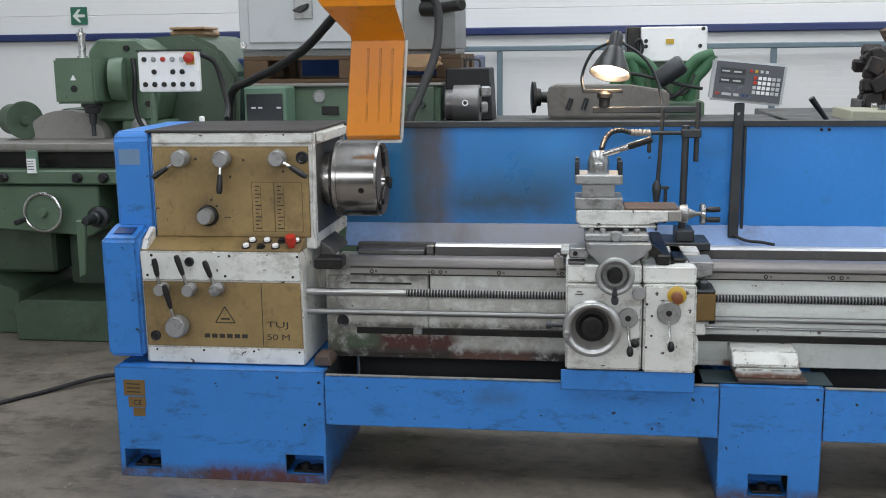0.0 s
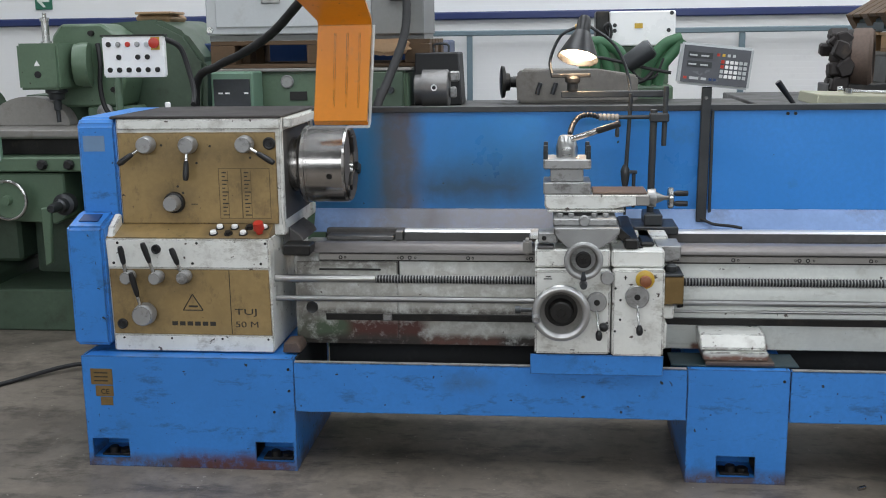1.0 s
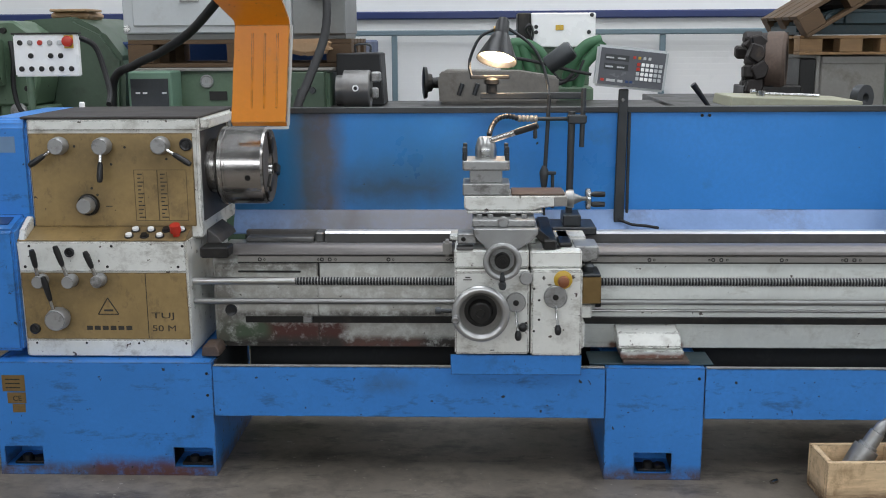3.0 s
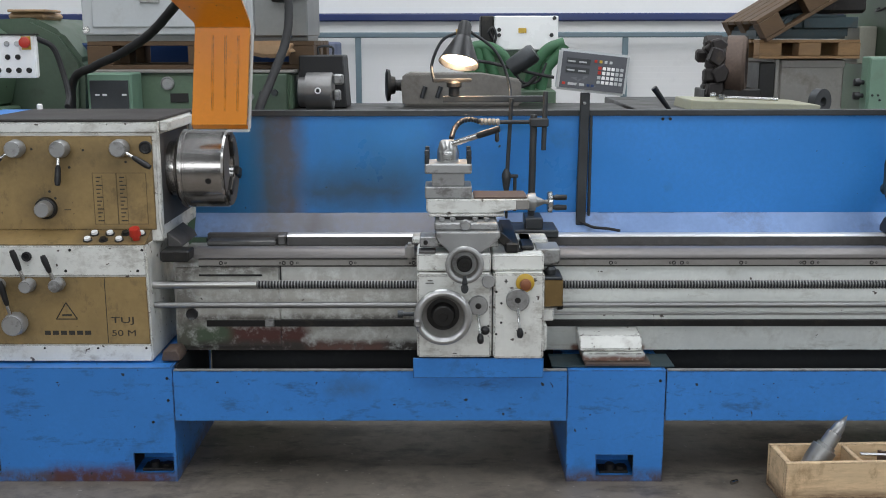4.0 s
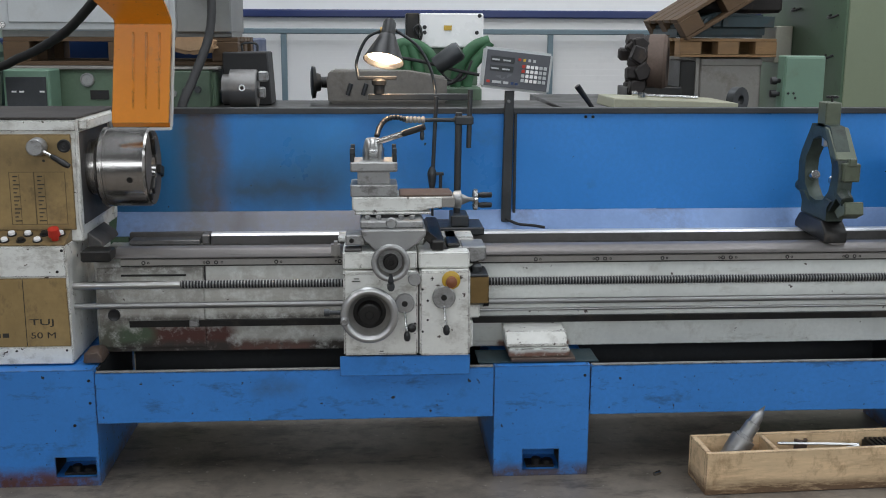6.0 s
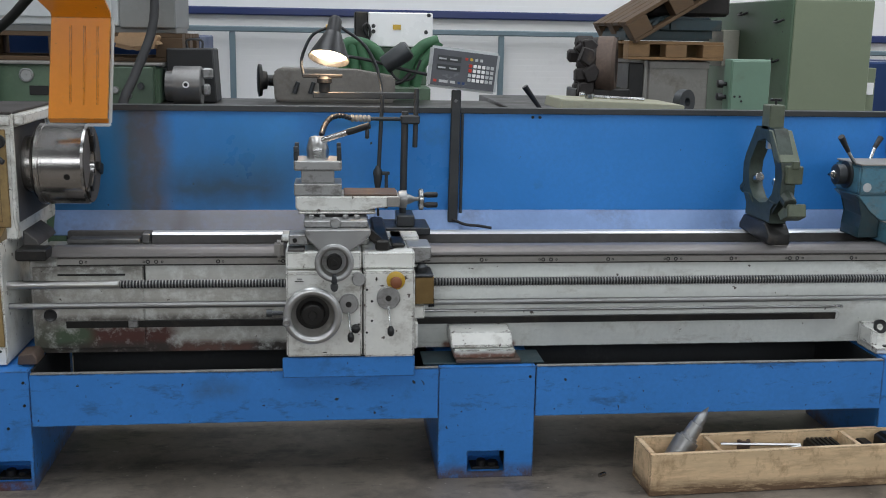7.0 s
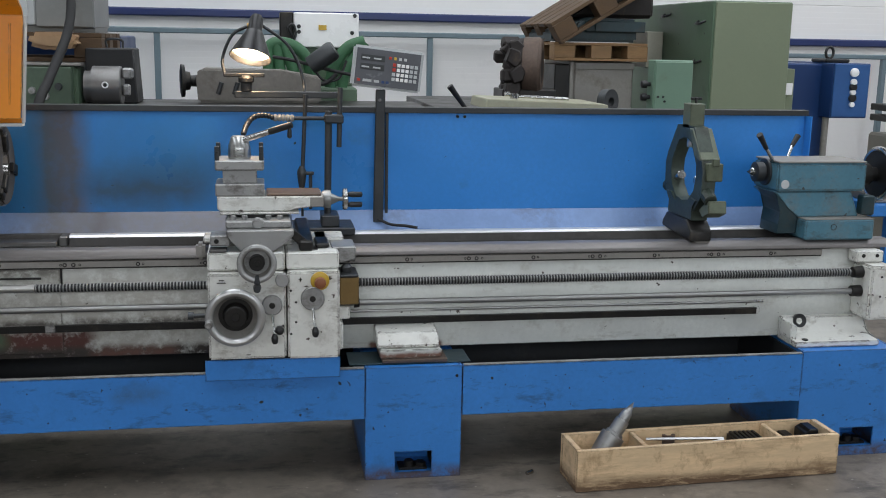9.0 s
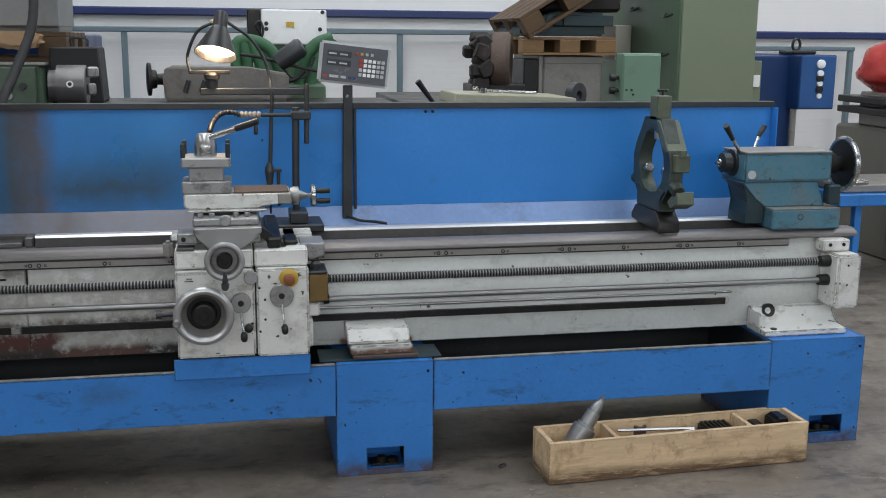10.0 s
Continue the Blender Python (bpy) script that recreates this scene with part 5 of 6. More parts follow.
h = B()
box(h, -0.139, 0.139, -0.03, 0.03, -0.081, 0.081, 0.008, 2)
case = part("housing", tilt(h), M_GREYBOX, dro)
h = B()
box(h, -0.128, 0.128, -0.0325, -0.0305, -0.071, 0.071, 0.001)
part("face", tilt(h), M_SCREEN, case, "dark readout face")
for r in range(2):
    h = B()
    box(h, -0.11, -0.015, -0.0345, -0.033, 0.025 - 0.035 * r, 0.048 - 0.035 * r, 0.001)
    part("display", tilt(h), M_GUNMETAL, case)
    for k in range(2):
        h = B()
        box(h, -0.105 + 0.045 * k, -0.075 + 0.045 * k, -0.0355, -0.0347, 0.032 - 0.035 * r, 0.038 - 0.035 * r, 0)
        part("print_bar", tilt(h), M_GREYBOX, case)
for r in range(4):
    for c in range(6):
        h = B()
        box(h, 0.018 + 0.0175 * c, 0.031 + 0.0175 * c, -0.036, -0.0328, 0.012 - 0.0185 * r, 0.025 - 0.0185 * r, 0.001)
        part("key", tilt(h), M_RED if c == 0 and r < 2 else M_PANELWHITE if 0 < c < 4 else M_GREYBOX, case)
for k, c in ((0, M_RED), (1, M_YELLOW), (2, M_GREYBOX), (3, M_GREYBOX)):
    h = B()
    box(h, 0.0 + 0.02 * k, 0.011 + 0.02 * k, -0.0345, -0.0328, 0.038, 0.049, 0.001)
    part("indicator", tilt(h), c, case)
for x0, x1, mt in ((-0.118, -0.105, M_RED), (-0.095, -0.06, M_GREYBOX), (-0.05, -0.03, M_GREYBOX), (-0.02, -0.008, M_CABBLUE), (-0.003, 0.009, M_CABBLUE)):
    h = B()
    box(h, x0, x1, -0.0345, -0.0328, -0.058, -0.048, 0)
    part("print_bar", tilt(h), mt, case)
h = B()
prism(h, [(0.772, 0.89), (0.812, 0.89), (0.818, 1.43), (0.780, 1.43)], 0.565, 0.588, "y", 0.003)
pp = part("post", h, M_GUNMETAL, dro, "dark grey steel post")
h = B()
spin(h, (0.795, 0.565, 1.388), (0, -1, 0), [(0, 0.008), (0.006, 0.007), (0.006, 0)], 10)
part("bolt", h, M_STEEL, pp)
h = B()
tube(h, [(0.79, 0.56, 0.905), (0.84, 0.545, 0.885), (0.90, 0.535, 0.880), (0.95, 0.53, 0.872)], 0.006, 8)
part("cable", h, M_RUBBER, dro)

# conduits of the lathe
h = B()
tube(h, [(-0.56, 1.22, 1.89), (-0.50, 1.21, 1.88), (-0.475, 1.18, 1.80), (-0.480, 1.10, 1.64), (-0.535, 0.95, 1.45), (-0.57, 0.85, 1.33), (-0.57, 0.74, 1.10)], 0.020, 12, 8, 0.03)
solo("flexible_conduit", h, M_RUBBER, "thick black flexible conduit hanging behind the chuck guard", "conduit")
h = B()
tube(h, [(-0.60, 0.30, 1.92), (-0.80, 0.60, 1.82), (-1.06, 1.0, 1.668), (-1.25, 1.15, 1.575), (-1.42, 1.3, 1.515), (-1.57, 1.42, 1.42), (-1.60, 1.5, 1.0)], 0.020, 12, 8, 0.03)
solo("flexible_conduit", h, M_RUBBER, "thick black flexible conduit sagging to the headstock", "conduit")

# ---- wooden box with spare parts on the floor
wb = thing("wooden_box", 1.965, -0.096, FLOOR, "long pale plywood box with two partitions on the floor", "box")
WX0, WX1, WY0, WY1, WZ = 1.44, 2.50, -0.190, -0.002, 0.174
for nm, a in (("front_board", (WX0, WX1, WY0, WY0 + 0.02)), ("back_board", (WX0, WX1, WY1 - 0.02, WY1)), ("end_board", (WX0 + 0.001, WX0 + 0.024, WY0 + 0.021, WY1 - 0.021)),
              ("end_board", (WX1 - 0.024, WX1 - 0.001, WY0 + 0.021, WY1 - 0.021)), ("partition", (1.705, 1.725, WY0 + 0.021, WY1 - 0.021)), ("partition", (2.255, 2.275, WY0 + 0.021, WY1 - 0.021))):
    h = B()
    box(h, *a, FLOOR + 0.002, WZ - (0.004 if nm == "partition" else 0.0), 0.002)
    part(nm, h, M_WOOD, wb)
h = B()
box(h, WX0 + 0.025, WX1 - 0.025, WY0 + 0.021, WY1 - 0.021, FLOOR + 0.001, 0.04, 0)
part("bottom_board", h, M_PALLET, wb)
wb.rotation_euler.z = radians(2.4)
nudge(-0.006, 0.0, wb)
h = B()
spin(h, (1.520, -0.125, 0.058), (0.66, 0.12, 1.0), [(0, 0), (0, 0.040), (0.05, 0.044), (0.052, 0.041), (0.13, 0.045), (0.160, 0.045), (0.163, 0.034), (0.172, 0.034), (0.174, 0.028), (0.225, 0.027), (0.228, 0.022), (0.252, 0.021), (0.305, 0.0)], 32)
solo("live_centre", h, M_MATTE, "steel live centre leaning out of the wooden box", "live centre")
for p0, p1 in (((1.735, -0.165, 0.135), (2.03, -0.155, 0.168)), ((1.735, -0.115, 0.170), (2.03, -0.148, 0.172))):
    h = B()
    rod(h, p0, p1, 0.0055, seg=8)
    solo("steel_bar", h, M_ROD, "thin steel bar in the wooden box", "steel bar")
h = B()
teeth = [(2.10, 0.04), (2.21, 0.04)]
for k in range(6):
    xk = 2.21 - 0.0183 * k
    teeth += [(xk, 0.152), (xk - 0.010, 0.152), (xk - 0.011, 0.143), (xk - 0.0182, 0.143)]
prism(h, teeth, -0.12, -0.03, "y")
solo("chuck_jaw", h, M_DARK, "dark toothed chuck jaw in the wooden box", "chuck jaw")
for x0, zt in ((2.290, 0.135), (2.382, 0.162)):
    h = B()
    prism(h, [(x0, 0.04), (x0 + 0.085, 0.04), (x0 + 0.085, zt - 0.02), (x0 + 0.06, zt - 0.02), (x0 + 0.06, zt + 0.012), (x0 + 0.02, zt + 0.012), (x0 + 0.02, zt), (x0, zt)], -0.11, -0.03, "y", 0.004)
    solo("chuck_jaw", h, M_DARK, "dark steel chuck jaw in the wooden box", "chuck jaw")
h = B()
spin(h, (1.86, -0.03, 0.04), (0, 0, 1), [(0, 0.025), (0.11, 0.025), (0.11, 0.014), (0.09, 0.014)], 16)
solo("steel_sleeve", h, M_RUST, "small rusty steel sleeve in the wooden box", "sleeve")
h = B()
spin(h, (1.30, -0.03, FLOOR + 0.008), (0.8, 0.5, 0), [(0, 0), (0, 0.008), (0.03, 0.008), (0.03, 0)], 10)
solo("dropped_bolt", h, M_STEEL, "small bright bolt lying on the floor", "bolt")
h = B()
tube(h, [(-3.4, 0.45, FLOOR + 0.01), (-2.66, 0.69, FLOOR + 0.01), (-2.46, 0.88, FLOOR + 0.01), (-2.2, 1.15, FLOOR + 0.03), (-1.9, 1.1, FLOOR + 0.05), (-1.6, 0.68, FLOOR + 0.2)], 0.011, 10, 8)
solo("power_cable", h, M_RUBBER, "black power cable trailing over the floor", "cable")


# ---- machines behind
mill = thing("milling_machine", -2.9, 2.4, FLOOR, "green knee milling machine with a vertical head and long table", "milling machine")
h = B()
prism(h, [(-3.25, FLOOR), (-2.2, FLOOR), (-2.2, 0.22), (-2.3, 0.26), (-3.2, 0.26), (-3.25, 0.22)], 1.85, 3.2, "y", 0.01)
part("base", h, M_DGREEN, mill)
# darker green low on the mill also stands in for the shade there
h = B()
prism(h, [(-4.2, FLOOR), (-3.30, FLOOR), (-3.30, 0.28), (-3.5, 0.36), (-4.2, 0.36)], 2.0, 3.0, "y", 0.01)
part("side_base", h, M_DGREEN, mill)
h = B()
box(h, -4.2, -3.13, 2.15, 3.0, 0.361, 0.93, 0.02)
part("side_body", h, M_DGREEN, mill)
h = B()
box(h, -2.44, -2.05, 2.4, 3.1, 0.262, 1.19, 0.02)
part("side_column", h, M_DGREEN, mill)
h = B()
box(h, -3.12, -2.45, 2.30, 3.1, 0.25, 1.36, 0.02, 2)
part("column", h, M_DGREEN, mill)
h = B()
prism(h, [(-3.40, 0.73), (-2.66, 0.68), (-2.60, 0.72), (-2.60, 0.965), (-3.45, 0.965)], 1.68, 2.35, "y", 0.008)
knee = part("knee", h, M_GREEN, mill, "green knee with worn corners")
h = B()
box(h, -3.45, -2.42, 1.66, 2.3, 0.975, 1.055, 0.008)
part("saddle", h, M_GREEN, mill)
h = B()
box(h, -3.3, -2.5, 1.80, 2.2, 1.055, 1.15, 0.004)
part("table_slide", h, M_DARK, mill)
h = B()
prism(h, [(1.72, 1.150), (1.70, 1.165), (1.70, 1.200), (2.12, 1.200), (2.12, 1.150)], -4.1, -2.22, "x", 0.003)
part("table", h, M_SOILED, mill, "grey worn slotted table")
h = B()
box(h, -2.99, -2.93, 1.655, 1.68, 1.03, 1.165, 0.003)
part("stop_block", h, M_PALEGREEN, mill)
h = B()
box(h, -2.985, -2.935, 1.648, 1.656, 1.04, 1.12, 0)
part("label_plate", h, M_PANELWHITE, mill, "small white plate with unreadable rows")
for bz in (1.06, 1.075, 1.09, 1.105):
    h = B()
    box(h, -2.98, -2.945, 1.6465, 1.6478, bz, bz + 0.004, 0)
    part("print_bar", h, M_INK, mill)
for bx in (-3.13, -2.70, -2.55):
    h = B()
    spin(h, (bx, 1.66, 1.015), (0, -1, 0), [(0, 0.028), (0.02, 0.03), (0.035, 0.02), (0.035, 0)], 8)
    part("knob", h, M_BLACK, mill)
h = B()
spin(h, (-2.875, 1.66, 0.83), (0, -1, 0), [(0.08 + 0.012 * math.cos(2 * math.pi * k / 10), 0.105 + 0.010 * math.sin(2 * math.pi * k / 10)) for k in range(11)], 36)
w = part("handwheel", h, M_STEEL, mill, "bright handwheel")
h = B()
spin(h, (-2.875, 1.68, 0.83), (0, -1, 0), [(0, 0.03), (0.085, 0.03), (0.088, 0.10), (0.096, 0.10), (0.098, 0.028), (0.13, 0.024), (0.13, 0)], 28)
part("wheel_disc", h, M_GREEN, w)
h = B()
rod(h, (-2.985, 1.57, 0.79), (-2.985, 1.49, 0.785), 0.016)
part("grip", h, M_BLACK, w)
h = B()
spin(h, (-2.60, 1.70, 0.795), (0, -1, 0), [(0, 0.06), (0.05, 0.06), (0.06, 0.04), (0.10, 0.038), (0.11, 0.028), (0.18, 0.026), (0.20, 0.02), (0.20, 0)], 20)
part("crank_shaft", h, M_GUNMETAL, mill)
h = B()
prism(h, [(-2.655, 0.80), (-2.60, 0.80), (-2.615, 0.50), (-2.655, 0.48)], 1.50, 1.53, "y", 0.006)
part("crank_arm", h, M_GREEN, mill)
h = B()
spin(h, (-3.30, 1.70, 0.78), (0, -1, 0), [(0, 0.04), (0.06, 0.04), (0.07, 0.02), (0.07, 0)], 16)
part("side_shaft", h, M_GUNMETAL, mill)
h = B()
box(h, -2.50, -2.3, 1.75, 2.4, 0.5, 0.95, 0.02)
part("feed_box", h, M_DGREEN, mill)
h = B()
box(h, -2.868, -2.635, 1.80, 2.06, 1.415, 1.668, 0.012, 2)
head = part("vertical_head", h, M_GREEN, mill)
h = B()
prism(h, [(-2.772, 1.545), (-2.738, 1.545), (-2.755, 1.575)], 1.797, 1.7995, "y")
part("warning_sign", h, M_PANELWHITE, head, "pale warning triangle")
h = B()
spin(h, (-2.755, 1.80, 1.498), (0, -1, 0), [(0, 0.02), (0.004, 0.018), (0.004, 0)], 16)
part("sight", h, M_BLACK, head)
h = B()
spin(h, (-2.755, 1.93, 1.668), (0, 0, 1), [(0, 0.03), (0.01, 0.03), (0.012, 0.02), (0.12, 0.02), (0.122, 0.026), (0.14, 0.026), (0.142, 0.012), (0.165, 0.012), (0.165, 0)], 16)
part("draw_bar", h, M_STEEL, head)
h = B()
spin(h, (-2.72, 1.93, 1.415), (0, 0, -1), [(0, 0.06), (0.02, 0.06), (0.03, 0.045), (0.06, 0.04), (0.065, 0.022), (0.12, 0.02), (0.125, 0.012), (0.19, 0.012), (0.19, 0)], 18)
part("spindle", h, M_GUNMETAL, head)
h = B()
spin(h, (-2.63, 2.0, 1.545), (1, 0.25, 0), [(0, 0.115), (0.04, 0.125), (0.08, 0.125), (0.08, 0)], 28)
part("swivel_flange", h, M_GREEN, head)
h = B()
prism(h, [(-2.78, 1.30), (-2.42, 1.30), (-2.38, 1.45), (-2.40, 1.70), (-2.50, 1.775), (-2.74, 1.775), (-2.80, 1.70)], 2.08, 2.35, "y", 0.015)
part("ram_front", h, M_GREEN, mill)
h = B()
prism(h, [(-2.75, 1.20), (-2.02, 1.20), (-2.0, 1.55), (-2.12, 1.72), (-2.28, 1.80), (-2.6, 1.78), (-2.75, 1.72)], 2.36, 3.3, "y", 0.03, 2)
part("ram", h, M_DGREEN, mill, "dark green ram casting")
h = B()
tube(h, [(-2.52, 2.06, 1.66), (-2.50, 2.03, 1.56), (-2.51, 2.03, 1.42), (-2.49, 2.03, 1.30), (-2.44, 2.03, 1.24)], 0.014, 8)
part("hose", h, M_RUBBER, mill)
h = B()
spin(h, (-2.50, 2.06, 1.275), (0, -1, 0), [(0, 0.045), (0.02, 0.045), (0.025, 0.03), (0.025, 0)], 18)
part("hose_flange", h, M_ALU, mill)
for bx, bz in ((-2.56, 1.72), (-2.43, 1.60), (-2.45, 1.40)):
    h = B()
    spin(h, (bx, 2.08, bz), (0, -1, 0), [(0, 0.018), (0.02, 0.016), (0.02, 0)], 8)
    part("bolt", h, M_DARK, mill)
h = B()
box(h, -2.62, -2.35, 2.08, 2.3, 1.21, 1.30, 0.01)
part("column_cap", h, M_GREEN, mill)
h = B()
box(h, -2.42, -2.20, 2.5, 2.8, 1.785, 1.83, 0.02)
box(h, -2.40, -2.18, 2.45, 2.7, 1.83, 1.845, 0.004)
pad = solo("leather_pad", h, M_TAN, "folded tan cloth on top of the green ram", "cloth")
h = B()
spin(h, (-3.12, 1.98, 1.312), (1.0, -0.8, 0), [(0, 0), (0, 0.10), (0.012, 0.108), (0.03, 0.108), (0.03, 0.09), (0.02, 0.03), (0.035, 0.025), (0.035, 0)], 30)
spin(h, (-3.12, 1.98, 1.312), (-1.0, 0.8, 0), [(0, 0.09), (0.14, 0.09), (0.14, 0)], 24)
dividing = solo("dividing_head", h, M_DGREEN, "dark green dividing head on the milling table", "dividing head")
h = B()
out = [(-3.06, 1.20)] + [(-2.88 + 0.24 * math.cos(math.pi * (1 - k / 14)), 1.20 + 0.165 * math.sin(math.pi * (1 - k / 14))) for k in range(15)]
prism(h, out[1:], 2.0, 2.11, "y", 0.004)
arched = solo("arched_cover", h, M_SOILED, "grey-brown arched casting lying on the milling table", "casting")

mill.scale.z = 0.98
nudge(0.17, 0.0, mill)
nudge(0.12, -0.024, dividing, arched)
nudge(0.12, -0.035, pad)

pend = thing("button_panel", -1.72, 0.9, FLOOR, "white push-button panel on a grey green pole", "button panel")
h = B()
box(h, -1.855, -1.57, 0.88, 0.915, 1.492, 1.672, 0.006, 2)
pc = part("case", h, M_PANELWHITE, pend, "bright white panel case")
h = B()
box(h, -1.860, -1.565, 0.875, 0.92, 1.6725, 1.680, 0.002)
part("cap", h, M_DARK, pend)
for r in range(3):
    for c in range(6):
        if r == 1 and c in (0, 2, 5) or r == 0 and c == 5:
            continue
        h = B()
        spin(h, (-1.823 + 0.044 * c, 0.88, 1.637 - 0.056 * r), (0, -1, 0), [(0, 0.0115), (0.006, 0.0115), (0.008, 0.009), (0.008, 0)], 14)
        part("push_button", h, (M_DARK, M_ALU, M_RED, M_ALU, M_GREYBOX)[c % 5] if r == 0 else M_DARK, pc)
h = B()
box(h, -1.628, -1.588, 0.8775, 0.8795, 1.612, 1.668, 0)
part("stop_field", h, M_YELLOW, pc)
h = B()
spin(h, (-1.608, 0.88, 1.642), (0, -1, 0), [(0, 0.012), (0.012, 0.012), (0.014, 0.024), (0.026, 0.022), (0.03, 0)], 18)
part("stop_button", h, M_RED, pc)
h = B()
rod(h, (-1.80, 0.90, FLOOR), (-1.80, 0.90, 1.492), 0.016)
part("pole", h, M_GREEN, pend)
h = B()
tube(h, [(-1.575, 0.91, 1.66), (-1.52, 0.95, 1.62), (-1.49, 0.96, 1.52), (-1.46, 0.93, 1.42), (-1.44, 0.85, 1.372)], 0.012, 8)
part("cable", h, M_RUBBER, pend)
h = B()
spin(h, (-1.455, 0.70, 1.358), (0, 0, 1), [(0, 0.012), (0.018, 0.012), (0.022, 0.008), (0.022, 0)], 12)
nudge(0.046, -0.012, pend)
solo("breather_cap", h, M_PANELWHITE, "small white cap on the headstock hood", "cap")

# green machine under the grey switch cabinet
gm = thing("turning_machine", -1.25, 2.0, FLOOR, "green machine tool with a pressure gauge and dark panels", "machine tool")
h = B()
box(h, -1.57, -0.60, 1.62, 2.5, FLOOR, 1.475, 0.012, 2)
part("housing", h, M_GREEN, gm)
h = B()
box(h, -1.66, -0.58, 1.60, 2.52, 1.476, 1.490, 0.003)
part("top_plate", h, M_SOILED, gm)
h = B()
spin(h, (-1.221, 1.62, 1.425), (0, -1, 0), [(0, 0.034), (0.012, 0.034), (0.014, 0.028), (0.010, 0.026), (0.010, 0.006), (0.016, 0.005), (0.016, 0)], 20)
part("gauge", h, M_ALU, gm)
h = B()
box(h, -1.21, -1.12, 1.612, 1.619, 1.33, 1.375, 0.001)
part("name_plate", h, M_DARK, gm)
h = B()
box(h, -1.56, -1.345, 1.42, 1.60, FLOOR, 1.482, 0.008)
part("switch_box", h, M_PALEGREEN, gm)
h = B()
box(h, -1.545, -1.360, 1.412, 1.419, 1.25, 1.448, 0.002)
sp = part("switch_panel", h, M_GUNMETAL, gm)
for bx in (-1.52, -1.485, -1.39):
    h = B()
    box(h, bx, bx + 0.022, 1.409, 1.4115, 1.375, 1.383, 0)
    part("print_bar", h, M_PANELWHITE, sp)
h = B()
box(h, -0.90, -0.62, 1.58, 1.618, 1.20, 1.47, 0.004)
kp = part("control_plate", h, M_DGREEN, gm)
for bx, bz in ((-0.74, 1.375), (-0.74, 1.335), (-0.68, 1.38), (-0.84, 1.40), (-0.80, 1.36)):
    h = B()
    spin(h, (bx, 1.58, bz), (0, -1, 0), [(0, 0.018), (0.015, 0.016), (0.015, 0)], 12)
    part("knob", h, M_GUNMETAL if bz > 1.37 else M_ALU, kp)


def pallet(x0, x1, y0, y1, z, label, wood):
    p = thing("pallet", (x0 + x1) / 2, (y0 + y1) / 2, z, label, "pallet", "wooden pallets")
    n = 5
    for k in range(n):
        h = B()
        w = (y1 - y0) / n
        box(h, x0, x1, y0 + w * k + 0.01, y0 + w * (k + 1) - 0.01, z + 0.118, z + 0.14, 0.002)
        part("deck_board", h, wood, p)
    for k in range(3):
        xa = x0 + (x1 - x0 - 0.13) * k / 2
        for j in range(3):
            ya = y0 + (y1 - y0 - 0.12) * j / 2
            h = B()
            box(h, xa, xa + 0.13, ya, ya + 0.12, z + 0.021, z + 0.117, 0.003)
            part("block", h, wood, p)
    for j in range(3):
        ya = y0 + (y1 - y0 - 0.12) * j / 2
        h = B()
        box(h, x0, x1, ya, ya + 0.12, z, z + 0.02, 0.002)
        part("bottom_board", h, wood, p)
    return p


top_pallet = pallet(-1.66, -0.50, 1.75, 2.45, 1.491, "worn brown wooden pallet on the green machine, darkened for shade", M_PALLET)
gc = thing("switch_cabinet", -1.1, 2.0, 1.632, "light grey electrical cabinet with a rotary switch on a pallet", "cabinet")
h = B()
box(h, -1.675, -0.80, 1.75, 2.25, 1.664, 2.55, 0.006)
part("body", h, M_GREYBOX, gc)
h = B()
box(h, -1.62, -0.83, 1.735, 1.7485, 1.70, 2.52, 0.008)
door = part("door", h, M_GREYBOX, gc, "pale grey dented door")
h = B()
box(h, -0.798, -0.527, 1.74, 2.25, 1.655, 2.55, 0.006)
part("side_panel", h, M_DGREYBOX, gc, "soiled dark grey panel")
h = B()
box(h, -1.67, -0.53, 1.78, 2.2, 1.632, 1.662, 0.002)
part("skid", h, M_DGREYBOX, gc)
h = B()
box(h, -1.37, -1.27, 1.725, 1.734, 1.82, 1.92, 0.004)
rs = part("switch_plate", h, M_ALU, door)
h = B()
prism(h, [(-1.375, 1.862), (-1.335, 1.885), (-1.285, 1.900), (-1.29, 1.875), (-1.33, 1.850)], 1.695, 1.724, "y", 0.005)
part("rotary_handle", h, M_BLACK, door)
for bx, bz in ((-1.655, 1.69), (-1.23, 1.90)):
    h = B()
    spin(h, (bx, 1.75, bz), (0, -1, 0), [(0, 0.018), (0.012, 0.016), (0.012, 0)], 12)
    part("lock", h, M_BLACK if bx > -1.5 else M_STEEL, gc)
h = B()
rod(h, (-0.60, 1.70, 1.86), (-0.47, 1.55, 1.87), 0.028)
rod(h, (-0.70, 1.735, 1.86), (-0.60, 1.70, 1.86), 0.036)
part("cable_gland", h, M_DARK, gc)
h = B()
box(h, -2.25, -0.45, 2.56, 3.3, FLOOR, 1.62, 0.01)
solo("blue_cabinet", h, M_CABBLUE, "plain blue steel cabinet behind the green machine", "cabinet")
h = B()
prism(h, [(-0.80, 1.632), (-0.62, 1.635), (-0.58, 1.60), (-0.60, 1.56), (-0.72, 1.545), (-0.82, 1.57)], 1.60, 1.74, "y", 0.02, 2)
glove = solo("leather_glove", h, M_TAN, "crumpled tan cloth wedged by the pallet", "cloth")
nudge(0.062, 0.0, glove, gm, gc, top_pallet)

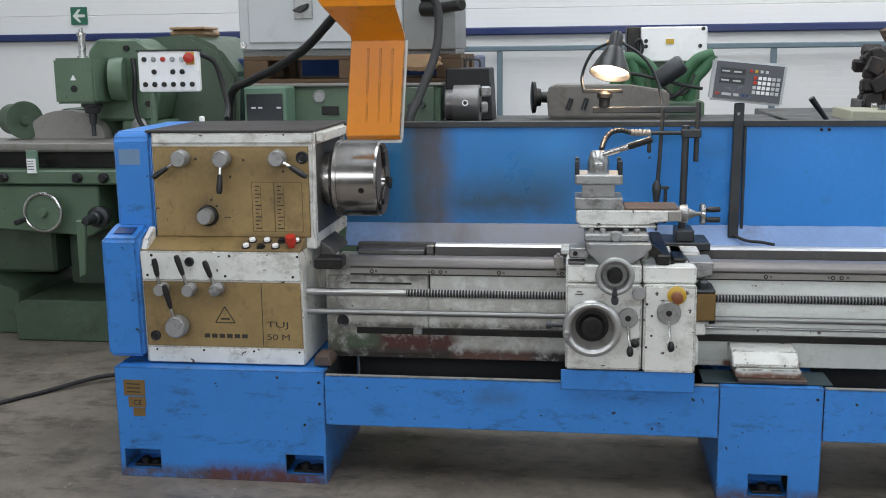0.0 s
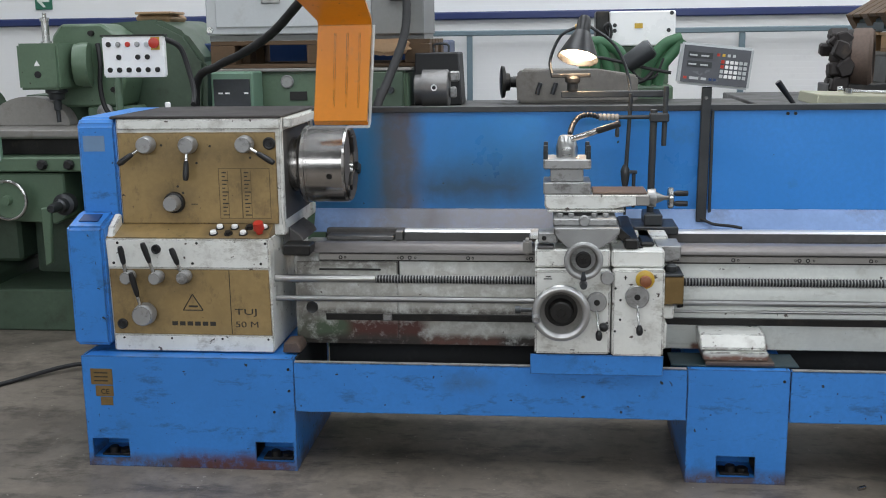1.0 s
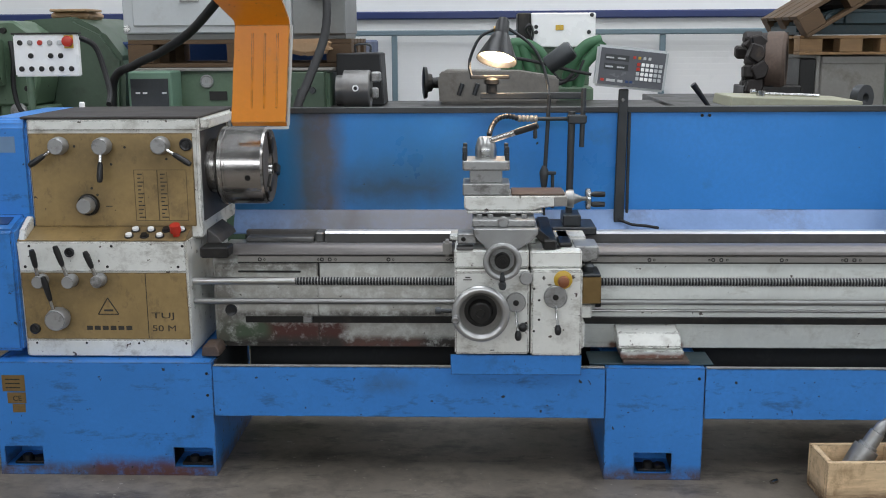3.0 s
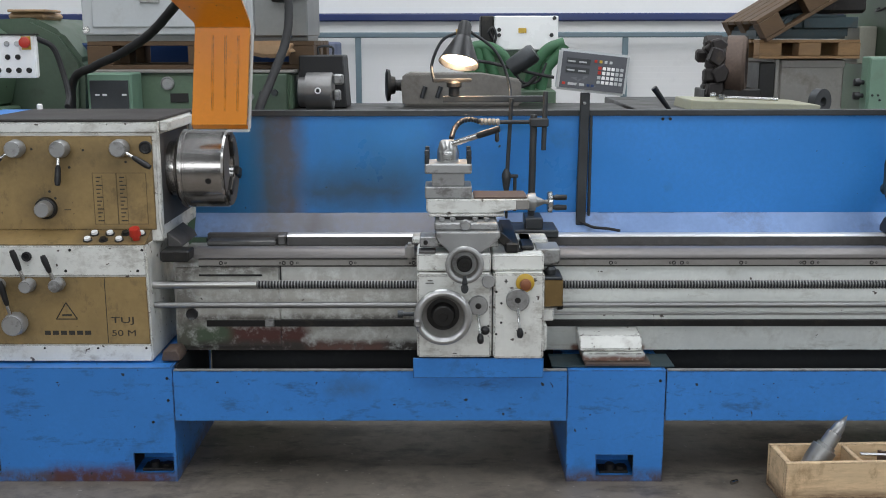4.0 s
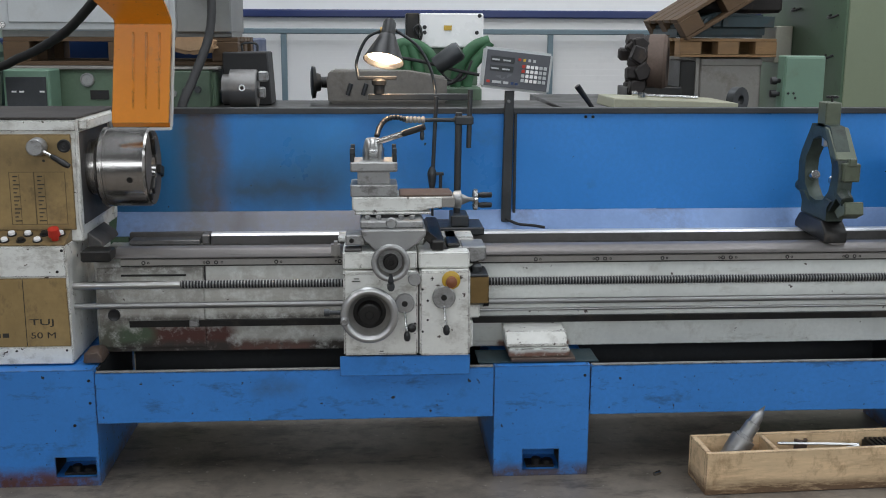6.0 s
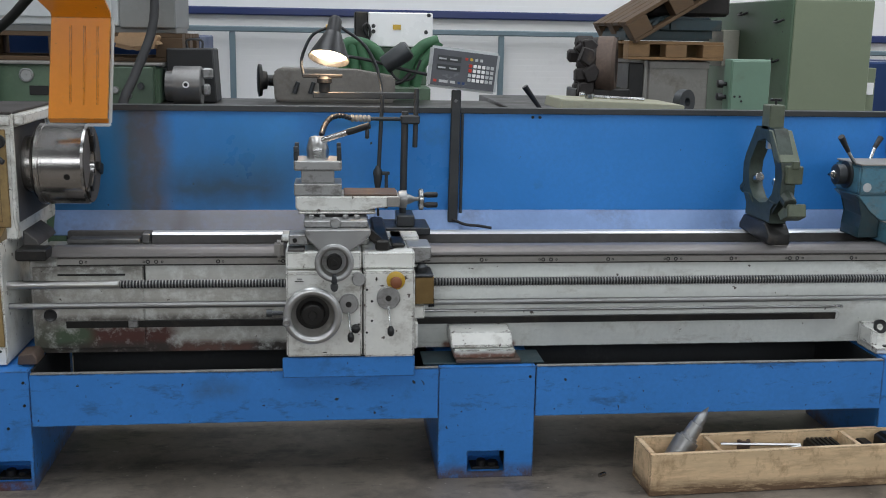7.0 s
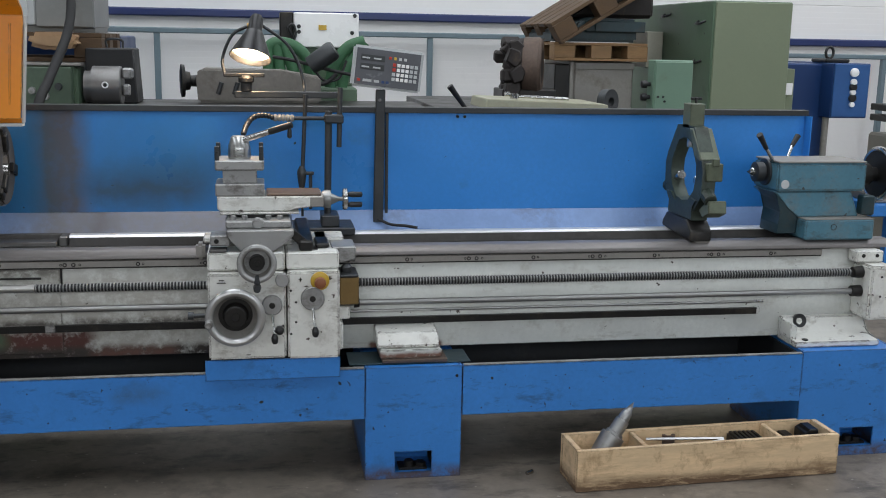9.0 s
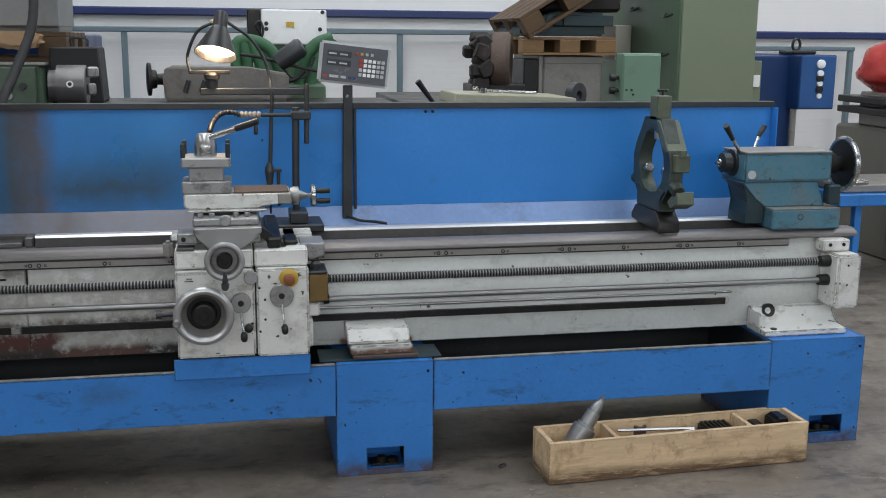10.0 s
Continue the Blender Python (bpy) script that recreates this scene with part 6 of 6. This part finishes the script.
# workbench with odds and ends behind the splash guard
wbch = thing("workbench", 0.1, 1.75, FLOOR, "plain dark steel workbench behind the lathe", "workbench")
h = B()
box(h, -0.60, 1.15, 1.25, 2.1, 1.24, 1.295, 0.004)
part("top", h, M_DARK, wbch)
for lx in (-0.55, 1.08):
    for ly in (1.3, 2.0):
        h = B()
        box(h, lx, lx + 0.05, ly, ly + 0.05, FLOOR, 1.24, 0.002)
        part("leg", h, M_DARK, wbch)
tool_case = thing("tool_case", -0.43, 1.8, 1.295, "black tool case with a wire handle on the workbench", "case")
h = B()
prism(h, [(-0.545, 1.295), (-0.30, 1.295), (-0.315, 1.56), (-0.54, 1.56)], 1.70, 1.95, "y", 0.006)
part("body", h, M_RUBBER, tool_case)
h = B()
tube(h, [(-0.45, 1.8, 1.562), (-0.45, 1.8, 1.60), (-0.38, 1.8, 1.60), (-0.375, 1.8, 1.562)], 0.006, 8, 4)
part("handle", h, M_GUNMETAL, tool_case)
spare = thing("spare_chuck", -0.42, 1.45, 1.295, "grey spare lathe chuck lying on the workbench", "chuck")
h = B()
spin(h, (-0.505, 1.45, 1.389), (1, 0, 0), [(0, 0), (0, 0.07), (0.035, 0.072), (0.037, 0.094), (0.16, 0.094), (0.165, 0.088), (0.165, 0)], 40)
part("body", h, M_GREY, spare)
h = B()
spin(h, (-0.405, 1.356, 1.40), (0, -1, 0), [(0, 0.016), (0.004, 0.015), (0.002, 0.008), (0.002, 0)], 16)
part("key_socket", h, M_PANELWHITE, spare)
h = B()
spin(h, (-0.405, 1.353, 1.40), (0, -1, 0), [(0, 0.009), (0.002, 0.008), (0.002, 0)], 12)
part("socket_hole", h, M_BLACK, spare)
h = B()
box(h, -0.338, -0.290, 1.42, 1.48, 1.425, 1.475, 0.008)
box(h, -0.338, -0.305, 1.42, 1.48, 1.345, 1.40, 0.008)
part("jaw", h, M_ALU, spare)
cast = thing("grey_tailstock", 0.1, 1.9, 1.295, "soiled light grey machine head lying on the workbench", "machine head")
h = B()
prism(h, [(-0.02, 1.295), (0.60, 1.295), (0.60, 1.43), (0.40, 1.462), (0.0, 1.468), (-0.03, 1.44)], 1.82, 2.05, "y", 0.012, 2)
part("body", h, surf("soiled_beige_casting", (0.19, 0.175, 0.155), 0.5, 0.1, 0.2, 6.0, 60, 0.1, (0.08, 0.065, 0.05), 0.3, 7.0), cast)
h = B()
spin(h, (-0.03, 1.93, 1.40), (-1, -0.15, 0), [(0, 0.03), (0.03, 0.028), (0.035, 0.045), (0.06, 0.05), (0.062, 0.082), (0.078, 0.085), (0.082, 0.07), (0.082, 0)], 28)
part("flange", h, M_DARK, cast)
for bx in (0.08, 0.16):
    h = B()
    rod(h, (bx, 1.80, 1.34), (bx + 0.02, 1.80, 1.40), 0.012)
    part("bolt", h, M_GUNMETAL, cast)

nudge(0.03, 0.0, tool_case, spare, cast)

gd = thing("welding_set", 0.62, 2.4, FLOOR, "green machine with a grey motor and bent frame", "machine")
h = B()
box(h, 0.40, 0.80, 2.2, 2.6, FLOOR, 1.36, 0.01)
part("column", h, M_GREEN, gd)
for nm, rails in (("left_hoop", [[(0.317, 1.44), (0.325, 1.58), (0.42, 1.595), (0.51, 1.54), (0.548, 1.433), (0.56, 1.36)], [(0.36, 1.59), (0.375, 1.50), (0.39, 1.36)], [(0.40, 1.59), (0.446, 1.47), (0.489, 1.36)]]),
                  ("right_hoop", [[(0.844, 1.617), (0.758, 1.585), (0.693, 1.509), (0.66, 1.42), (0.655, 1.36)], [(0.845, 1.61), (0.80, 1.54), (0.745, 1.47), (0.715, 1.36)]])):
    for rail in rails:
        h = B()
        tube(h, [(px, 2.25, pz) for px, pz in rail], 0.032, 12, 8)
        part(nm, h, M_LOOM, gd, "bent green steel hoop")
h = B()
spin(h, (0.54, 2.12, 1.48), (0.5, -0.1, 0.35), [(0, 0), (0, 0.05), (0.14, 0.055), (0.16, 0.045), (0.16, 0)], 20)
part("motor", h, M_GUNMETAL, gd, "dark grey motor")
h = B()
tube(h, [(0.46, 2.1, 1.40), (0.52, 2.1, 1.385), (0.62, 2.1, 1.39), (0.68, 2.1, 1.44)], 0.012, 8)
part("cable", h, M_RUBBER, gd)
h = B()
tube(h, [(0.338, 2.1, 1.525), (0.45, 2.1, 1.507), (0.64, 2.1, 1.46), (0.775, 2.1, 1.433)], 0.009, 8)
tube(h, [(0.56, 2.1, 1.46), (0.61, 2.1, 1.405), (0.69, 2.1, 1.415), (0.735, 2.12, 1.51)], 0.007, 8)
part("cable", h, M_RUBBER, gd)
wbx = thing("white_switch_box", 0.64, 2.6, 1.36, "white painted steel switch box on the green machine", "switch box")
h = B()
box(h, 0.462, 0.828, 2.42, 2.7, 1.575, 1.768, 0.006)
wf = part("body", h, M_PANELWHITE, wbx)
h = B()
box(h, 0.385, 0.460, 2.45, 2.7, 1.575, 1.770, 0.006)
part("side", h, M_DARK, wbx)
h = B()
box(h, 0.42, 0.80, 2.46, 2.66, 1.36, 1.574, 0.004)
part("stand", h, M_GREEN, wbx)
for bx, bz in ((0.49, 1.69), (0.49, 1.66), (0.79, 1.66), (0.805, 1.755)):
    h = B()
    spin(h, (bx, 2.42, bz), (0, -1, 0), [(0, 0.012), (0.006, 0.010), (0.006, 0)], 10)
    part("screw", h, M_BLACK, wf)
h = B()
box(h, 0.60, 0.645, 2.414, 2.4185, 1.672, 1.70, 0)
part("yellow_plate", h, M_YELLOW, wf)
h = B()
tube(h, [(0.45, 2.38, 1.64), (0.43, 2.37, 1.68), (0.455, 2.37, 1.70), (0.47, 2.37, 1.65), (0.455, 2.37, 1.60)], 0.008, 8)
part("hook", h, M_BLACK, wbx)

nudge(0.05, 0.0, gd, wbx)

# storage table with plate, gear, ring and lever
st = thing("storage_table", 1.55, 1.6, FLOOR, "plain steel table with worn odds and ends", "table")
h = B()
box(h, 1.18, 2.08, 0.85, 2.60, 1.24, 1.30, 0.004)
part("top", h, M_DARK, st)
for lx in (1.2, 1.98):
    for ly in (0.9, 2.65):
        h = B()
        box(h, lx, lx + 0.05, ly - 0.1 * (ly > 2), ly + 0.05 - 0.1 * (ly > 2), FLOOR, 1.24, 0.002)
        part("leg", h, M_DARK, st)
h = B()
prism(h, [(1.31, 1.330), (1.88, 1.325), (1.885, 1.352), (1.86, 1.358), (1.32, 1.376)], 0.95, 1.3, "y", 0.004)
solo("cream_plate", h, surf("cream_paint", (0.36, 0.35, 0.25), 0.45, 0, 0.1, 6, 60, 0.05, (0.2, 0.18, 0.12), 0.2), "cream painted steel plate on the storage table", "plate")
h = B()
rod(h, (1.47, 1.02, 1.385), (1.71, 1.0, 1.376), 0.007)
spin(h, (1.46, 1.02, 1.385), (0, 0, 1), [(-0.01, 0), (-0.01, 0.02), (0.012, 0.02), (0.012, 0)], 12)
spin(h, (1.415, 1.02, 1.395), (1, 0, 0), [(0, 0), (0, 0.011), (0.02, 0.011), (0.02, 0)], 12)
solo("spanner", h, M_STEEL, "bright steel spanner on the cream plate", "spanner")
h = B()
outer = [(1.1 + 0.059 * math.cos(2 * math.pi * k / 24), 1.36 + 0.059 * math.sin(2 * math.pi * k / 24)) for k in range(24)]
inner = [(1.1 + 0.022 * math.cos(2 * math.pi * k / 24), 1.36 + 0.022 * math.sin(2 * math.pi * k / 24)) for k in range(24)]
plate_ring(h, outer, inner, 1.91, 1.95)
bmesh.ops.rotate(h, verts=h.verts, cent=(1.93, 1.1, 1.36), matrix=Matrix.Rotation(radians(-55), 3, "Z"))
solo("iron_ring", h, M_GUNMETAL, "dark iron ring standing on the storage table", "ring")
h = B()
rod(h, (1.245, 0.95, 1.301), (1.144, 0.93, 1.432), 0.008, 0.014)
solo("black_lever", h, M_BLACK, "short black lever on the storage table", "lever")
gear = thing("rusty_faceplate", 1.85, 2.4, 1.30, "rusty brown faceplate with clamping dogs", "faceplate")
h = B()
spin(h, (1.80, 2.42, 1.50), (1, -0.35, 0), [(-0.10, 0), (-0.10, 0.09), (-0.02, 0.10), (-0.02, 0.16), (0.02, 0.165), (0.10, 0.165), (0.115, 0.15), (0.115, 0)], 40)
part("disc", h, M_IRON, gear)
for k in range(6):
    a = radians(30 + 60 * k)
    h = B()
    c = Vector((1.70, 2.40 + 0.11 * math.cos(a), 1.50 + 0.12 * math.sin(a)))
    box(h, c.x - 0.05 + 0.02 * (k % 3), c.x + 0.08, c.y - 0.02 - 0.01 * (k % 2), c.y + 0.045, c.z - 0.045 + 0.015 * (k % 3), c.z + 0.025 + 0.012 * (k % 2), 0.012)
    bmesh.ops.rotate(h, verts=h.verts, cent=c, matrix=Matrix.Rotation(radians(25 * k + 10), 3, "X"))
    part("dog", h, M_IRON, gear)
h = B()
box(h, 1.66, 1.98, 2.3, 2.55, 1.301, 1.37, 0.006)
part("cradle", h, M_DARK, gear)

for k in range(9):
    a = radians(20 + 41 * k)
    h = B()
    c = Vector((1.735 - 0.02 * (k % 2), 2.36 + 0.07 * math.cos(a), 1.47 + 0.14 * math.sin(a)))
    prism(h, [(c.x - 0.05, c.z - 0.03), (c.x + 0.03, c.z - 0.045), (c.x + 0.06, c.z + 0.02), (c.x + 0.01, c.z + 0.05), (c.x - 0.04, c.z + 0.025)], c.y - 0.05, c.y + 0.03, "y", 0.008)
    bmesh.ops.rotate(h, verts=h.verts, cent=c, matrix=Matrix.Rotation(radians(33 * k), 3, "Y"))
    part("dog", h, M_IRON, gear)
h = B()
spin(h, (1.80, 2.42, 1.50), (1, -0.35, 0), [(0.01, 0.160), (0.015, 0.169), (0.10, 0.169), (0.118, 0.152), (0.119, 0.10), (0.117, 0.10)], 40)
part("rim", h, M_RUST, gear, "worn rusty rim")
nudge(0.04, -0.012, gear)
h = B()
box(h, 2.085, 2.18, 2.58, 2.9, FLOOR, 1.50, 0.006)
solo("dark_column", h, M_DARK, "dark oily steel column beside the grey machine", "column")

h = B()
box(h, 1.36, 1.42, 0.98, 1.27, 1.3005, 1.331, 0.002)
box(h, 1.76, 1.82, 0.98, 1.27, 1.3005, 1.327, 0.002)
solo("packing_strip", h, M_PALLET, "dark wooden packing strips under the cream plate", "packing")

# grey machine with pallets on top, green cabinets
h = B()
box(h, 2.22, 2.60, 2.62, 3.3, FLOOR, 1.518, 0.01)
box(h, 2.185, 2.215, 2.61, 3.2, FLOOR, 1.520, 0.006)
box(h, 2.225, 2.60, 2.612, 2.619, 1.470, 1.512, 0.003)
solo("grey_machine", h, M_SOILED, "soiled grey machine body below a stack of pallets", "machine")
lower = pallet(2.07, 2.66, 2.55, 3.35, 1.522, "worn brown pallet on the grey machine", M_PALLET2)
lower.scale.z = 0.78
h = B()
prism(h, [(1.98, 1.674), (2.52, 1.674), (2.52, 1.81), (2.22, 1.825), (2.08, 1.78), (1.98, 1.74)], 2.62, 3.2, "y", 0.015, 2)
box(h, 2.18, 2.50, 2.60, 2.63, 1.73, 1.80, 0.01)
box(h, 2.24, 2.56, 2.585, 2.598, 1.735, 1.80, 0.004)
spin(h, (2.16, 2.62, 1.765), (0, -1, 0), [(0, 0.03), (0.02, 0.03), (0.025, 0.02), (0.025, 0)], 14)
teal = solo("teal_casting", h, M_TEALDARK, "dark teal casting lying on a pallet", "casting")
upper = pallet(2.05, 2.75, 2.5, 3.3, 1.80, "brown pallet over the teal casting, darkened for shade", M_PALLET)
upper.rotation_euler.y = radians(-31)
# added body that hides the bright wall and darkens the gap like shade
h = B()
prism(h, [(2.16, 1.785), (2.74, 1.785), (2.74, 2.14), (2.60, 2.02), (2.30, 1.85)], 2.7, 3.1, "y", 0.02)
solo("shade_filler", h, M_IRON, "dark rusty filler added for the shade under the tilted pallet", "casting")
nudge(0.09, -0.038, teal)
cab = thing("control_cabinet", 3.15, 2.8, FLOOR, "tall olive green control cabinet with a darker side", "cabinet")
h = B()
box(h, 2.915, 3.405, 2.2, 3.55, FLOOR, 1.884, 0.006)
part("body", h, M_GREEN, cab)
h = B()
box(h, 2.925, 3.40, 2.188, 2.1985, 0.1, 1.878, 0.004)
part("front_door", h, M_OLIVE, cab, "plain olive front panel")
for py, pz in ((2.35, 1.77), (2.9, 1.82), (2.38, 1.54)):
    h = B()
    tube(h, [(2.913, py - 0.05, pz), (2.885, py - 0.03, pz - 0.015), (2.885, py + 0.03, pz - 0.015), (2.913, py + 0.05, pz)], 0.007, 8, 4)
    part("handle", h, M_BLACK, cab)
h = B()
box(h, 2.80, 2.912, 2.95, 3.30, 1.48, 1.71, 0.005)
part("side_box", h, surf("beige_paint", (0.42, 0.41, 0.34), 0.5), cab, "small beige box on the side")
h = B()
box(h, 3.408, 3.48, 2.25, 2.5, FLOOR, 1.50, 0.004)
ep = part("end_panel", h, M_OLIVE, cab)
h = B()
box(h, 3.42, 3.465, 2.235, 2.2495, 1.345, 1.415, 0.002)
part("switch", h, M_PANELWHITE, ep)
sc = thing("small_cabinet", 2.53, 2.1, FLOOR, "pale green small switch cabinet with black knobs", "cabinet")
h = B()
box(h, 2.435, 2.66, 1.9, 2.0, FLOOR, 1.545, 0.006)
part("body", h, M_PALEGREEN, sc)
h = B()
box(h, 2.44, 2.655, 1.888, 1.8985, 0.3, 1.535, 0.003)
part("door", h, M_PALEGREEN, sc)
for kz in (1.41, 1.34):
    h = B()
    spin(h, (2.434, 1.95, kz), (-1, 0, 0), [(0, 0.012), (0.02, 0.012), (0.022, 0.022), (0.05, 0.02), (0.055, 0)], 14)
    part("knob", h, M_BLACK, sc)
for bx, bz in ((2.46, 1.345), (2.49, 1.345), (2.50, 1.32)):
    h = B()
    spin(h, (bx, 1.888, bz), (0, -1, 0), [(0, 0.007), (0.004, 0.006), (0.004, 0)], 8)
    part("screw", h, M_BLACK, sc)

nudge(0.024, 0.0, sc)
bc = thing("blue_control_box", 4.3, 3.2, FLOOR, "blue control box with gauges on a grey post", "control box")
h = B()
box(h, 4.165, 4.435, 2.9, 3.62, 1.196, 1.572, 0.006)
part("box_body", h, M_CABBLUE, bc)
h = B()
box(h, 4.172, 4.428, 2.89, 2.8985, 1.205, 1.565, 0.003)
fp = part("front_panel", h, surf("mid_blue_paint", (0.026, 0.10, 0.29), 0.4), bc)
for k, (r, z, mt) in enumerate(((0.030, 1.51, M_PANELWHITE), (0.022, 1.445, M_PANELWHITE), (0.026, 1.41, M_BLACK), (0.020, 1.375, M_PANELWHITE), (0.026, 1.335, M_BLACK), (0.018, 1.29, M_PANELWHITE))):
    h = B()
    spin(h, (4.31, 2.889, z), (0, -1, 0), [(0, r), (0.015, r), (0.018, r * 0.85), (0.018, 0)], 18)
    part("gauge", h, mt, fp)
h = B()
rod(h, (4.19, 2.99, FLOOR), (4.19, 2.99, 1.197), 0.022)
part("post", h, M_SOILED, bc)
h = B()
prof = [(4.24 + 0.028 * math.cos(2 * math.pi * k / 16), 1.64 + 0.04 * math.sin(2 * math.pi * k / 16)) for k in range(17)]
tube(h, [(p[0], 3.1, p[1]) for p in prof], 0.010, 8, 0)
box(h, 4.16, 4.34, 3.0, 3.2, 1.573, 1.60, 0.008)
part("lifting_eye", h, M_BLACK, bc)
h = B()
box(h, 3.70, 4.155, 3.05, 3.6, FLOOR, 1.52, 0.01)
solo("dark_blue_cabinet", h, M_CABBLUE, "dark blue steel cabinet by the wall", "cabinet")
bc.scale.z = 0.972
nudge(-0.062, 0.0, bc)
h = B()
bmesh.ops.create_icosphere(h, subdivisions=4, radius=1.0)
for v in h.verts:
    n3 = 1 + 0.12 * noise.noise(v.co * 2.3)
    v.co = Vector((5.53 + 0.47 * v.co.x * n3, 3.6 + 0.4 * v.co.y * n3, 1.42 + 0.27 * v.co.z * n3))
solo("red_sack", h, surf("red_plastic_film", (0.42, 0.025, 0.02), 0.28, 0, 0.12, 5, 40, 0.2, (0.6, 0.3, 0.25), 0.12), "red plastic-wrapped sack on a beige machine", "sack", smooth=80)
bgm = thing("beige_machine", 5.2, 3.5, FLOOR, "beige machine with dark rails on top", "machine")
h = B()
box(h, 4.78, 5.9, 3.2, 4.0, FLOOR, 0.98, 0.02)
part("body", h, surf("beige_machine_paint", (0.17, 0.16, 0.13), 0.5), bgm)
for kz in (1.08, 1.16):
    h = B()
    box(h, 4.72, 5.9, 3.25, 3.9, kz, kz + 0.05, 0.006)
    part("rail", h, M_DARK, bgm)
h = B()
box(h, 4.85, 5.8, 3.3, 3.8, 0.981, 1.24, 0.01)
part("riser", h, M_SOILED, bgm)
nudge(0.30, -0.0, bgm)
bb = thing("blue_trolley", 4.8, 2.7, FLOOR, "low blue steel trolley on castors", "trolley")
h = B()
box(h, 4.20, 5.6, 2.45, 3.1, 0.56, 0.64, 0.006)
part("deck", h, M_BLUE, bb)
h = B()
box(h, 4.25, 4.95, 2.50, 3.0, 0.641, 0.70, 0.01)
part("tray", h, M_SOILED, bb)
for lx in (4.35, 5.2):
    for ly in (2.5, 3.0):
        h = B()
        box(h, lx, lx + 0.05, ly, ly + 0.05, 0.12, 0.56, 0.003)
        part("leg", h, M_BLUE, bb)
        h = B()
        spin(h, (lx, ly + 0.025, FLOOR + 0.055), (1, 0, 0), [(0, 0), (0, 0.055), (0.04, 0.055), (0.04, 0)], 18)
        part("castor", h, M_BLACK, bb)

# exit sign on the wall
sg = thing("exit_sign", -4.73, 5.45, 2.07, "small green exit arrow sign on the white wall", "sign")
h = B()
box(h, -4.81, -4.655, 5.452, 5.466, 2.07, 2.225, 0.002)
part("board", h, surf("sign_green", (0.03, 0.16, 0.10), 0.4), sg)
h = B()
prism(h, [(-4.79, 2.147), (-4.735, 2.205), (-4.71, 2.205), (-4.745, 2.16), (-4.675, 2.16), (-4.675, 2.135), (-4.745, 2.135), (-4.71, 2.09), (-4.735, 2.09)], 5.448, 5.4515, "y")
part("arrow", h, surf("sign_white", (0.75, 0.8, 0.75), 0.4), sg, "white arrow")
nudge(0.409, -0.141, sg)
